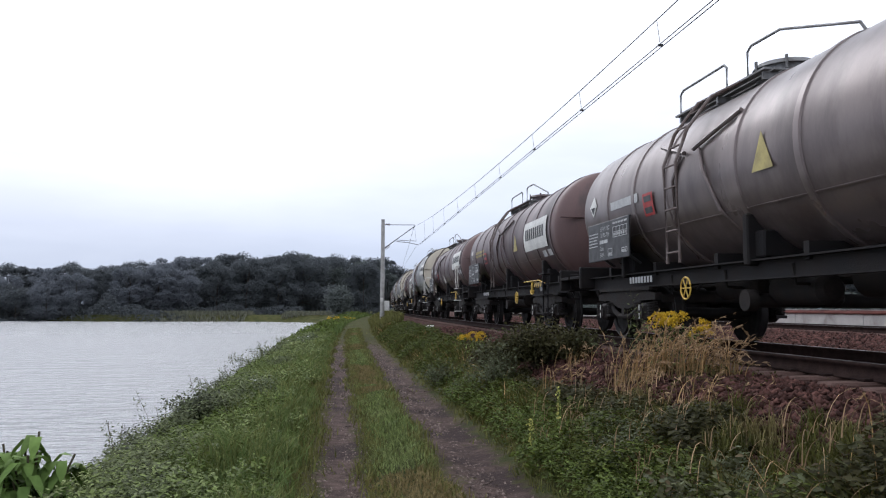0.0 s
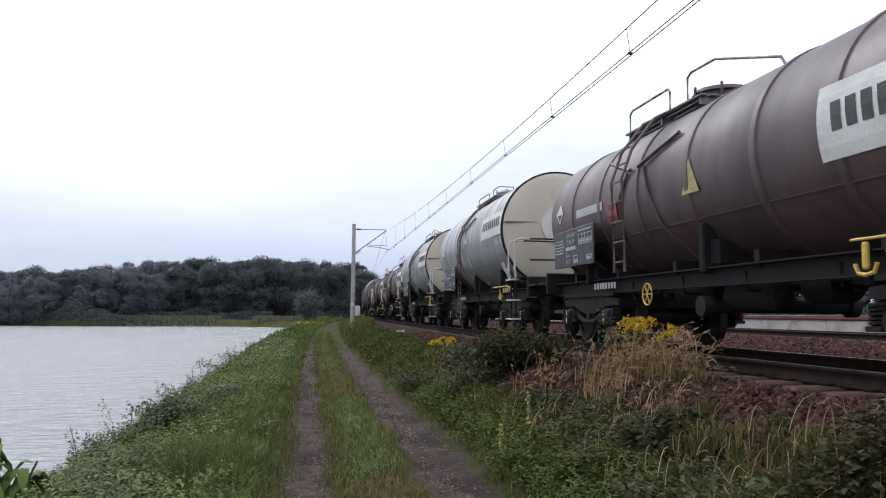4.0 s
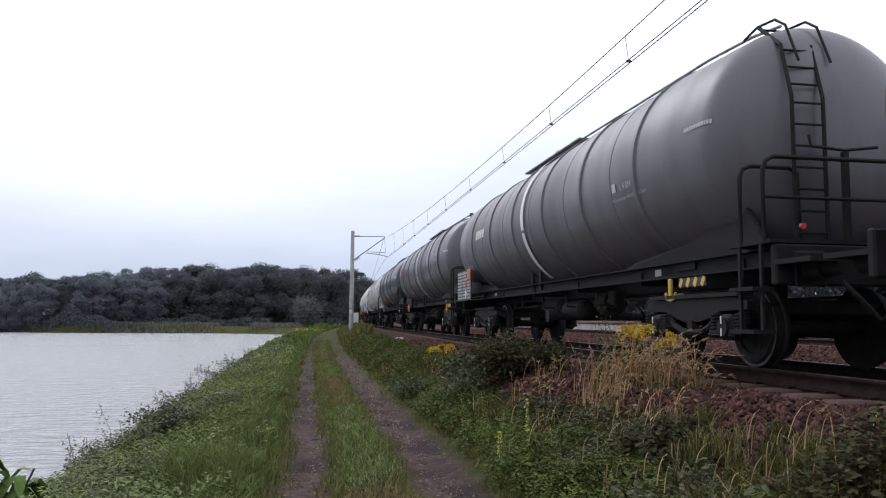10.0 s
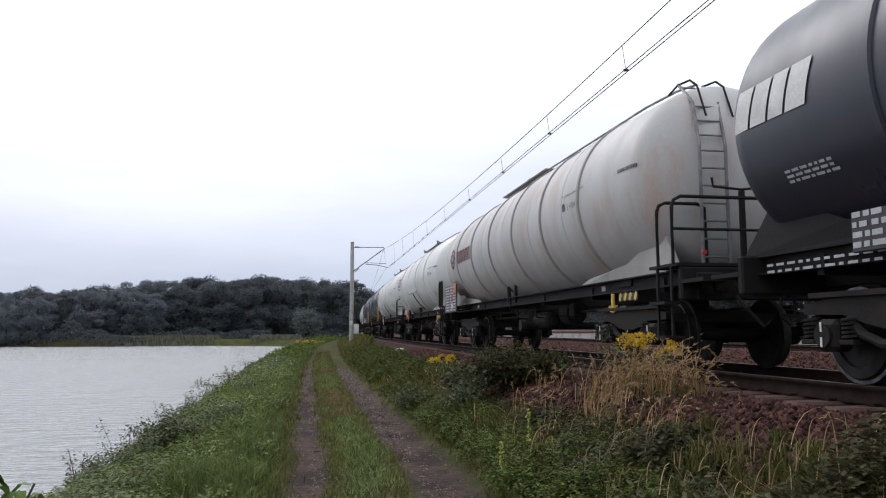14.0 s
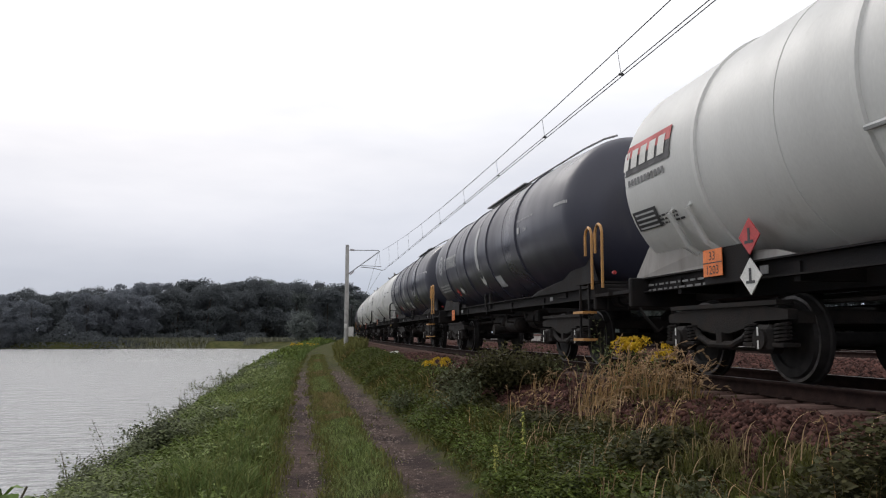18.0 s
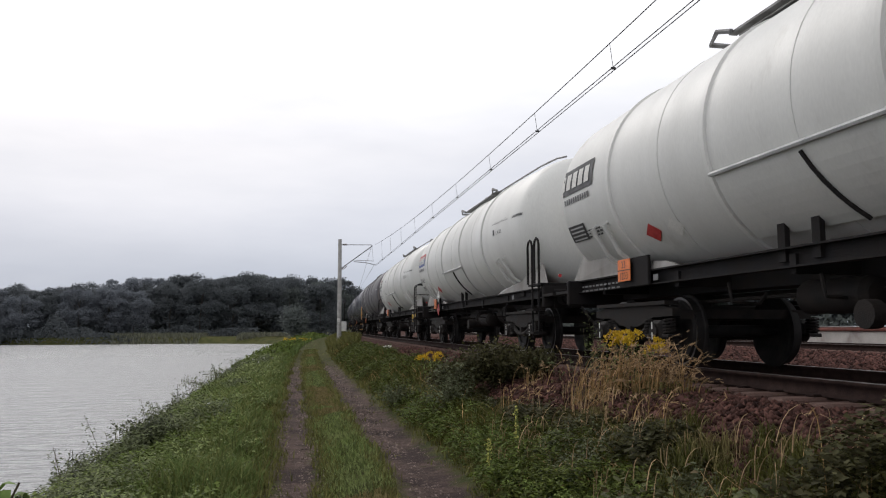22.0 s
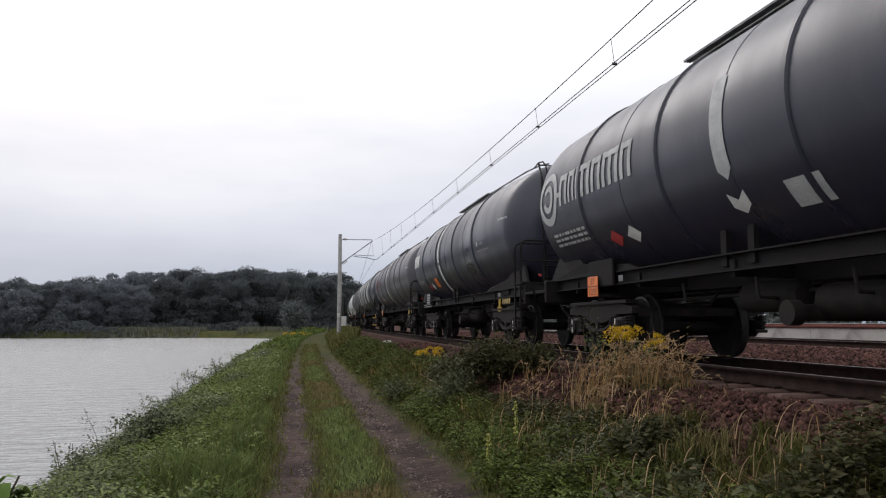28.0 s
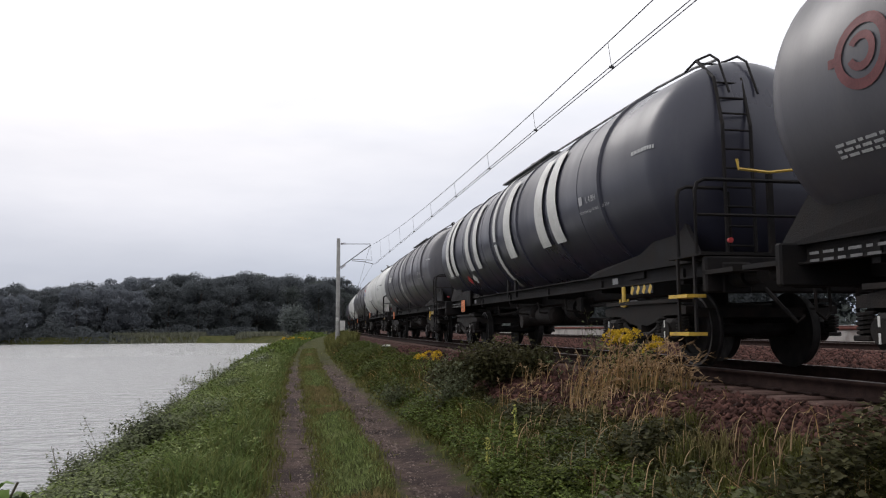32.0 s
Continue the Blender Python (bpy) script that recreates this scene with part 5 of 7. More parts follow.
MAKE = [
    (OLD, dict(paint=GRIMY, rails=0, pd=8.6, rings=(1.5, 2.7, 3.9, 5.86, 7.17, 8.5, 9.8), lad=4.7, tri=(6.5, -0.26), label="grimy grey-brown tank wagon with a faded yellow triangle")),
    (OLD, dict(paint=BROWN, end=REDDISH, rails=0, stencil=1, pd=8.65, wheel=7.5, lad=5.7, tri=(7.6, -0.3), label=BR)),
    (OLD, dict(paint=BROWN, end=REDDISH, yellow=0, pd=8.7, pz=(-0.45, 0.22), rings=(1.44, 2.75, 5.83, 7.45, 8.8, 10.0), lad=4.0, tri=(5.4, -0.68), label=BR)),
    (OLD, dict(SILVERS, lad=4.0, label=SI)),
    (OLD, dict(paint=BROWN, end=REDDISH, square=1, pd=8.3, label=BS)),
    (OLD, dict(SILVERS, label=SI)),
    (OLD, dict(SILVERS, lad=4.5, label=SI)),
    (OLD, dict(paint=BROWN, end=REDDISH, square=1, pd=7.95, lad=3.85, tri=(5.75, -0.17), pz=(-0.56, 0.2), label=BS)),
    (OLD, dict(paint=BROWN, end=REDDISH, square=1, stencil=1, ladder=RUSTLADDER, hook=3.5, pd=8.25, lad=4.2, pz=(-0.62, 0.2), label="rust-brown tank wagon with white panel and a rusty orange ladder")),
    (OLD, dict(paint=BROWN, end=REDDISH, square=1, pd=8.6, lad=4.3, tri=(5.9, -0.72), label=BS)),
    (NEW, dict(paint=ASHEN, stripe=7.3, emblem="small_blocks", board=1, ladder=1, labels=0, long=1, label=DK)),
    (NEW, dict(paint=SLATE, stripe=7.4, emblem="ring_bars", ink=FADEDRED, ladder=1, long=1, label=FR)),
    (NEW, dict(paint=NIGHT, stripe=7.1, emblem="blocks", label=GX)),
    (NEW, dict(paint=RUSTPALE, ladder=1, emblem="ring_bars", ink=FADEDRED, board=1, labels=0, long=1, cradle=SHADED, label="pale grey tank wagon with blooming rust stains")),
    (NEW, dict(paint=PALE, emblem="panel", arc=(4.75, -0.11, -1.16), diamonds=1, label=PG)),
    (NEW, dict(paint=PALE, emblem="panel", ladder=1, diamonds=2, low=BLACK, high=LOGORED, label="pale grey tank wagon with a red and black emblem panel")),
    (NEW, dict(ERMEWA, arc=(6.8, 0.6, -0.55), rings=(2.5, 5.25, 7.95, 10.6), off=0.4)),
    (NEW, dict(ERMEWA, plate=0, arc=(6.1, 0.57, -0.54))),
    (NEW, dict(paint=PALE, emblem="panel", low=BLACK, high=INK, ladder=1, tags=1, label="pale grey tank wagon with a black emblem panel")),
    (NEW, dict(paint=PALE, emblem="panel", diamonds=1, tags=1, hook=0, label=PG)),
    (NEW, dict(paint=PALE, emblem="panel", low=BLACK, high=FADEDRED, hexagon=1, ladder=1, tags=1, label="pale grey tank wagon with a dark red emblem panel")),
    (NEW, dict(paint=PATCHY, stripe=5.3, rings=(2.4, 4.3, 7.0, 9.2, 11.8), ladder=1, emblem="none", long=1, walk=(3.5, 7.0), cradle=SHADED, label="dirty dark grey tank wagon with peeling paint")),
    (NEW, dict(ERMEWA, big=1, arc=(6.45, 0.52, -0.63))),
    (NEW, dict(paint=NIGHT, emblem="blocks", stripe=5.6, ladder=1, label=GX)),
    (NEW, dict(paint=SLATE, stripe=7.4, emblem="ring_bars", ink=FADEDRED, ladder=1, long=1, label=FR)),
    (NEW, dict(paint=NIGHT, emblem="tall_bars", stripe=6.9, ladder=1, steps=YELLOW, long=1, label="dark blue-grey tank wagon with huge white emblem blocks")),
    (NEW, dict(paint=SLATE, stripe=7.4, emblem="small_blocks", ladder=1, long=1, label=DK)),
    (NEW, dict(paint=PALE, emblem="panel", ladder=1, label=PG)),
    (NEW, dict(paint=SLATE, stripe=7.4, emblem="none", ladder=1, long=1, label=DK)),
    (NEW, dict(paint=PALE, emblem="panel", ladder=1, label=PG)),
    (NEW, dict(paint=SLATE, stripe=7.4, emblem="none", ladder=1, long=1, label=DK)),
    (NEW, dict(paint=SLATE, stripe=7.4, emblem="none", ladder=1, long=1, label=DK)),
]
TRAIN = []
for i, (make, spec) in enumerate(MAKE):
    end = REAR[i] + 0.6
    start = (REAR[i - 1] if i else REAR[0] - 13.1) + 0.6
    spec["L"], spec["n"] = end - start, i
    TRAIN.append((make(spec), (start + end) / 2))


# ---- overhead line ----
POLE = mat("weathered_concrete_mast", (0.36, 0.35, 0.33), 0.9, 0, (0.26, 0.25, 0.24), 4, bump=0.2)
GALV = mat("galvanised_mast_arm", (0.20, 0.20, 0.21), 0.55, 0.6, (0.13, 0.13, 0.13), 6)
WIRE = mat("dark_overhead_wire", (0.05, 0.05, 0.052), 0.6, 0.5)


def contact(y):
    return -0.95 + (62 - y) * 0.1112


def catenary(y):
    return EYE + 5.47 + 1.16 * ((y - 20) / 42) ** 2


def overhead():
    mast = new("catenary_mast")
    tagged(mast, "slim grey mast with a cantilever arm beside the track", "catenary mast")
    mx, my = -3.78, 62.0
    bm = B()
    rod(bm, (mx, my, -0.3), (mx, my, EYE + 7.05), 0.19, 14, 0.14)
    part("pole", bm, POLE, mast, smooth=True)
    tip = Vector((-1.25, my, EYE + 6.62))
    bm = B()
    pipe(bm, [(mx, my, EYE + 6.62), tip], 0.03)
    part("top_tube", bm, GALV, mast)
    bm = B()
    pipe(bm, [(mx, my, EYE + 4.65), (tip.x + 0.05, my, EYE + 6.55)], 0.04)
    part("bracket_tube", bm, GALV, mast)
    bm = B()
    pipe(bm, [(-2.7, my, EYE + 5.28), (-1.75, my, EYE + 5.20), (-0.95, my, EYE + 5.02)], 0.03)
    pipe(bm, [(-2.75, my, EYE + 5.40), (-1.1, my, EYE + 5.33)], 0.022)
    rod(bm, (tip.x, my, EYE + 6.5), (-1.15, my, EYE + 5.33), 0.01, 5)
    part("steady_arm", bm, GALV, mast)
    for z in (6.62, 4.65):
        bm = B()
        for k in range(4):
            rod(bm, (mx + 0.22 + k * 0.09, my, EYE + z + (0.02 if z > 5 else 0.04 + k * 0.066)), (mx + 0.27 + k * 0.09, my, EYE + z + (0.02 if z > 5 else 0.075 + k * 0.066)), 0.08, 10)
        part("insulator", bm, mat("brown_glazed_insulator", (0.10, 0.05, 0.035), 0.3), mast)
    bm = B()
    box(bm, (mx - 0.02, my - 0.2, EYE + 0.65), (0.22, 0.02, 0.30))
    part("number_plate", bm, WHITE, mast)
    # wires of the span in view, and on past the mast
    line = new("overhead_wire")
    tagged(line, "paired contact wires hung by droppers from a sagging wire", "overhead line")
    ys = [62 - 2.0 * k for k in range(48)]
    bm = B()
    pipe(bm, [(contact(y) - 0.06, y, catenary(y)) for y in ys], 0.011, 5)
    part("carrier_wire", bm, WIRE, line)
    for o in (-0.03, 0.065):
        bm = B()
        pipe(bm, [(contact(62) + o, 62, EYE + 5.0), (contact(-32) + o, -32, EYE + 5.0)], 0.010, 5)
        part("contact_wire", bm, WIRE, line)
    bm = B()
    pipe(bm, [(centre(y) - 0.4 + (y - 62) * 0.012, y, EYE + 5.0) for y in (62, 90, 122)], 0.010, 5)
    part("contact_wire", bm, WIRE, line)
    bm = B()
    pipe(bm, [(centre(y) - 0.6 + (y - 62) * 0.015, y, EYE + 5.35 + 1.25 * abs((y - 92) / 30) ** 2) for y in range(62, 123, 4)], 0.011, 5)
    part("carrier_wire", bm, WIRE, line)
    for y in (9.6, 14.4, 19.3, 24.2, 29.5, 35, 40.5, 46, 51.5, 57):
        bm = B()
        rod(bm, (contact(y) - 0.06, y, catenary(y)), (contact(y), y, EYE + 5.0), 0.006, 5)
        box(bm, (contact(y), y, EYE + 5.0), (0.09, 0.05, 0.04))
        part("dropper", bm, WIRE, line)


overhead()


# ---- platform beyond the second track ----
def build_platform():
    p = new("platform")
    tagged(p, "low pale concrete platform with a red edge strip", "platform", kind="structure")
    ys = [-30 + 6 * k for k in range(26)]
    u0, top = 12.55, 1.625
    pale = mat("pale_platform_concrete", (0.50, 0.47, 0.44), 0.9, 0, (0.38, 0.35, 0.33), 1.5, bump=0.2, dirt=(0.22, 0.18, 0.16))
    red = mat("red_platform_edge", (0.25, 0.085, 0.065), 0.8, 0, (0.17, 0.065, 0.055), 4)
    slab = B()
    box(slab, (0.12, 0, -0.22), (0.24, 4.17, 0.44), bevel=0.015)
    slab = mesh_of("edge_slab", slab, pale)
    for k in range(28):
        y = -22.2 + 4.2 * k
        part("edge_slab", slab, pale, p, at=Matrix.Translation(along(y, u0, top - 0.15)) @ Matrix.Rotation(-math.atan(bearing(y)), 4, "Z"))
    part("edge_strip", swept("edge_strip", [(-0.05, 0), (0.30, 0), (0.30, 0.135), (-0.05, 0.135)], u0, ys, red, top - 0.146), red, p, "red edge strip")
    part("coping", swept("coping", [(-0.07, 0), (0.30, 0), (0.30, 0.022), (-0.07, 0.022)], u0, ys, pale, top - 0.010), pale, p, "thin pale coping")
    part("platform_deck", swept("platform_deck", [(0, -0.9), (3.4, -0.9), (3.4, 0), (0, 0)], u0 + 0.31, ys, CONCRETE, top), CONCRETE, p)
    for y, u, h, w in ((36.3, 13.2, 0.55, 0.07), (33.2, 13.4, 0.62, 0.07), (22.0, 13.3, 0.6, 0.07)):
        post = new("marker_post")
        tagged(post, "short white marker post standing on the platform", "marker post", "marker posts")
        part("post", box(B(), along(y, u, top + h / 2), (w, w, h), bevel=0.01), WHITE, post)
        part("cap", box(B(), along(y, u, top + h + 0.015), (w + 0.02, w + 0.02, 0.03), bevel=0.006), GREYWHITE, post)
    bin_ = new("litter_bin")
    tagged(bin_, "grey concrete litter bin standing on the platform", "litter bin")
    part("body", box(B(), along(37.4, 13.3, top + 0.24), (0.42, 0.42, 0.48), bevel=0.03), CONCRETE, bin_)
    part("rim", box(B(), along(37.4, 13.3, top + 0.50), (0.46, 0.46, 0.05), bevel=0.012), CONCRETE, bin_)


build_platform()


def trackside_sign():
    s = new("trackside_sign")
    tagged(s, "white signal board on a short dark post beside the track", "trackside sign")
    p = along(88, -2.1, RAIL - 0.2)
    part("post", rod(B(), p, p + Vector((0, 0, 3.9)), 0.05, 8), FRAME, s)
    part("board", box(B(), p + Vector((-0.05, -0.08, 0.95)), (0.62, 0.05, 1.1), bevel=0.02), WHITE, s)
    part("lamp_head", box(B(), p + Vector((0, -0.05, 3.75)), (0.3, 0.15, 0.35), bevel=0.03), BLACK, s)


trackside_sign()


# ---- plants ----
rng = np.random.default_rng(7)


def leafmat(name, a, b, island=0.35, sheer=0.22):
    return mat(name, a, 0.7, 0, b, 0.8, 0.5, 0, (1, 1, 1), 20, 0.15, island=island, through_light=sheer)


LUSH = leafmat("lush_green_grass", (0.130, 0.175, 0.050), (0.104, 0.146, 0.046))
OLIVE = leafmat("olive_grass", (0.145, 0.138, 0.045), (0.115, 0.118, 0.038))
HERB = leafmat("green_herb_leaf", (0.150, 0.190, 0.060), (0.175, 0.205, 0.078), 0.55)
VERGE = leafmat("dull_green_verge_grass", (0.086, 0.086, 0.020), (0.066, 0.068, 0.018), 0.5)
VERGELEAF = leafmat("dull_green_verge_leaf", (0.058, 0.054, 0.016), (0.072, 0.066, 0.020), 0.6)
HERBDARK = leafmat("green_verge_herb_leaf", (0.070, 0.090, 0.016), (0.088, 0.104, 0.022), 0.6)
RUSSET = leafmat("russet_bramble_leaf", (0.105, 0.075, 0.038), (0.085, 0.07, 0.04))
SHORE = leafmat("grey_green_shore_leaf", (0.105, 0.125, 0.056), (0.125, 0.140, 0.068), 0.55)
BRAMBLE = leafmat("dark_bramble_leaf", (0.050, 0.050, 0.020), (0.064, 0.058, 0.026), 0.55)
DUSTY = leafmat("dusty_pale_leaf", (0.125, 0.135, 0.078), (0.095, 0.108, 0.056), 0.45)
STRAW = leafmat("dry_straw", (0.40, 0.255, 0.115), (0.27, 0.170, 0.075), 0.5)
PLUME = leafmat("pale_seed_plume", (0.46, 0.315, 0.185), (0.36, 0.245, 0.135), 0.4)
STEM = leafmat("brown_weed_stem", (0.085, 0.075, 0.045), (0.06, 0.05, 0.035))
GOLD = leafmat("goldenrod_flower", (0.62, 0.42, 0.03), (0.50, 0.33, 0.03), 0.25)
LEMON = leafmat("mullein_flower", (0.50, 0.48, 0.14), (0.40, 0.40, 0.12), 0.3)
PETAL = leafmat("white_petal", (0.75, 0.75, 0.70), (0.65, 0.65, 0.6), 0.1)
# blue-grey air haze is mixed into these two canopy leaf colours
CANOPY = leafmat("hazed_woodland_leaf", (0.103, 0.113, 0.121), (0.110, 0.121, 0.127), 0.12, 0.42)
CANOPY2 = leafmat("hazed_grey_green_leaf", (0.112, 0.126, 0.120), (0.120, 0.134, 0.126), 0.15, 0.42)
BARK = mat("grey_brown_bark", (0.07, 0.058, 0.048), 0.95, 0, (0.045, 0.038, 0.032), 6, bump=0.5)
REED = leafmat("tan_reed", (0.150, 0.150, 0.110), (0.12, 0.125, 0.09), 0.3)
FRESH = leafmat("fresh_green_path_herb", (0.105, 0.138, 0.030), (0.082, 0.112, 0.024), 0.6)
LONGGRASS = leafmat("long_yellow_green_grass", (0.175, 0.190, 0.062), (0.135, 0.158, 0.050), 0.35)
DRYGRASS = leafmat("dry_tan_grass", (0.215, 0.165, 0.075), (0.160, 0.135, 0.055), 0.35)
DARKLEAF = leafmat("dark_waterside_leaf", (0.072, 0.080, 0.046), (0.058, 0.066, 0.040), 0.5)
BROADLEAF = leafmat("dull_green_broad_leaf", (0.095, 0.098, 0.046), (0.078, 0.082, 0.038), 0.5)
# a paler, bluer leaf copy: distance haze painted into the colour
HAZECANOPY = leafmat("haze_paled_woodland_leaf", (0.170, 0.183, 0.204), (0.158, 0.172, 0.190), 0.12, 0.45)


def blades(p, h, w, lean=0.35):
    """Grass: three triangles a blade, bent over."""
    n = len(p)
    a = rng.uniform(0, math.tau, n)
    side = np.stack([np.cos(a), np.sin(a), np.zeros(n)], 1) * (w * rng.uniform(0.7, 1.3, n))[:, None] / 2
    b = rng.uniform(0, math.tau, n)
    fall = np.stack([np.cos(b), np.sin(b), np.zeros(n)], 1) * (h * rng.uniform(0.05, lean, n))[:, None]
    up = np.zeros((n, 3))
    up[:, 2] = h
    mid, tip = p + up * 0.6 + fall * 0.35, p + up * rng.uniform(0.85, 1.0, n)[:, None] + fall * 1.2
    v = np.stack([p - side, p + side, mid - side * 0.8, mid + side * 0.8, tip], 1).reshape(-1, 3)
    i = (np.arange(n) * 5)[:, None]
    f = np.concatenate([i + [0, 1, 3], i + [0, 3, 2], i + [2, 3, 4]], 1).reshape(-1, 3)
    return v, f


def leaves(p, size, flat=0.5, slim=0.55):
    """Leaves: two triangles each, folded on the midrib."""
    n = len(p)
    size = np.broadcast_to(size, (n,)) * rng.uniform(0.7, 1.3, n)
    d = rng.normal(size=(n, 3))
    d[:, 2] *= flat
    d /= np.linalg.norm(d, axis=1)[:, None]
    q = rng.normal(size=(n, 3))
    q[:, 2] *= flat
    s = np.cross(d, np.cross(q, d))
    s /= np.linalg.norm(s, axis=1)[:, None] + 1e-9
    nrm = np.cross(d, s)
    a, b = p - d * size[:, None] / 2, p + d * size[:, None] / 2
    l = p + s * size[:, None] * slim / 2 + nrm * size[:, None] * 0.1
    r = p - s * size[:, None] * slim / 2 + nrm * size[:, None] * 0.1
    v = np.stack([a, l, b, r], 1).reshape(-1, 3)
    i = (np.arange(n) * 4)[:, None]
    f = np.concatenate([i + [0, 1, 2], i + [0, 2, 3]], 1).reshape(-1, 3)
    return v, f


def whorled(p, h, m, size, spread=0.45, slim=0.5):
    """Herbs: each foot carries m leaves set round an upright stem, pointing outwards and drooping."""
    n = len(p)
    i = np.repeat(np.arange(n), m)
    t = rng.uniform(0.12, 1.0, n * m) ** 0.75
    a = rng.uniform(0, math.tau, n * m)
    hh = np.broadcast_to(h, (n,))[i]
    tilt = rng.normal(0, 0.13, (n, 2))[i]
    out = np.stack([np.cos(a), np.sin(a), np.zeros(n * m)], 1)
    c = p[i] + out * (hh * spread * (1.1 - 0.85 * t) * rng.uniform(0.2, 1.0, n * m))[:, None]
    c[:, :2] += tilt * (hh * t)[:, None]
    c[:, 2] += hh * t
    s = np.broadcast_to(size, (n,))[i] * rng.uniform(0.6, 1.3, n * m) * (1.15 - 0.45 * t)
    d = out.copy()
    d[:, 2] = rng.uniform(-0.55, 0.45, n * m)
    d /= np.linalg.norm(d, axis=1)[:, None]
    side = np.stack([-np.sin(a), np.cos(a), rng.normal(0, 0.35, n * m)], 1)
    up = np.cross(d, side)
    tip, l, r = c + d * s[:, None], c + (d * 0.45 + side * slim / 2 + up * 0.08) * s[:, None], c + (d * 0.45 - side * slim / 2 + up * 0.08) * s[:, None]
    v = np.stack([c, l, tip, r], 1).reshape(-1, 3)
    k = (np.arange(n * m) * 4)[:, None]
    return v, np.concatenate([k + [0, 1, 2], k + [0, 2, 3]], 1).reshape(-1, 3)


def broad(p, size):
    """Broad rounded leaves, seven corners each, creased along the midrib and tipped about."""
    n = len(p)
    size = np.broadcast_to(size, (n,))[:, None, None]
    a = rng.uniform(0, math.tau, n)
    shape = np.array([(0, -0.5, 0.0), (0.30, -0.32, 0.07), (0.42, 0.02, 0.09), (0.24, 0.34, 0.06), (0, 0.55, -0.06), (-0.24, 0.34, 0.06), (-0.42, 0.02, 0.09), (-0.30, -0.32, 0.07)])
    v = np.repeat(shape[None], n, 0)
    tx, ty = rng.normal(0, 0.45, n)[:, None], rng.normal(0, 0.45, n)[:, None]
    z = v[..., 2] + v[..., 0] * tx + v[..., 1] * ty
    c, s = np.cos(a)[:, None], np.sin(a)[:, None]
    v = np.stack([v[..., 0] * c - v[..., 1] * s, v[..., 0] * s + v[..., 1] * c, z], -1) * size + p[:, None]
    f = np.array([(0, 1, 4), (1, 2, 4), (2, 3, 4), (0, 4, 7), (7, 4, 6), (6, 4, 5)])
    return v.reshape(-1, 3), (f[None] + (np.arange(n) * 8)[:, None, None]).reshape(-1, 3)


def stuff(name, vf, material, label, category):
    return tagged(new(name, soup(name, *vf, material)), label, category, kind="stuff")


def ragged(y):
    """How far the borders of the growth stray from a straight line."""
    return 0.05 * np.sin(y * 1.3 + 1.0) + 0.035 * np.sin(y * 3.1) + rng.normal(0, 0.06, len(y))


def spots(n, u0, u1, y0, y1, power=1.0):
    """Random feet on the land; denser towards y0 with a higher power."""
    y = y0 + (y1 - y0) * rng.uniform(0, 1, n) ** power
    u = rng.uniform(u0, u1, n) + ragged(y)
    x = centre(y) + u
    return np.stack([x, y, land_z(x, y)], 1), u


def foot(x, y):
    return Vector((x, y, float(land_z(x, y))))


def wave(p, scale, seed):
    return np.array([noise.noise((a * scale, b * scale, seed)) for a, b in p[:, :2]])


def on_land(u, y, lift=0.0):
    x = centre(y) + u
    return np.stack([x, y, land_z(x, y) + lift], 1)


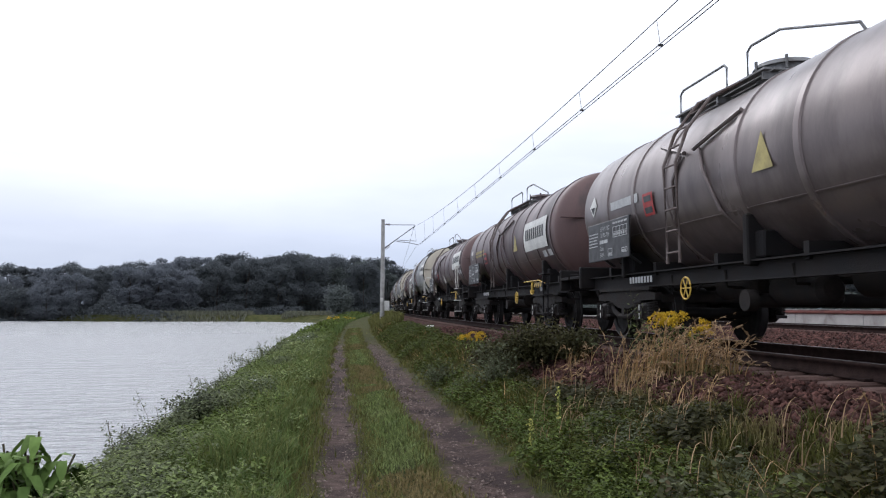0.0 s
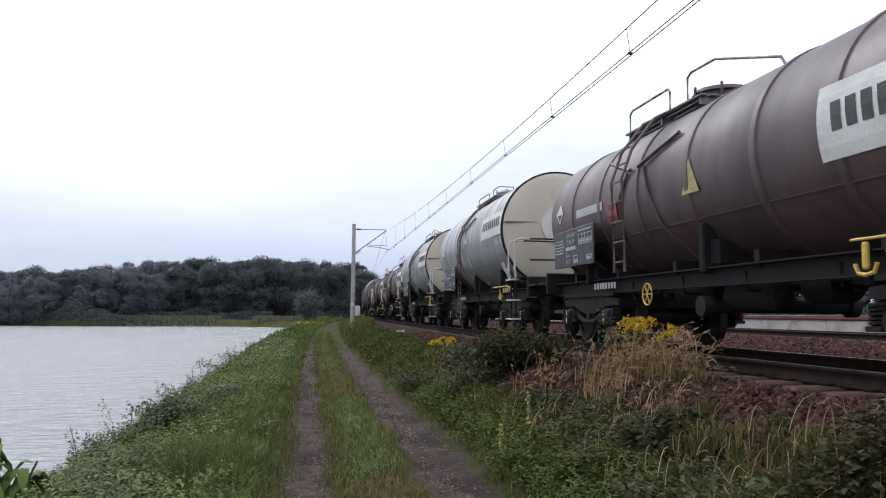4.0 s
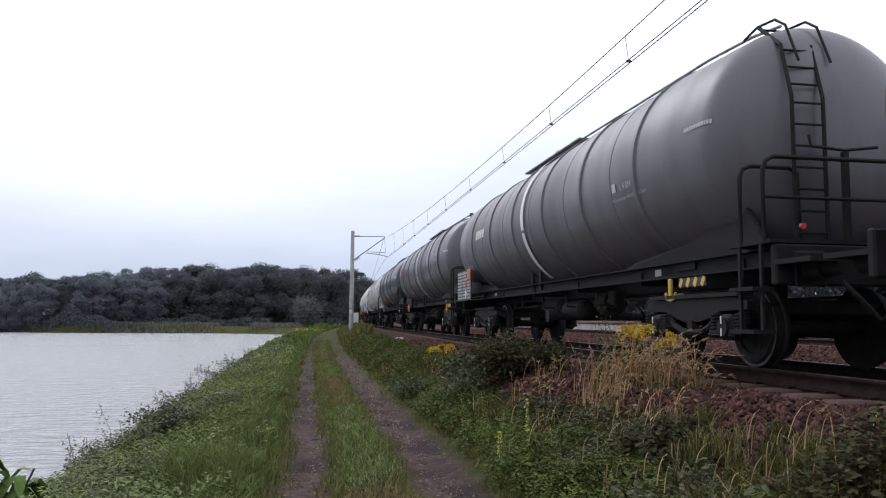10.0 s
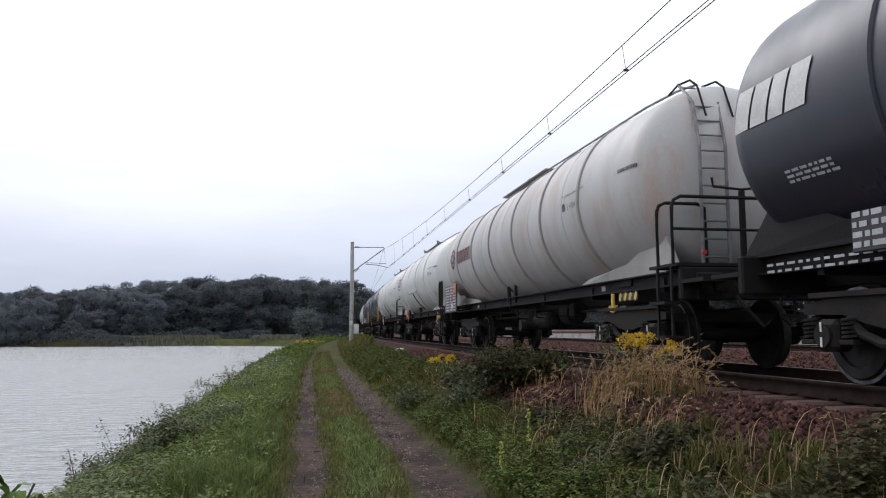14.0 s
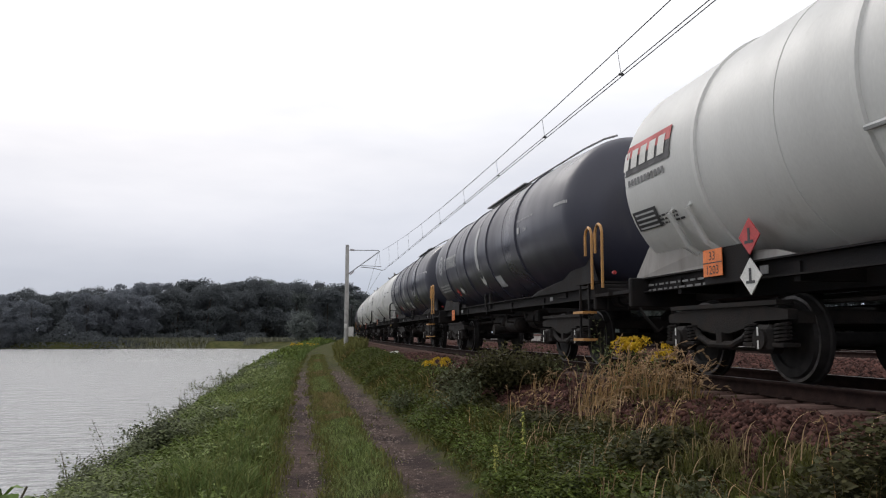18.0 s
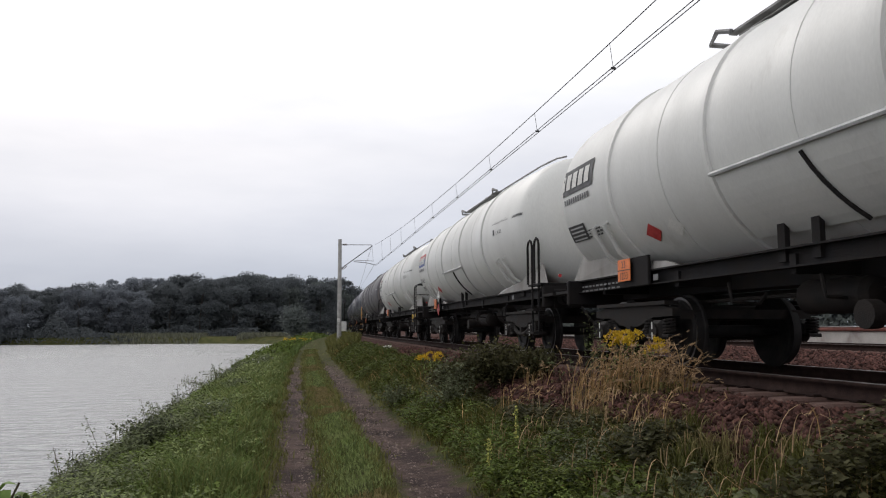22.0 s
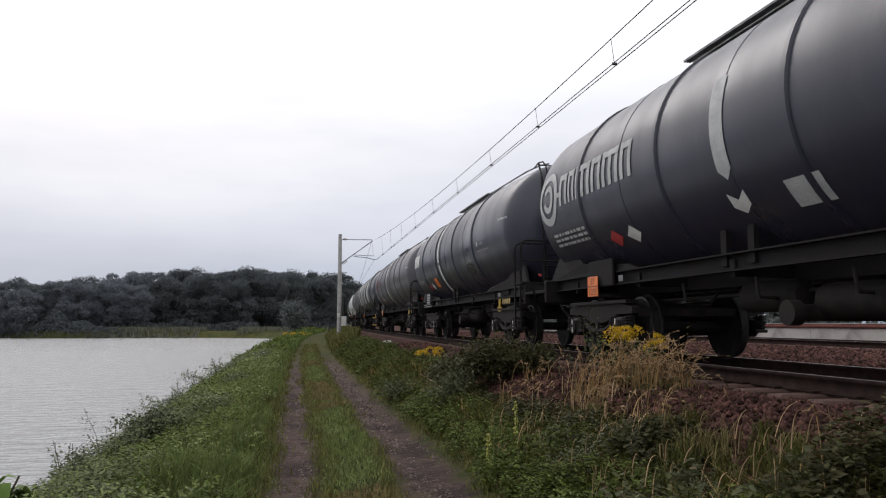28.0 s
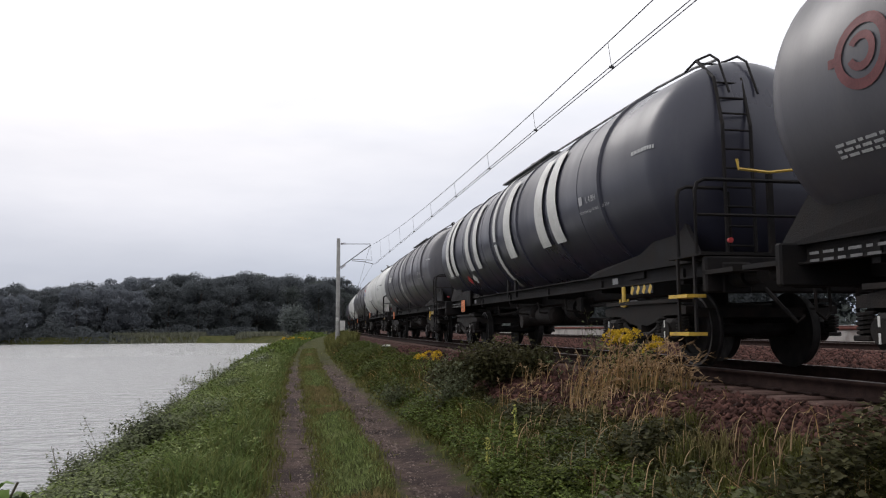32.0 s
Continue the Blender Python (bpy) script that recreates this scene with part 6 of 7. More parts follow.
def grow_bank():
    # thin ground cover between the path and the water
    p, u = spots(42000, -9.3, -6.30, 2.5, 60, 2.0)
    k = wave(p, 0.55, 1)
    hh = np.clip(0.15 + 0.16 * k, 0.05, 0.32) * rng.uniform(0.6, 1.15, len(p))
    wide = 0.007 + 0.0009 * p[:, 1]
    m = k > -0.08
    stuff("bank_grass", blades(p[m], hh[m], wide[m], 1.1), LUSH, "lush green grass along the lake bank", "grass")
    stuff("bank_grass", blades(p[~m], hh[~m], wide[~m], 1.2), FRESH, "olive-green grass along the lake bank", "grass")
    # a belt of long soft grass beside the wheel rut
    p, u = spots(26000, -7.5, -6.22, 3.0, 55, 1.9)
    k = wave(p, 0.8, 2) + 0.5 * wave(p, 2.2, 5)
    m = k > -0.12
    p, u, k = p[m], u[m], k[m]
    hh = np.clip(0.30 + 0.28 * k, 0.12, 0.62) * (0.45 + 0.55 * smooth_step(-u, 6.25, 6.7)) * rng.uniform(0.6, 1.15, len(p))
    m = rng.uniform(0, 1, len(p)) < 0.55
    stuff("long_grass", blades(p[m], hh[m], 0.006 + 0.0009 * p[m, 1], 0.9), LONGGRASS, "long yellow-green grass beside the wheel rut", "grass")
    stuff("long_grass", blades(p[~m], hh[~m], 0.006 + 0.0009 * p[~m, 1], 0.9), LUSH, "long green grass beside the wheel rut", "grass")
    # herbs in drifts, each kind with a height of its own
    p, u = spots(5200, -9.25, -6.5, 3.0, 44, 1.7)
    k, q = wave(p, 0.42, 9) + 0.35 * wave(p, 1.5, 19), wave(p, 0.5, 33) + 0.35 * wave(p, 1.7, 37)
    grass_side = smooth_step(u, -7.4, -6.6)
    size = 0.050 + 0.0019 * p[:, 1]
    m = (k > -0.08) & (rng.uniform(0, 1, len(p)) > grass_side * 0.8)
    stuff("bank_herbs", whorled(p[m], np.clip(0.26 + 0.38 * k[m], 0.12, 0.6) * rng.uniform(0.7, 1.2, m.sum()), 34, size[m]), HERB, "leafy light-green herbs on the lake bank", "herbs")
    m = (k <= -0.08) & (q > -0.12) & (rng.uniform(0, 1, len(p)) > grass_side * 0.6)
    stuff("bank_herbs", whorled(p[m], np.clip(0.24 + 0.3 * q[m], 0.1, 0.5) * rng.uniform(0.7, 1.2, m.sum()), 34, size[m], 0.5), FRESH, "olive-green nettles on the lake bank", "herbs")
    m = (k <= -0.08) & (q <= -0.12) & (u < -7.0)
    stuff("bank_brambles", whorled(p[m], np.clip(0.32 - 0.3 * q[m], 0.2, 0.62) * rng.uniform(0.7, 1.15, m.sum()), 44, size[m] * 0.9, 0.6, 0.65), SHORE, "grey-green brambles on the lake bank", "brambles")
    # a dark fringe along the water
    p, u = spots(380, -9.3, -8.7, 4.0, 46, 1.5)
    k = wave(p, 0.6, 71)
    m = k > -0.1
    stuff("shore_fringe", whorled(p[m], np.clip(0.40 + 0.5 * k[m], 0.2, 0.9), 44, 0.045 + 0.0017 * p[m, 1], 0.4, 0.42), DARKLEAF, "dark leafy growth along the waterline", "herbs")
    # dark leaves in the corner by the water
    p, u = spots(260, -8.7, -7.3, 5.6, 8.4, 1.0)
    stuff("bank_brambles", whorled(p, rng.uniform(0.22, 0.46, len(p)), 46, np.full(len(p), 0.058), 0.55, 0.6), SHORE, "bramble leaves near the water", "brambles")
    # far stretch to the end of the lake
    p, u = spots(15000, -9.4, -6.2, 45, 165, 1.3)
    hh = np.clip(0.45 + 0.3 * wave(p, 0.2, 2), 0.15, 0.9) * rng.uniform(0.6, 1.2, len(p))
    stuff("bank_grass", blades(p, hh, 0.02 + 0.0008 * p[:, 1], 0.6), LUSH, "distant green grass along the lake bank", "grass")
    p, u = spots(9000, -9.4, -6.4, 40, 160, 1.2)
    p = p + np.stack([np.zeros(len(p)), np.zeros(len(p)), rng.uniform(0.1, 0.7, len(p))], 1)
    stuff("bank_herbs", leaves(p, 0.10 + 0.001 * p[:, 1], 0.7), FRESH, "distant herbs on the lake bank", "herbs")
    # white blossoms, a few umbels close together
    p, u = spots(11, -8.2, -6.7, 8, 34, 1.1)
    p[:, 2] += 0.42
    n = len(p)
    stuff("white_blossom", leaves(np.repeat(p, 7, 0) + rng.normal(0, 1, (7 * n, 3)) * np.array([0.03, 0.03, 0.01]), 0.032, 0.3, 0.9), PETAL, "small white blossoms in the grass", "flowers")


def grow_path():
    p, u = spots(30000, -5.58, -4.88, 2.5, 60, 2.0)
    keep = rng.uniform(0, 1, len(p)) < 0.35 + 0.65 * smooth_step(0.5 - np.abs(u + 5.22), 0.05, 0.3)
    p = p[keep]
    hh = np.clip(0.06 + 0.06 * wave(p, 1.2, 5), 0.02, 0.14) * rng.uniform(0.6, 1.3, len(p))
    k = wave(p, 0.5, 6) * 1.2 - 0.55 * np.cos((p[:, 1] - 18.5) * math.tau / 13.5) > -0.22
    stuff("path_grass", blades(p[k], hh[k], 0.008 + 0.0007 * p[k, 1], 0.9), HERB, "short trodden grass between the wheel ruts", "grass")
    stuff("path_grass", blades(p[~k], hh[~k], 0.008 + 0.0007 * p[~k, 1], 0.9), DRYGRASS, "short dry grass between the wheel ruts", "grass")
    for a, b, n in ((-6.5, -6.10, 9000), (-4.05, -3.6, 9000), (-5.66, -5.42, 5000), (-5.02, -4.86, 4000)):
        p, u = spots(n, a, b, 2.5, 60, 2.0)
        hh = rng.uniform(0.02, 0.14, len(p))
        stuff("edge_grass", blades(p, hh, 0.008 + 0.0007 * p[:, 1], 0.9), OLIVE, "ragged grass along the wheel ruts", "grass")
    # tufts that creep into the ruts
    p, u = spots(7000, -6.15, -4.0, 3, 60, 1.6)
    k = wave(p, 1.6, 15)
    m = ((np.abs(u + 5.9) < 0.3) | (np.abs(u + 4.48) < 0.4)) & (k > 0.30)
    stuff("path_grass", blades(p[m], rng.uniform(0.02, 0.08, m.sum()), 0.008 + 0.0007 * p[m, 1], 1.0), OLIVE, "sparse tufts creeping into the wheel ruts", "grass")
    # pebbles in the ruts
    p, u = spots(7000, -0.24, 0.24, 3, 35, 1.8)
    s = np.where(rng.uniform(0, 1, len(p)) < 0.45, -5.87, -4.48)
    p[:, 0] += s
    p[:, 2] = land_z(p[:, 0], p[:, 1])
    stuff("path_gravel", stones(p, rng.uniform(0.006, 0.018, len(p)) * (1 + 0.03 * p[:, 1])), mat("path_pebble", (0.20, 0.155, 0.135), 0.95, 0, (0.11, 0.085, 0.075), 9, island=0.5, spec=0.08), "loose pebbles in the wheel ruts", "gravel")


def stones(p, r):
    n = len(p)
    base = np.array([(1, 0, 0), (-1, 0, 0), (0, 1, 0), (0, -1, 0), (0, 0, 1), (0, 0, -1)], float)
    v = base[None] * rng.uniform(0.6, 1.25, (n, 6, 1)) + rng.normal(0, 0.22, (n, 6, 3))
    a = rng.uniform(0, math.tau, n)
    c, s = np.cos(a), np.sin(a)
    v = np.stack([v[..., 0] * c[:, None] - v[..., 1] * s[:, None], v[..., 0] * s[:, None] + v[..., 1] * c[:, None], v[..., 2] * 0.8], -1)
    v = v * np.asarray(r)[:, None, None] + p[:, None, :]
    f = np.array([(0, 2, 4), (2, 1, 4), (1, 3, 4), (3, 0, 4), (2, 0, 5), (1, 2, 5), (3, 1, 5), (0, 3, 5)])
    f = (f[None] + (np.arange(n) * 6)[:, None, None]).reshape(-1, 3)
    return v.reshape(-1, 3), f


def lay_ballast():
    stone = mat("red_brown_ballast_stone", (0.088, 0.042, 0.034), 0.95, 0, (0.038, 0.019, 0.016), 7, bump=0.3, island=0.8, spec=0.1)
    p, u = spots(38000, -3.35, -1.20, 3.2, 30, 1.7)
    m = u > bank_edge(p[:, 1]) - 0.5
    p = p[m]
    p[:, 2] += rng.uniform(-0.015, 0.035, len(p))
    stuff("ballast", stones(p, rng.uniform(0.018, 0.046, len(p)) * (1 + 0.015 * p[:, 1])), stone, "loose red-brown ballast stones beside the rails", "ballast")
    p, u = spots(9000, -0.6, 0.6, 3, 22, 1.5)
    stuff("ballast", stones(p, rng.uniform(0.025, 0.055, len(p))), stone, "ballast stones between the rails", "ballast")
    p, u = spots(40000, 1.2, 10.3, 5, 60, 1.2)
    p[:, 2] += rng.uniform(-0.01, 0.03, len(p))
    stuff("ballast", stones(p, rng.uniform(0.03, 0.06, len(p)) * (1 + 0.02 * p[:, 1])), stone, "red-brown ballast stones of the second track", "ballast")


def bank_edge(y):
    """Where the growth on the railway bank gives way to ballast."""
    return np.interp(y, [2.5, 4.3, 4.75, 5.6, 6.6, 8.0, 9.6, 10.4, 14, 16, 60], [-1.75, -1.85, -2.95, -2.95, -2.55, -2.65, -2.75, -2.9, -2.85, -2.45, -2.3])


def grow_verge():
    # the railway bank: mixed growth from the path up to the ballast
    def feet(n, y0, y1, power, inner=-3.98):
        y = y0 + (y1 - y0) * rng.uniform(0, 1, n) ** power
        e = bank_edge(y) + rng.normal(0, 0.07, n)
        u = inner + (e - inner) * rng.uniform(0, 1, n) ** 0.9
        p = on_land(u, y)
        # low at the path and towards the stones
        low = (0.35 + 0.65 * smooth_step(u, -4.0, -3.5)) * (0.30 + 0.70 * smooth_step(e - u, 0.0, 0.55))
        return p, u, low
    p, u, low = feet(46000, 2.6, 60, 2.1)
    k = wave(p, 0.6, 11)
    hh = np.clip(0.24 + 0.28 * k, 0.08, 0.55) * low * rng.uniform(0.55, 1.2, len(p))
    wide = 0.007 + 0.0009 * p[:, 1]
    pick = rng.uniform(0, 1, len(p))
    m = (k > 0.02) & (pick < 0.8)
    stuff("verge_grass", blades(p[m], hh[m], wide[m], 1.0), VERGE, "green grass on the railway bank", "grass")
    m = (k <= 0.02) & (pick < 0.45)
    stuff("verge_grass", blades(p[m], hh[m] * 0.8, wide[m], 1.0), OLIVE, "olive grass on the railway bank", "grass")
    m = pick > 0.955
    stuff("dead_stems", blades(p[m], hh[m] * 1.25, wide[m] * 0.6, 1.4), STRAW, "dry straw stems on the railway bank", "grass")
    # herbs in drifts
    p, u, low = feet(3600, 3.2, 42, 1.8)
    k, q = wave(p, 0.55, 21) + 0.4 * wave(p, 1.9, 23), wave(p, 0.6, 27) + 0.4 * wave(p, 2.1, 29)
    size = 0.054 + 0.0016 * p[:, 1]
    path_side = (u < -3.15) | (p[:, 1] > 16)
    m = (k > -0.12) & path_side
    stuff("verge_herbs", whorled(p[m], np.clip(0.32 + 0.55 * k[m], 0.10, 0.66) * low[m], 34, size[m], 0.45, 0.42), HERBDARK, "fresh green herbs beside the path", "herbs")
    m = (k > 0.0) & ~path_side
    stuff("verge_herbs", whorled(p[m], np.clip(0.34 + 0.42 * k[m], 0.12, 0.65) * low[m], 40, size[m]), VERGELEAF, "leafy herbs on the railway bank", "herbs")
    m = (k <= 0.0) & (q > -0.1) & ~path_side
    stuff("verge_brambles", whorled(p[m], np.clip(0.34 + 0.4 * q[m], 0.15, 0.6) * low[m], 40, size[m] * 1.1, 0.6, 0.7), BRAMBLE, "dark bramble leaves on the railway bank", "brambles")
    m = (k <= 0.1) & (q <= -0.1) & (p[:, 1] < 16)
    stuff("verge_herbs", whorled(p[m], np.clip(0.2 - 0.3 * q[m], 0.12, 0.45) * low[m], 36, size[m] * 0.8), DUSTY, "dusty grey-green herbs on the railway bank", "herbs")
    # fresh clumps close to the path
    y = 5.5 + 9 * rng.uniform(0, 1, 240) ** 1.3
    p = on_land(-3.72 + rng.normal(0, 0.16, 240), y)
    stuff("verge_herbs", whorled(p, rng.uniform(0.14, 0.42, 240), 40, 0.050 + 0.0016 * y, 0.5, 0.42), FRESH, "bright green herb clumps beside the path", "herbs")
    # tufts of long arching grass below the dry clump
    for n, a, b, c, d, h0, h1, mm, lab in ((34, -3.15, -2.45, 5.0, 7.4, 0.20, 0.38, VERGE, "arching yellow-green grass tufts below the ballast"),
                                           (26, -3.7, -2.9, 4.2, 9.0, 0.26, 0.46, VERGE, "arching green grass tufts on the railway bank"),
                                           (16, -3.3, -2.5, 5.2, 8.6, 0.20, 0.38, DRYGRASS, "arching dry grass tufts on the railway bank"),
                                           (20, -2.7, -1.95, 3.6, 4.5, 0.10, 0.22, OLIVE, "short olive grass tufts at the ballast edge")):
        f, _ = spots(n, a, b, c, d, 1.0)
        i = np.repeat(np.arange(n), 46)
        q = f[i] + np.stack([rng.normal(0, 0.05, len(i)), rng.normal(0, 0.05, len(i)), np.zeros(len(i))], 1)
        vf, _ = arched(q, rng.uniform(h0, h1, n)[i] * rng.uniform(0.5, 1.1, len(i)), 0.05, 0.0048, 0.95)
        stuff("grass_tufts", vf, mm, lab, "grass")
    # dead twigs and pale stems that lie about
    f, _ = spots(170, -3.7, -2.6, 4.0, 9.5, 1.0)
    f[:, 2] += rng.uniform(0.1, 0.3, len(f))
    vf, _ = arched(f, rng.uniform(0.2, 0.45, len(f)), 0.3, 0.004, 1.0)
    stuff("dead_stems", vf, PLUME, "pale dead stems lying in the growth", "grass")
    # broad bramble leaves close by
    y = 3.3 + 2.3 * rng.uniform(0, 1, 2600)
    u = -3.8 + 1.1 * rng.uniform(0, 1, len(y))
    p = on_land(u, y)
    p[:, 2] += np.clip(0.32 + 0.30 * wave(p, 1.6, 61), 0.08, 0.55) * rng.uniform(0.5, 1.05, len(p))
    p = p[u < bank_edge(y) - 0.15]
    w = rng.uniform(0, 1, len(p))
    m = w < 0.62
    stuff("bramble_leaves", broad(p[m], rng.uniform(0.036, 0.064, m.sum())), BROADLEAF, "broad dull green bramble leaves by the ballast", "brambles")
    m = (w >= 0.62) & (w < 0.85)
    stuff("bramble_leaves", broad(p[m], rng.uniform(0.034, 0.058, m.sum())), DUSTY, "broad dusty bramble leaves by the ballast", "brambles")
    m = w >= 0.85
    stuff("bramble_leaves", broad(p[m], rng.uniform(0.034, 0.056, m.sum())), RUSSET, "russet bramble leaves by the ballast", "brambles")
    # low weeds on the near edge of the ballast
    y = 3.2 + 1.4 * rng.uniform(0, 1, 260)
    p = on_land(rng.uniform(-2.8, -1.8, 260), y)
    stuff("ballast_weeds", whorled(p, rng.uniform(0.07, 0.24, 260), 36, np.full(260, 0.04), 0.6), VERGELEAF, "low weeds at the ballast edge", "weeds")
    p, u = spots(9000, -3.9, -2.1, 50, 140, 1.2)
    stuff("verge_grass", blades(p, rng.uniform(0.2, 0.7, len(p)), 0.06 + 0.0005 * p[:, 1], 0.7), OLIVE, "distant grass on the railway bank", "grass")


def grow_behind():
    """The same growth goes on round and behind the eye."""
    for n, a, b, h0, h1, m, lab in ((15000, -9.3, -6.3, 0.12, 0.42, LUSH, "lush grass along the bank behind"), (5000, -5.55, -4.75, 0.03, 0.12, HERBDARK, "short grass between the ruts behind"),
                                    (9000, -3.95, -2.75, 0.10, 0.40, OLIVE, "rough grass on the railway bank behind")):
        p, u = spots(n, a, b, -12.0, 2.9, 1.0)
        keep = (np.abs(p[:, 0]) > 0.45) | (np.abs(p[:, 1]) > 0.45)
        p = p[keep]
        stuff("rear_grass", blades(p, rng.uniform(h0, h1, len(p)), np.full(len(p), 0.012), 0.9), m, lab, "grass")
    p, u = spots(14000, -9.3, -6.5, -12.0, 2.9, 1.0)
    p[:, 2] += rng.uniform(0.05, 0.4, len(p))
    stuff("rear_herbs", leaves(p, 0.06, 0.6), HERB, "leafy herbs on the bank behind", "herbs")
    p, u = spots(9000, -2.75, -1.3, -12.0, 3.3, 1.0)
    stuff("ballast", stones(p, rng.uniform(0.022, 0.05, len(p))), MATS["red_brown_ballast_stone"], "ballast stones beside the rails behind", "ballast")




def arched(base, h, wind=0.25, half=0.0045, most=0.60):
    """Grass stems that arch over and hang their tips: ribbons of six joints. Gives the mesh and the lines of the stems."""
    n = len(base)
    a = rng.uniform(0, math.tau, n)
    d = np.stack([np.cos(a) * 0.8 + wind * 2, np.sin(a) * 0.7, np.zeros(n)], 1) * rng.uniform(0.3, 1.0, n)[:, None]
    side = np.stack([-np.sin(a), np.cos(a), np.zeros(n)], 1) * half
    k = np.linspace(0, 1, 7)
    droop = rng.uniform(0.10, most, n)
    line = []
    for q in k:
        up = np.zeros((n, 3))
        up[:, 2] = h * (q - droop * q ** 4)
        line.append(base + up + d * (h * (0.26 * q + 0.55 * q ** 3))[:, None])
    v = np.stack([p + s * side * (1.15 - 0.8 * q) for p, q in zip(line, k) for s in (-1, 1)], 1).reshape(-1, 3)
    i = (np.arange(n) * 14)[:, None]
    f = np.concatenate([i + np.array([2 * j, 2 * j + 1, 2 * j + 3, 2 * j, 2 * j + 3, 2 * j + 2]) for j in range(6)], 1).reshape(-1, 3)
    return (v, f), line


def plumes(line, h, m=16, length=0.045):
    """Loose seed heads: slim husks that lie along the last third of each stem."""
    a, b, c = line[-3], line[-2], line[-1]
    n = len(a)
    i = np.repeat(np.arange(n), m)
    t = rng.uniform(0, 1, n * m)[:, None]
    low = t < 0.5
    p = np.where(low, a[i] + (b - a)[i] * t * 2, b[i] + (c - b)[i] * (t * 2 - 1))
    d = np.where(low, (b - a)[i], (c - b)[i])
    d = d / (np.linalg.norm(d, axis=1)[:, None] + 1e-9) + rng.normal(0, 0.28, (n * m, 3))
    s = length * rng.uniform(0.6, 1.3, n * m)[:, None]
    w = np.cross(d, rng.normal(size=(n * m, 3)))
    w /= np.linalg.norm(w, axis=1)[:, None] + 1e-9
    v = np.stack([p, p + d * s * 0.5 + w * s * 0.10, p + d * s, p + d * s * 0.5 - w * s * 0.10], 1).reshape(-1, 3)
    k = (np.arange(n * m) * 4)[:, None]
    return v, np.concatenate([k + [0, 1, 2], k + [0, 2, 3]], 1).reshape(-1, 3)


grow_bank()
grow_path()
lay_ballast()
grow_verge()
grow_behind()


def straw_clump(x, y, n, spread, h, label, wind=0.25):
    g = new("dry_grass")
    tagged(g, label, "dry grass", "dry grass clumps by the track")
    c = foot(x, y)
    q = np.array(c)[None] + np.stack([rng.normal(0, spread, n), rng.normal(0, spread * 0.8, n), np.zeros(n) - 0.03], 1)
    hh = rng.uniform(0.45 if n > 10 else 0.8, 1.0, n) * h
    vf, line = arched(q, hh, wind, 0.0056, 0.62)
    tagged(part("stalks", soup("stalks", *vf, STRAW), STRAW, g), kind="stuff")
    tagged(part("seed_heads", soup("seed_heads", *plumes(line, hh, 15 if n > 10 else 70, 0.045 if y > 6 else 0.024), PLUME), PLUME, g), kind="stuff")
    if n > 10:
        vf, _ = arched(q[: n // 2] + rng.normal(0, spread * 0.5, (n // 2, 3)) * np.array([1, 1, 0]), hh[: n // 2] * 0.55, wind * 0.5, 0.005, 1.0)
        tagged(part("leaf_blades", soup("leaf_blades", *vf, DRYGRASS), DRYGRASS, g), kind="stuff")


for x, y, n, s, h in ((2.70, 9.2, 66, 0.10, 0.95), (2.98, 8.8, 66, 0.10, 0.92), (2.42, 9.3, 40, 0.10, 0.84), (2.22, 8.9, 24, 0.12, 0.68), (3.2, 8.5, 34, 0.12, 0.64),
                      (1.9, 10.6, 30, 0.25, 0.5), (2.15, 7.9, 18, 0.25, 0.40), (2.7, 7.6, 18, 0.25, 0.40), (3.38, 8.9, 4, 0.03, 1.0), (2.62, 4.6, 2, 0.015, 0.95), (2.3, 11.6, 20, 0.2, 0.5)):
    straw_clump(x, y, n, s, h, "arching dry straw-coloured grass at the ballast edge", 0.25 if n > 10 else 0.12)


def goldenrod(x, y, stems, h, spread):
    g = new("goldenrod")
    tagged(g, "yellow flowering goldenrod beside the track", "goldenrod", "goldenrod plants")
    c = foot(x, y)
    bm = B()
    heads = []
    for k in range(stems):
        a = c + Vector((rng.normal(0, spread), rng.normal(0, spread * 0.6), -0.02))
        t = a + Vector((rng.normal(0, 0.08), rng.normal(0, 0.06), h * rng.uniform(0.85, 1.06)))
        pipe(bm, [a, (a + t) / 2 + Vector((0.02, 0, 0)), t], 0.006, 4)
        heads.append(t)
    tagged(part("stems", bm, STEM, g), kind="stuff")
    lp = np.array([c + Vector((rng.normal(0, spread * 1.1), rng.normal(0, spread * 0.8), rng.uniform(0.05, 0.85) * h)) for k in range(stems * 26)])
    tagged(part("leaves", soup("leaves", *leaves(lp, 0.075, 0.8, 0.28), HERB), HERB, g), kind="stuff")
    fp = []
    for t in heads:
        for j in range(6):
            b = rng.uniform(0, math.tau)
            for i in range(22):
                k = i / 22
                fp.append(t + Vector((math.cos(b) * 0.14 * k, math.sin(b) * 0.14 * k, 0.05 + 0.05 * k - 0.14 * k * k - 0.03 * j / 6)) + Vector(rng.normal(0, 0.010, 3)))
    tagged(part("flower_heads", soup("flower_heads", *leaves(np.array(fp), 0.026, 1.0, 0.8), GOLD), GOLD, g, "bright yellow plumes"), kind="stuff")


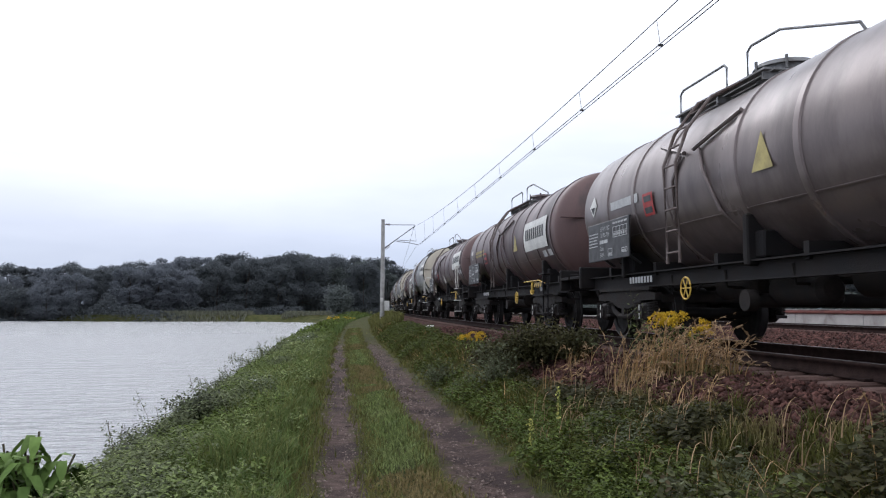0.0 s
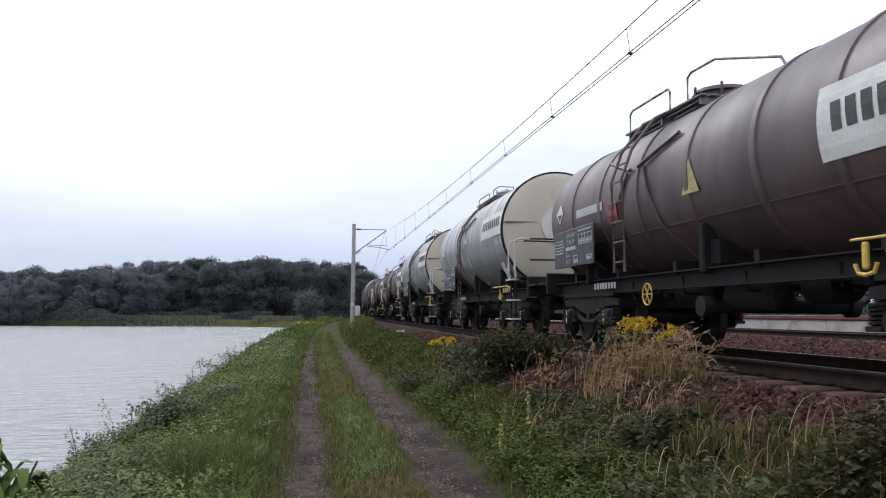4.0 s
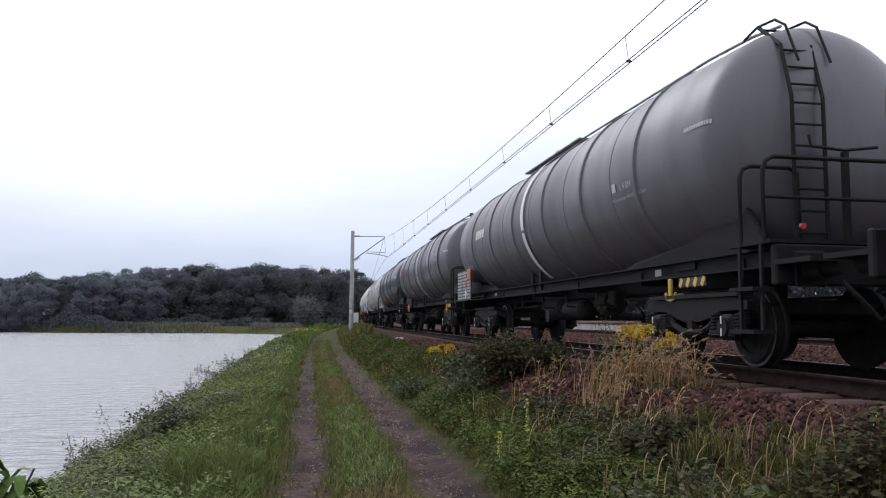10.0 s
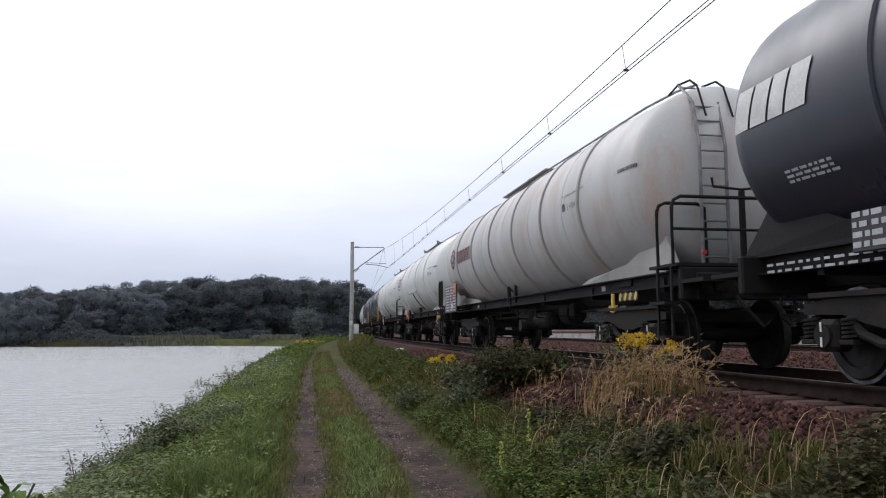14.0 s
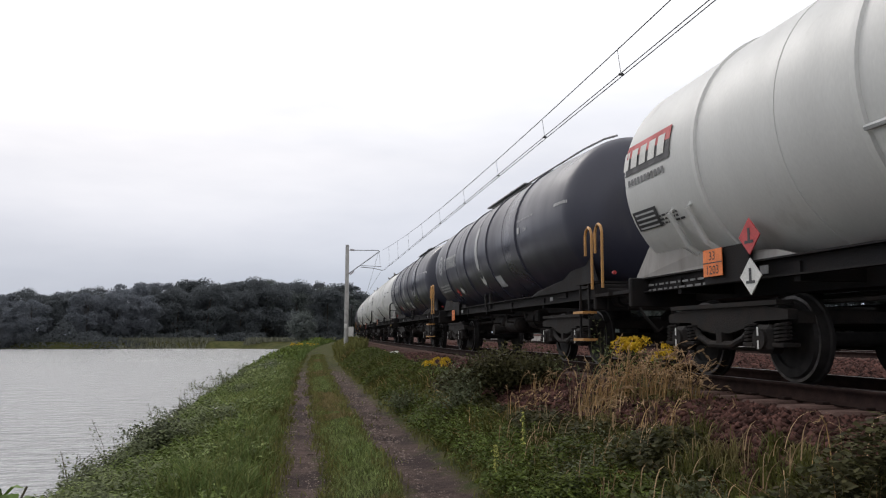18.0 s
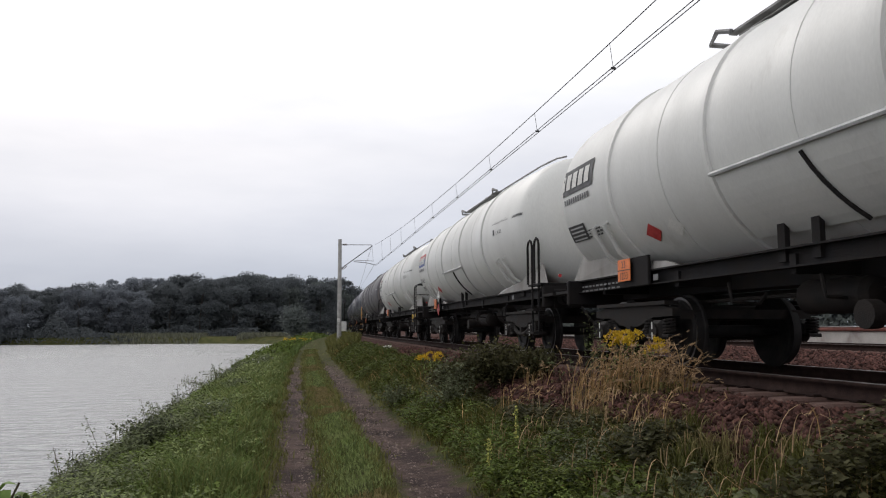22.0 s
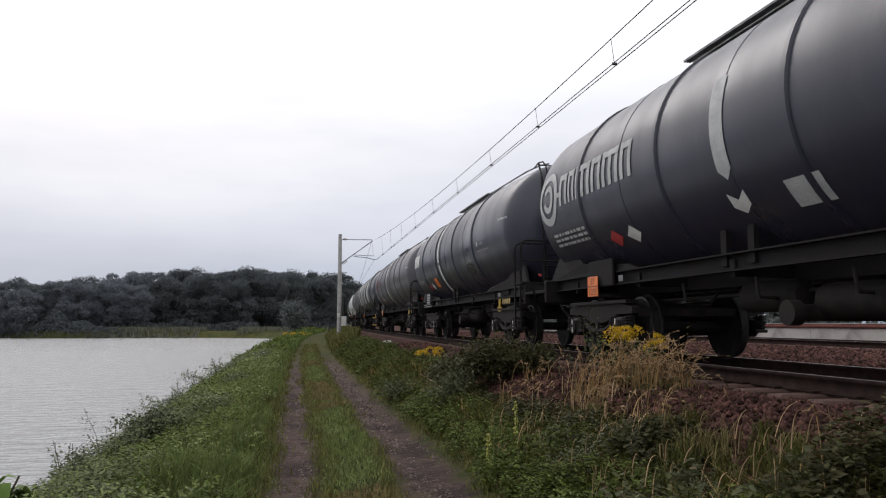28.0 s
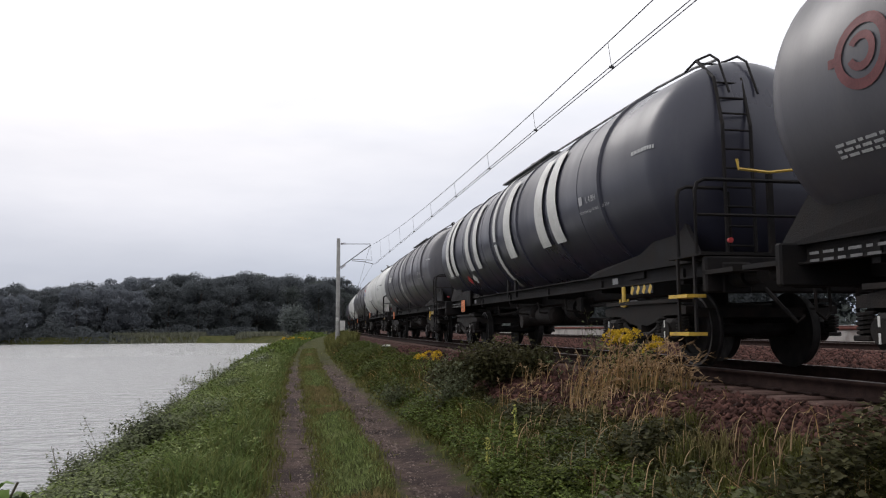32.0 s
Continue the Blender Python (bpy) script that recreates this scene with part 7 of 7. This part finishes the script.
# low weeds round the dry grass
n = 1800
q = np.stack([rng.normal(2.75, 0.45, n), rng.normal(8.9, 0.55, n), np.zeros(n)], 1)
q[:, 2] = land_z(q[:, 0], q[:, 1]) + np.clip(0.10 + 0.28 * wave(q, 1.4, 51), 0.0, 0.4) * rng.uniform(0.2, 1, n)
stuff("ballast_weeds", leaves(q, rng.uniform(0.02, 0.05, n), 0.7, 0.5), VERGELEAF, "low green weeds round the dry grass", "weeds")
goldenrod(2.98, 9.75, 12, 0.66, 0.15)
goldenrod(3.22, 9.5, 4, 0.56, 0.07)
goldenrod(1.02, 17.0, 8, 0.60, 0.15)
for k in range(2):
    goldenrod(-8.2 + 0.8 * k + rng.uniform(-0.3, 0.3), 66 + rng.uniform(-4, 6), 10, 0.8, 0.5)


def bush(name, x, y, w, h, n, material, label, leaf=0.06, stems=14):
    g = new(name)
    tagged(g, label, "bush", "bushes")
    c = foot(x, y)
    bm = B()
    blobs = []
    for k in range(stems):
        a = k * math.tau / stems + rng.uniform(-0.3, 0.3)
        rr = rng.uniform(0.2, 0.95)
        t = c + Vector((math.cos(a) * w / 2 * rr, math.sin(a) * w / 2 * rr * 0.8, h * rng.uniform(0.55, 1.0) * (1 - 0.45 * rr * rr)))
        pipe(bm, [c + Vector((0, 0, -0.05)), (c + t) / 2 + Vector((0, 0, h * 0.12)), t], 0.003 + 0.003 * h, 5)
        blobs += [(t, 0.30 * h), ((c + t) / 2 + Vector((0, 0, h * 0.1)), 0.28 * h)]
    tagged(part("stems", bm, STEM, g), kind="stuff")
    q = np.array([blobs[i][0] for i in rng.integers(0, len(blobs), n)]) + rng.normal(0, 1, (n, 3)) * np.array([w * 0.10, w * 0.09, h * 0.12])
    q[:, 2] = np.maximum(q[:, 2], c.z + 0.03)
    tagged(part("leaves", soup("leaves", *leaves(q, leaf, 0.6, 0.62), material), material, g), kind="stuff")
    return g


bush("bramble_bush", 1.75, 12.8, 1.6, 0.72, 4800, BRAMBLE, "dark green bramble bush on the railway bank", 0.065)
bush("bramble_bush", 1.30, 14.2, 1.0, 0.60, 2000, BRAMBLE, "dark green bramble bush on the railway bank", 0.065)
bush("bramble_bush", 2.25, 12.0, 0.9, 0.52, 1500, BRAMBLE, "dark green bramble bush on the railway bank", 0.06)
bush("pale_weed", 1.05, 12.5, 0.9, 0.80, 900, DUSTY, "pale dusty-leaved weed beside the bramble bush", 0.06)
bush("bramble_bush", -3.30, 11.5, 1.05, 0.46, 2200, DARKLEAF, "dark bramble bush on the lake bank", 0.05)
bush("pale_weed", 0.15, 15.5, 0.8, 0.55, 600, DUSTY, "pale dusty-leaved weed on the railway bank", 0.06)
bush("shore_bush", -13.0, 112, 4.4, 4.6, 3800, CANOPY2, "rounded grey-green bush at the end of the lake", 0.34, 20)
for k in range(5):
    y = 14 + k * 6.0 + rng.uniform(-1, 1)
    bush("shore_weed", centre(y) - 8.5 + rng.uniform(-0.25, 0.25), y, 1.1 + 0.03 * y, 0.62 + rng.uniform(-0.15, 0.2), 900, SHORE, "grey-green leafy weeds at the water's edge", 0.026 + 0.0009 * y)


def tall_weed(x, y, h, n=4, label="thin dark weed stalks standing over the water", group="tall weeds on the lake bank"):
    g = new("tall_weed")
    tagged(g, label, "weed", group)
    c = foot(x, y)
    bm = B()
    q = []
    for k in range(n):
        a = c + Vector((rng.normal(0, 0.12), rng.normal(0, 0.12), 0))
        t = a + Vector((rng.normal(0, 0.17), rng.normal(0, 0.12), h * rng.uniform(0.5, 1.05)))
        pipe(bm, [a, (a + t) / 2 + Vector((rng.normal(0, 0.03), 0, 0)), t], 0.002 + 0.00011 * y, 4)
        q += [a + (t - a) * rng.uniform(0.35, 1.0) + Vector((rng.normal(0, 0.05), rng.normal(0, 0.04), 0)) for j in range(26)]
    tagged(part("stalks", bm, STEM, g), kind="stuff")
    part("leaves", soup("leaves", *leaves(np.array([tuple(v) for v in q]), 0.042 + 0.0010 * y, 0.8, 0.32), SHORE), SHORE, g)


for y, u, h in ((10.4, -8.7, 1.15), (11.0, -8.75, 1.0), (13.2, -8.8, 1.2), (18.0, -8.9, 1.1), (19.0, -8.8, 1.3), (25.0, -9.0, 1.3), (33.0, -9.0, 1.4)):
    tall_weed(centre(y) + u, y, h * 0.8, 5)
for x, y, h in ((2.72, 10.1, 1.0), (2.95, 10.3, 1.12), (2.5, 10.4, 0.85), (1.15, 12.4, 0.8)):
    tall_weed(x, y, h, 3, "dark leafy weed stalks standing beside the goldenrod", "tall weeds by the track")


def mullein(x, y, h):
    g = new("mullein")
    tagged(g, "slim mullein spike with pale yellow flowers", "mullein", "mulleins")
    c = foot(x, y)
    part("stem", pipe(B(), [c, c + Vector((0.02, 0, h * 0.5)), c + Vector((0, 0, h))], 0.010, 5), HERB, g)
    q = np.array([(c.x + rng.normal(0, 0.011), c.y + rng.normal(0, 0.011), c.z + h * rng.uniform(0.55, 1.03)) for k in range(90)])
    part("flower_spike", soup("flower_spike", *leaves(q, 0.022, 1.0, 0.9), LEMON), LEMON, g, "pale yellow flower spike")
    q = np.array([(c.x + rng.normal(0, 0.09), c.y + rng.normal(0, 0.09), c.z + rng.uniform(0.04, 0.5) * h) for k in range(50)])
    part("leaves", soup("leaves", *leaves(q, 0.09, 0.5, 0.4), HERBDARK), HERBDARK, g)


mullein(1.33, 8.1, 0.70)
mullein(0.99, 7.7, 0.52)


def sapling(x, y, h):
    g = new("elder_sapling")
    tagged(g, "young shrub with long drooping light-green leaves", "sapling")
    c = foot(x, y)
    bm = B()
    vs, fs, k0 = [], [], 0
    light = leafmat("light_green_sapling_leaf", (0.13, 0.20, 0.045), (0.10, 0.16, 0.045), 0.2)
    for s in range(9):
        t = c + Vector((rng.normal(0, 0.13), rng.normal(0, 0.12), h * rng.uniform(0.65, 1.0)))
        pipe(bm, [c, (c + t) / 2 + Vector((0.02, 0, 0.05)), t], 0.009, 5)
        for j in range(12):
            a = rng.uniform(0, math.tau)
            o = c + (t - c) * rng.uniform(0.55, 1.0)
            d = Vector((math.cos(a), math.sin(a), 0))
            w = Vector((-math.sin(a), math.cos(a), 0)) * 0.042
            l = rng.uniform(0.16, 0.25)
            pts = [o, o + d * l * 0.45 + Vector((0, 0, 0.02)), o + d * l * 0.8 - Vector((0, 0, 0.06)), o + d * l - Vector((0, 0, 0.14))]
            vs += [pts[0], pts[1] - w, pts[1] + w, pts[2] - w * 0.8, pts[2] + w * 0.8, pts[3]]
            fs += [(k0, k0 + 1, k0 + 2), (k0 + 1, k0 + 3, k0 + 4), (k0 + 1, k0 + 4, k0 + 2), (k0 + 3, k0 + 5, k0 + 4)]
            k0 += 6
    tagged(part("stems", bm, STEM, g), kind="stuff")
    part("leaves", soup("leaves", np.array([tuple(v) for v in vs]), np.array(fs), light), light, g)


sapling(-3.02, 6.0, 0.98)
sapling(-3.22, 6.2, 0.95)

litter = new("litter")
tagged(litter, "crumpled white litter lying on the ballast edge", "litter")
bm = B()
bmesh.ops.create_icosphere(bm, subdivisions=2, radius=0.11, matrix=Matrix.Translation(along(31, -2.35, 0.90)) @ Matrix.Diagonal((1.5, 0.8, 0.4, 1)))
for v in bm.verts:
    v.co += Vector(noise.noise_vector(v.co * 12)) * 0.06
part("crumpled_sheet", bm, PETAL, litter)


# ---- trees ----
def tree_meshes(seed, h, w, leafy):
    """Trunk with limbs, and a crown of many leaf sprays in uneven clumps."""
    r = random.Random(seed)
    bm = B()
    pts = [(0, 0, -0.5), (r.uniform(-.2, .2), r.uniform(-.2, .2), h * 0.3), (r.uniform(-.4, .4), r.uniform(-.4, .4), h * 0.75)]
    rod(bm, pts[0], pts[1], 0.028 * h * 0.6, 8, 0.02 * h * 0.6)
    rod(bm, pts[1], pts[2], 0.02 * h * 0.6, 8, 0.05)
    clumps = []
    for k in range(58):
        a, z = r.uniform(0, math.tau), r.uniform(0.10, 0.93)
        rad = w / 2 * min(1.0, 0.6 + z * 1.2) * math.sqrt(max(0.02, 1 - max(0, (z - 0.42) / 0.56) ** 2)) * r.uniform(0.55, 1.0)
        c = Vector((math.cos(a) * rad, math.sin(a) * rad, h * z))
        clumps.append((c, r.uniform(0.10, 0.20) * w))
        if k < 9:
            rod(bm, (0, 0, h * max(0.2, z - 0.25)), c, 0.09, 5, 0.02)
    trunk = mesh_of("trunk", bm, BARK)
    g = np.random.default_rng(seed)
    q = np.concatenate([np.array(c) + (lambda d: d / np.linalg.norm(d, axis=1)[:, None] * (g.uniform(0.25, 1.25, len(d)) ** 0.6)[:, None])(np.abs(g.normal(size=(300, 3))) * np.where(g.uniform(size=(300, 3)) < np.array([0.5, 0.5, 0.28]), -1, 1)) * np.array([s, s, s * 0.75]) for c, s in clumps])
    crown = soup("crown", *leaves(q, 0.31, 0.8, 0.8), leafy)
    return trunk, crown


# the last two kinds carry the leaf colour with haze painted in
KINDS = [tree_meshes(s, 12.0, w, m) for s, w, m in ((1, 10.5, CANOPY), (2, 9.5, CANOPY), (3, 11.5, CANOPY), (4, 9.0, CANOPY2), (5, 10.0, CANOPY), (6, 8.5, CANOPY2), (7, 10.0, HAZECANOPY), (8, 9.0, HAZECANOPY))]
trng = random.Random(11)


def tree(x, y, h, kind, label):
    t = new("tree")
    tagged(t, label, "tree", "woodland trees")
    trunk, crown = KINDS[kind]
    k = h / 12.0
    at = Matrix.Translation(foot(x, y)) @ Matrix.Rotation(trng.uniform(0, math.tau), 4, "Z") @ Matrix.Diagonal((k * trng.uniform(0.9, 1.1), k * trng.uniform(0.9, 1.1), k, 1))
    part("trunk", trunk, BARK, t, at=at)
    part("crown", crown, CANOPY, t, at=at)


SKYLINE = [(-0.62, 9.2), (-0.49, 9.7), (-0.42, 10.4), (-0.36, 11.0), (-0.29, 12.4), (-0.22, 13.6), (-0.17, 14.6), (-0.135, 14.8), (-0.10, 14.2), (-0.06, 13.6), (-0.03, 12.8), (0.02, 11.5), (0.10, 12.0)]


def woods():
    for row, (d, back) in enumerate(((164, 0.84), (171, 0.96), (179, 1.05))):
        a = -0.66 + row * 0.012
        while a < 0.10:
            h = np.interp(a, [p[0] for p in SKYLINE], [p[1] for p in SKYLINE])
            dd = d + trng.uniform(-3, 3) + (14 if a > -0.16 else -6 if a < -0.30 else 0)
            x, y = math.sin(a) * dd, math.cos(a) * dd
            if not (-4.5 < x - centre(y) < 9):
                # the left woods take mostly the haze-coloured crowns
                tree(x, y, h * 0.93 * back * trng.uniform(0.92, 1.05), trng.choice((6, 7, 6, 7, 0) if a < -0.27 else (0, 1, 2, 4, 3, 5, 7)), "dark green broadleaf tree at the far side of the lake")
            a += 0.034 * trng.uniform(0.75, 1.2)
    # low growth under the trees
    n = 16000
    a = rng.uniform(-0.68, 0.02, n)
    d = rng.uniform(154, 166, n) + np.where(a > -0.16, 14, 0)
    x, y = np.sin(a) * d, np.cos(a) * d
    k = np.array([noise.noise((q * 30, 0.0, 5)) for q in a])
    p = np.stack([x, y, land_z(x, y) + rng.uniform(0, 1, n) * (1.6 + 1.0 * k)], 1)
    p = p[(x - centre(y)) < -5]
    # its leaf colour has the haze over the water mixed in
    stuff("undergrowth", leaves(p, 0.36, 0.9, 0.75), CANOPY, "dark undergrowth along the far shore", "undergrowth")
    n = 16000
    a = rng.uniform(-0.72, -0.30, n)
    x0 = np.sin(a) * 150
    y = 150 + 0.10 * x0 + 6 * np.sin(x0 * 0.045) + 3 * np.sin(x0 * 0.13) + rng.uniform(-0.6, 8, n)
    x = np.tan(a) * y
    k = np.array([noise.noise((q * 40, 3.0, 5)) for q in a])
    p = np.stack([x, y, land_z(x, y) + rng.uniform(0, 1, n) * np.clip(2.4 + 2.8 * k, 0.5, 5) * smooth_step(-a, 0.295, 0.40)], 1)
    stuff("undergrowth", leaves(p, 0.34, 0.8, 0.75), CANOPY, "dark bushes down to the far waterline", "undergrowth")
    n = 14000
    a = rng.uniform(-0.66, -0.10, n)
    x0 = np.sin(a) * 150
    far = 150 + 0.10 * x0 + 6 * np.sin(x0 * 0.045) + 3 * np.sin(x0 * 0.13)
    y = far + rng.uniform(-1.5, 9, n)
    x = np.tan(a) * y
    k = np.array([noise.noise((q * 0.08, 2.0, 0.0)) for q in x])
    p = np.stack([x, y, np.maximum(land_z(x, y), LAKE - 0.1)], 1)
    keep = (k > -0.2) & (a > -0.33) & (x - centre(y) < -8)
    stuff("reeds", blades(p[keep], rng.uniform(0.3, 0.95, keep.sum()), np.full(keep.sum(), 0.16), 0.4), REED, "tan and green reeds along the far shore", "reeds")
    # trees beyond the platform
    y = 6.0
    while y < 190:
        x = centre(y) + 24 + trng.uniform(-3, 5) + 0.06 * y
        tree(x, y, 10.5 * trng.uniform(0.8, 1.15), trng.choice((0, 1, 2, 3, 4, 5)), "broadleaf tree beyond the platform")
        y += 5.0 * trng.uniform(0.8, 1.2)
    p, u = spots(12000, 19, 25, 2, 120, 1.0)
    p[:, 2] += rng.uniform(0, 1, len(p)) * (1.6 + 1.2 * wave(p, 0.25, 81))
    stuff("hedge", leaves(p, 0.34, 0.8, 0.7), CANOPY2, "dull green hedge behind the platform", "hedge")


woods()


def wagon_pose(y):
    return Matrix.Translation((centre(y), y, RAIL)) @ Matrix.Rotation(-math.atan(bearing(y)), 4, "Z")


def rolled(y, t):
    return Matrix.Translation((0, y, 0.46)) @ Matrix.Rotation(travelled(t) / 0.457, 4, "X")


def motions():
    where = {}
    for wagon, s in TRAIN:
        walk(wagon, [(t, wagon_pose(s - travelled(t))) for t in range(0, 33)])
        where[wagon.name] = s
    # the wheels turn all the while that they are within sight
    for wagon, wheelset, y in WHEELSETS:
        s = where[wagon.name] + y
        steps = [k / 30 for k in range(961) if -4 < s - travelled(k / 30) < 75]
        if steps:
            rows = [(t, rolled(y, t)) for t in steps]
            if steps[0] > 0.1:
                rows = [(0, rows[0][1])] + rows
            if steps[-1] < 31.9:
                rows = rows + [(32, rows[-1][1])]
            walk(wheelset, rows)


motions()
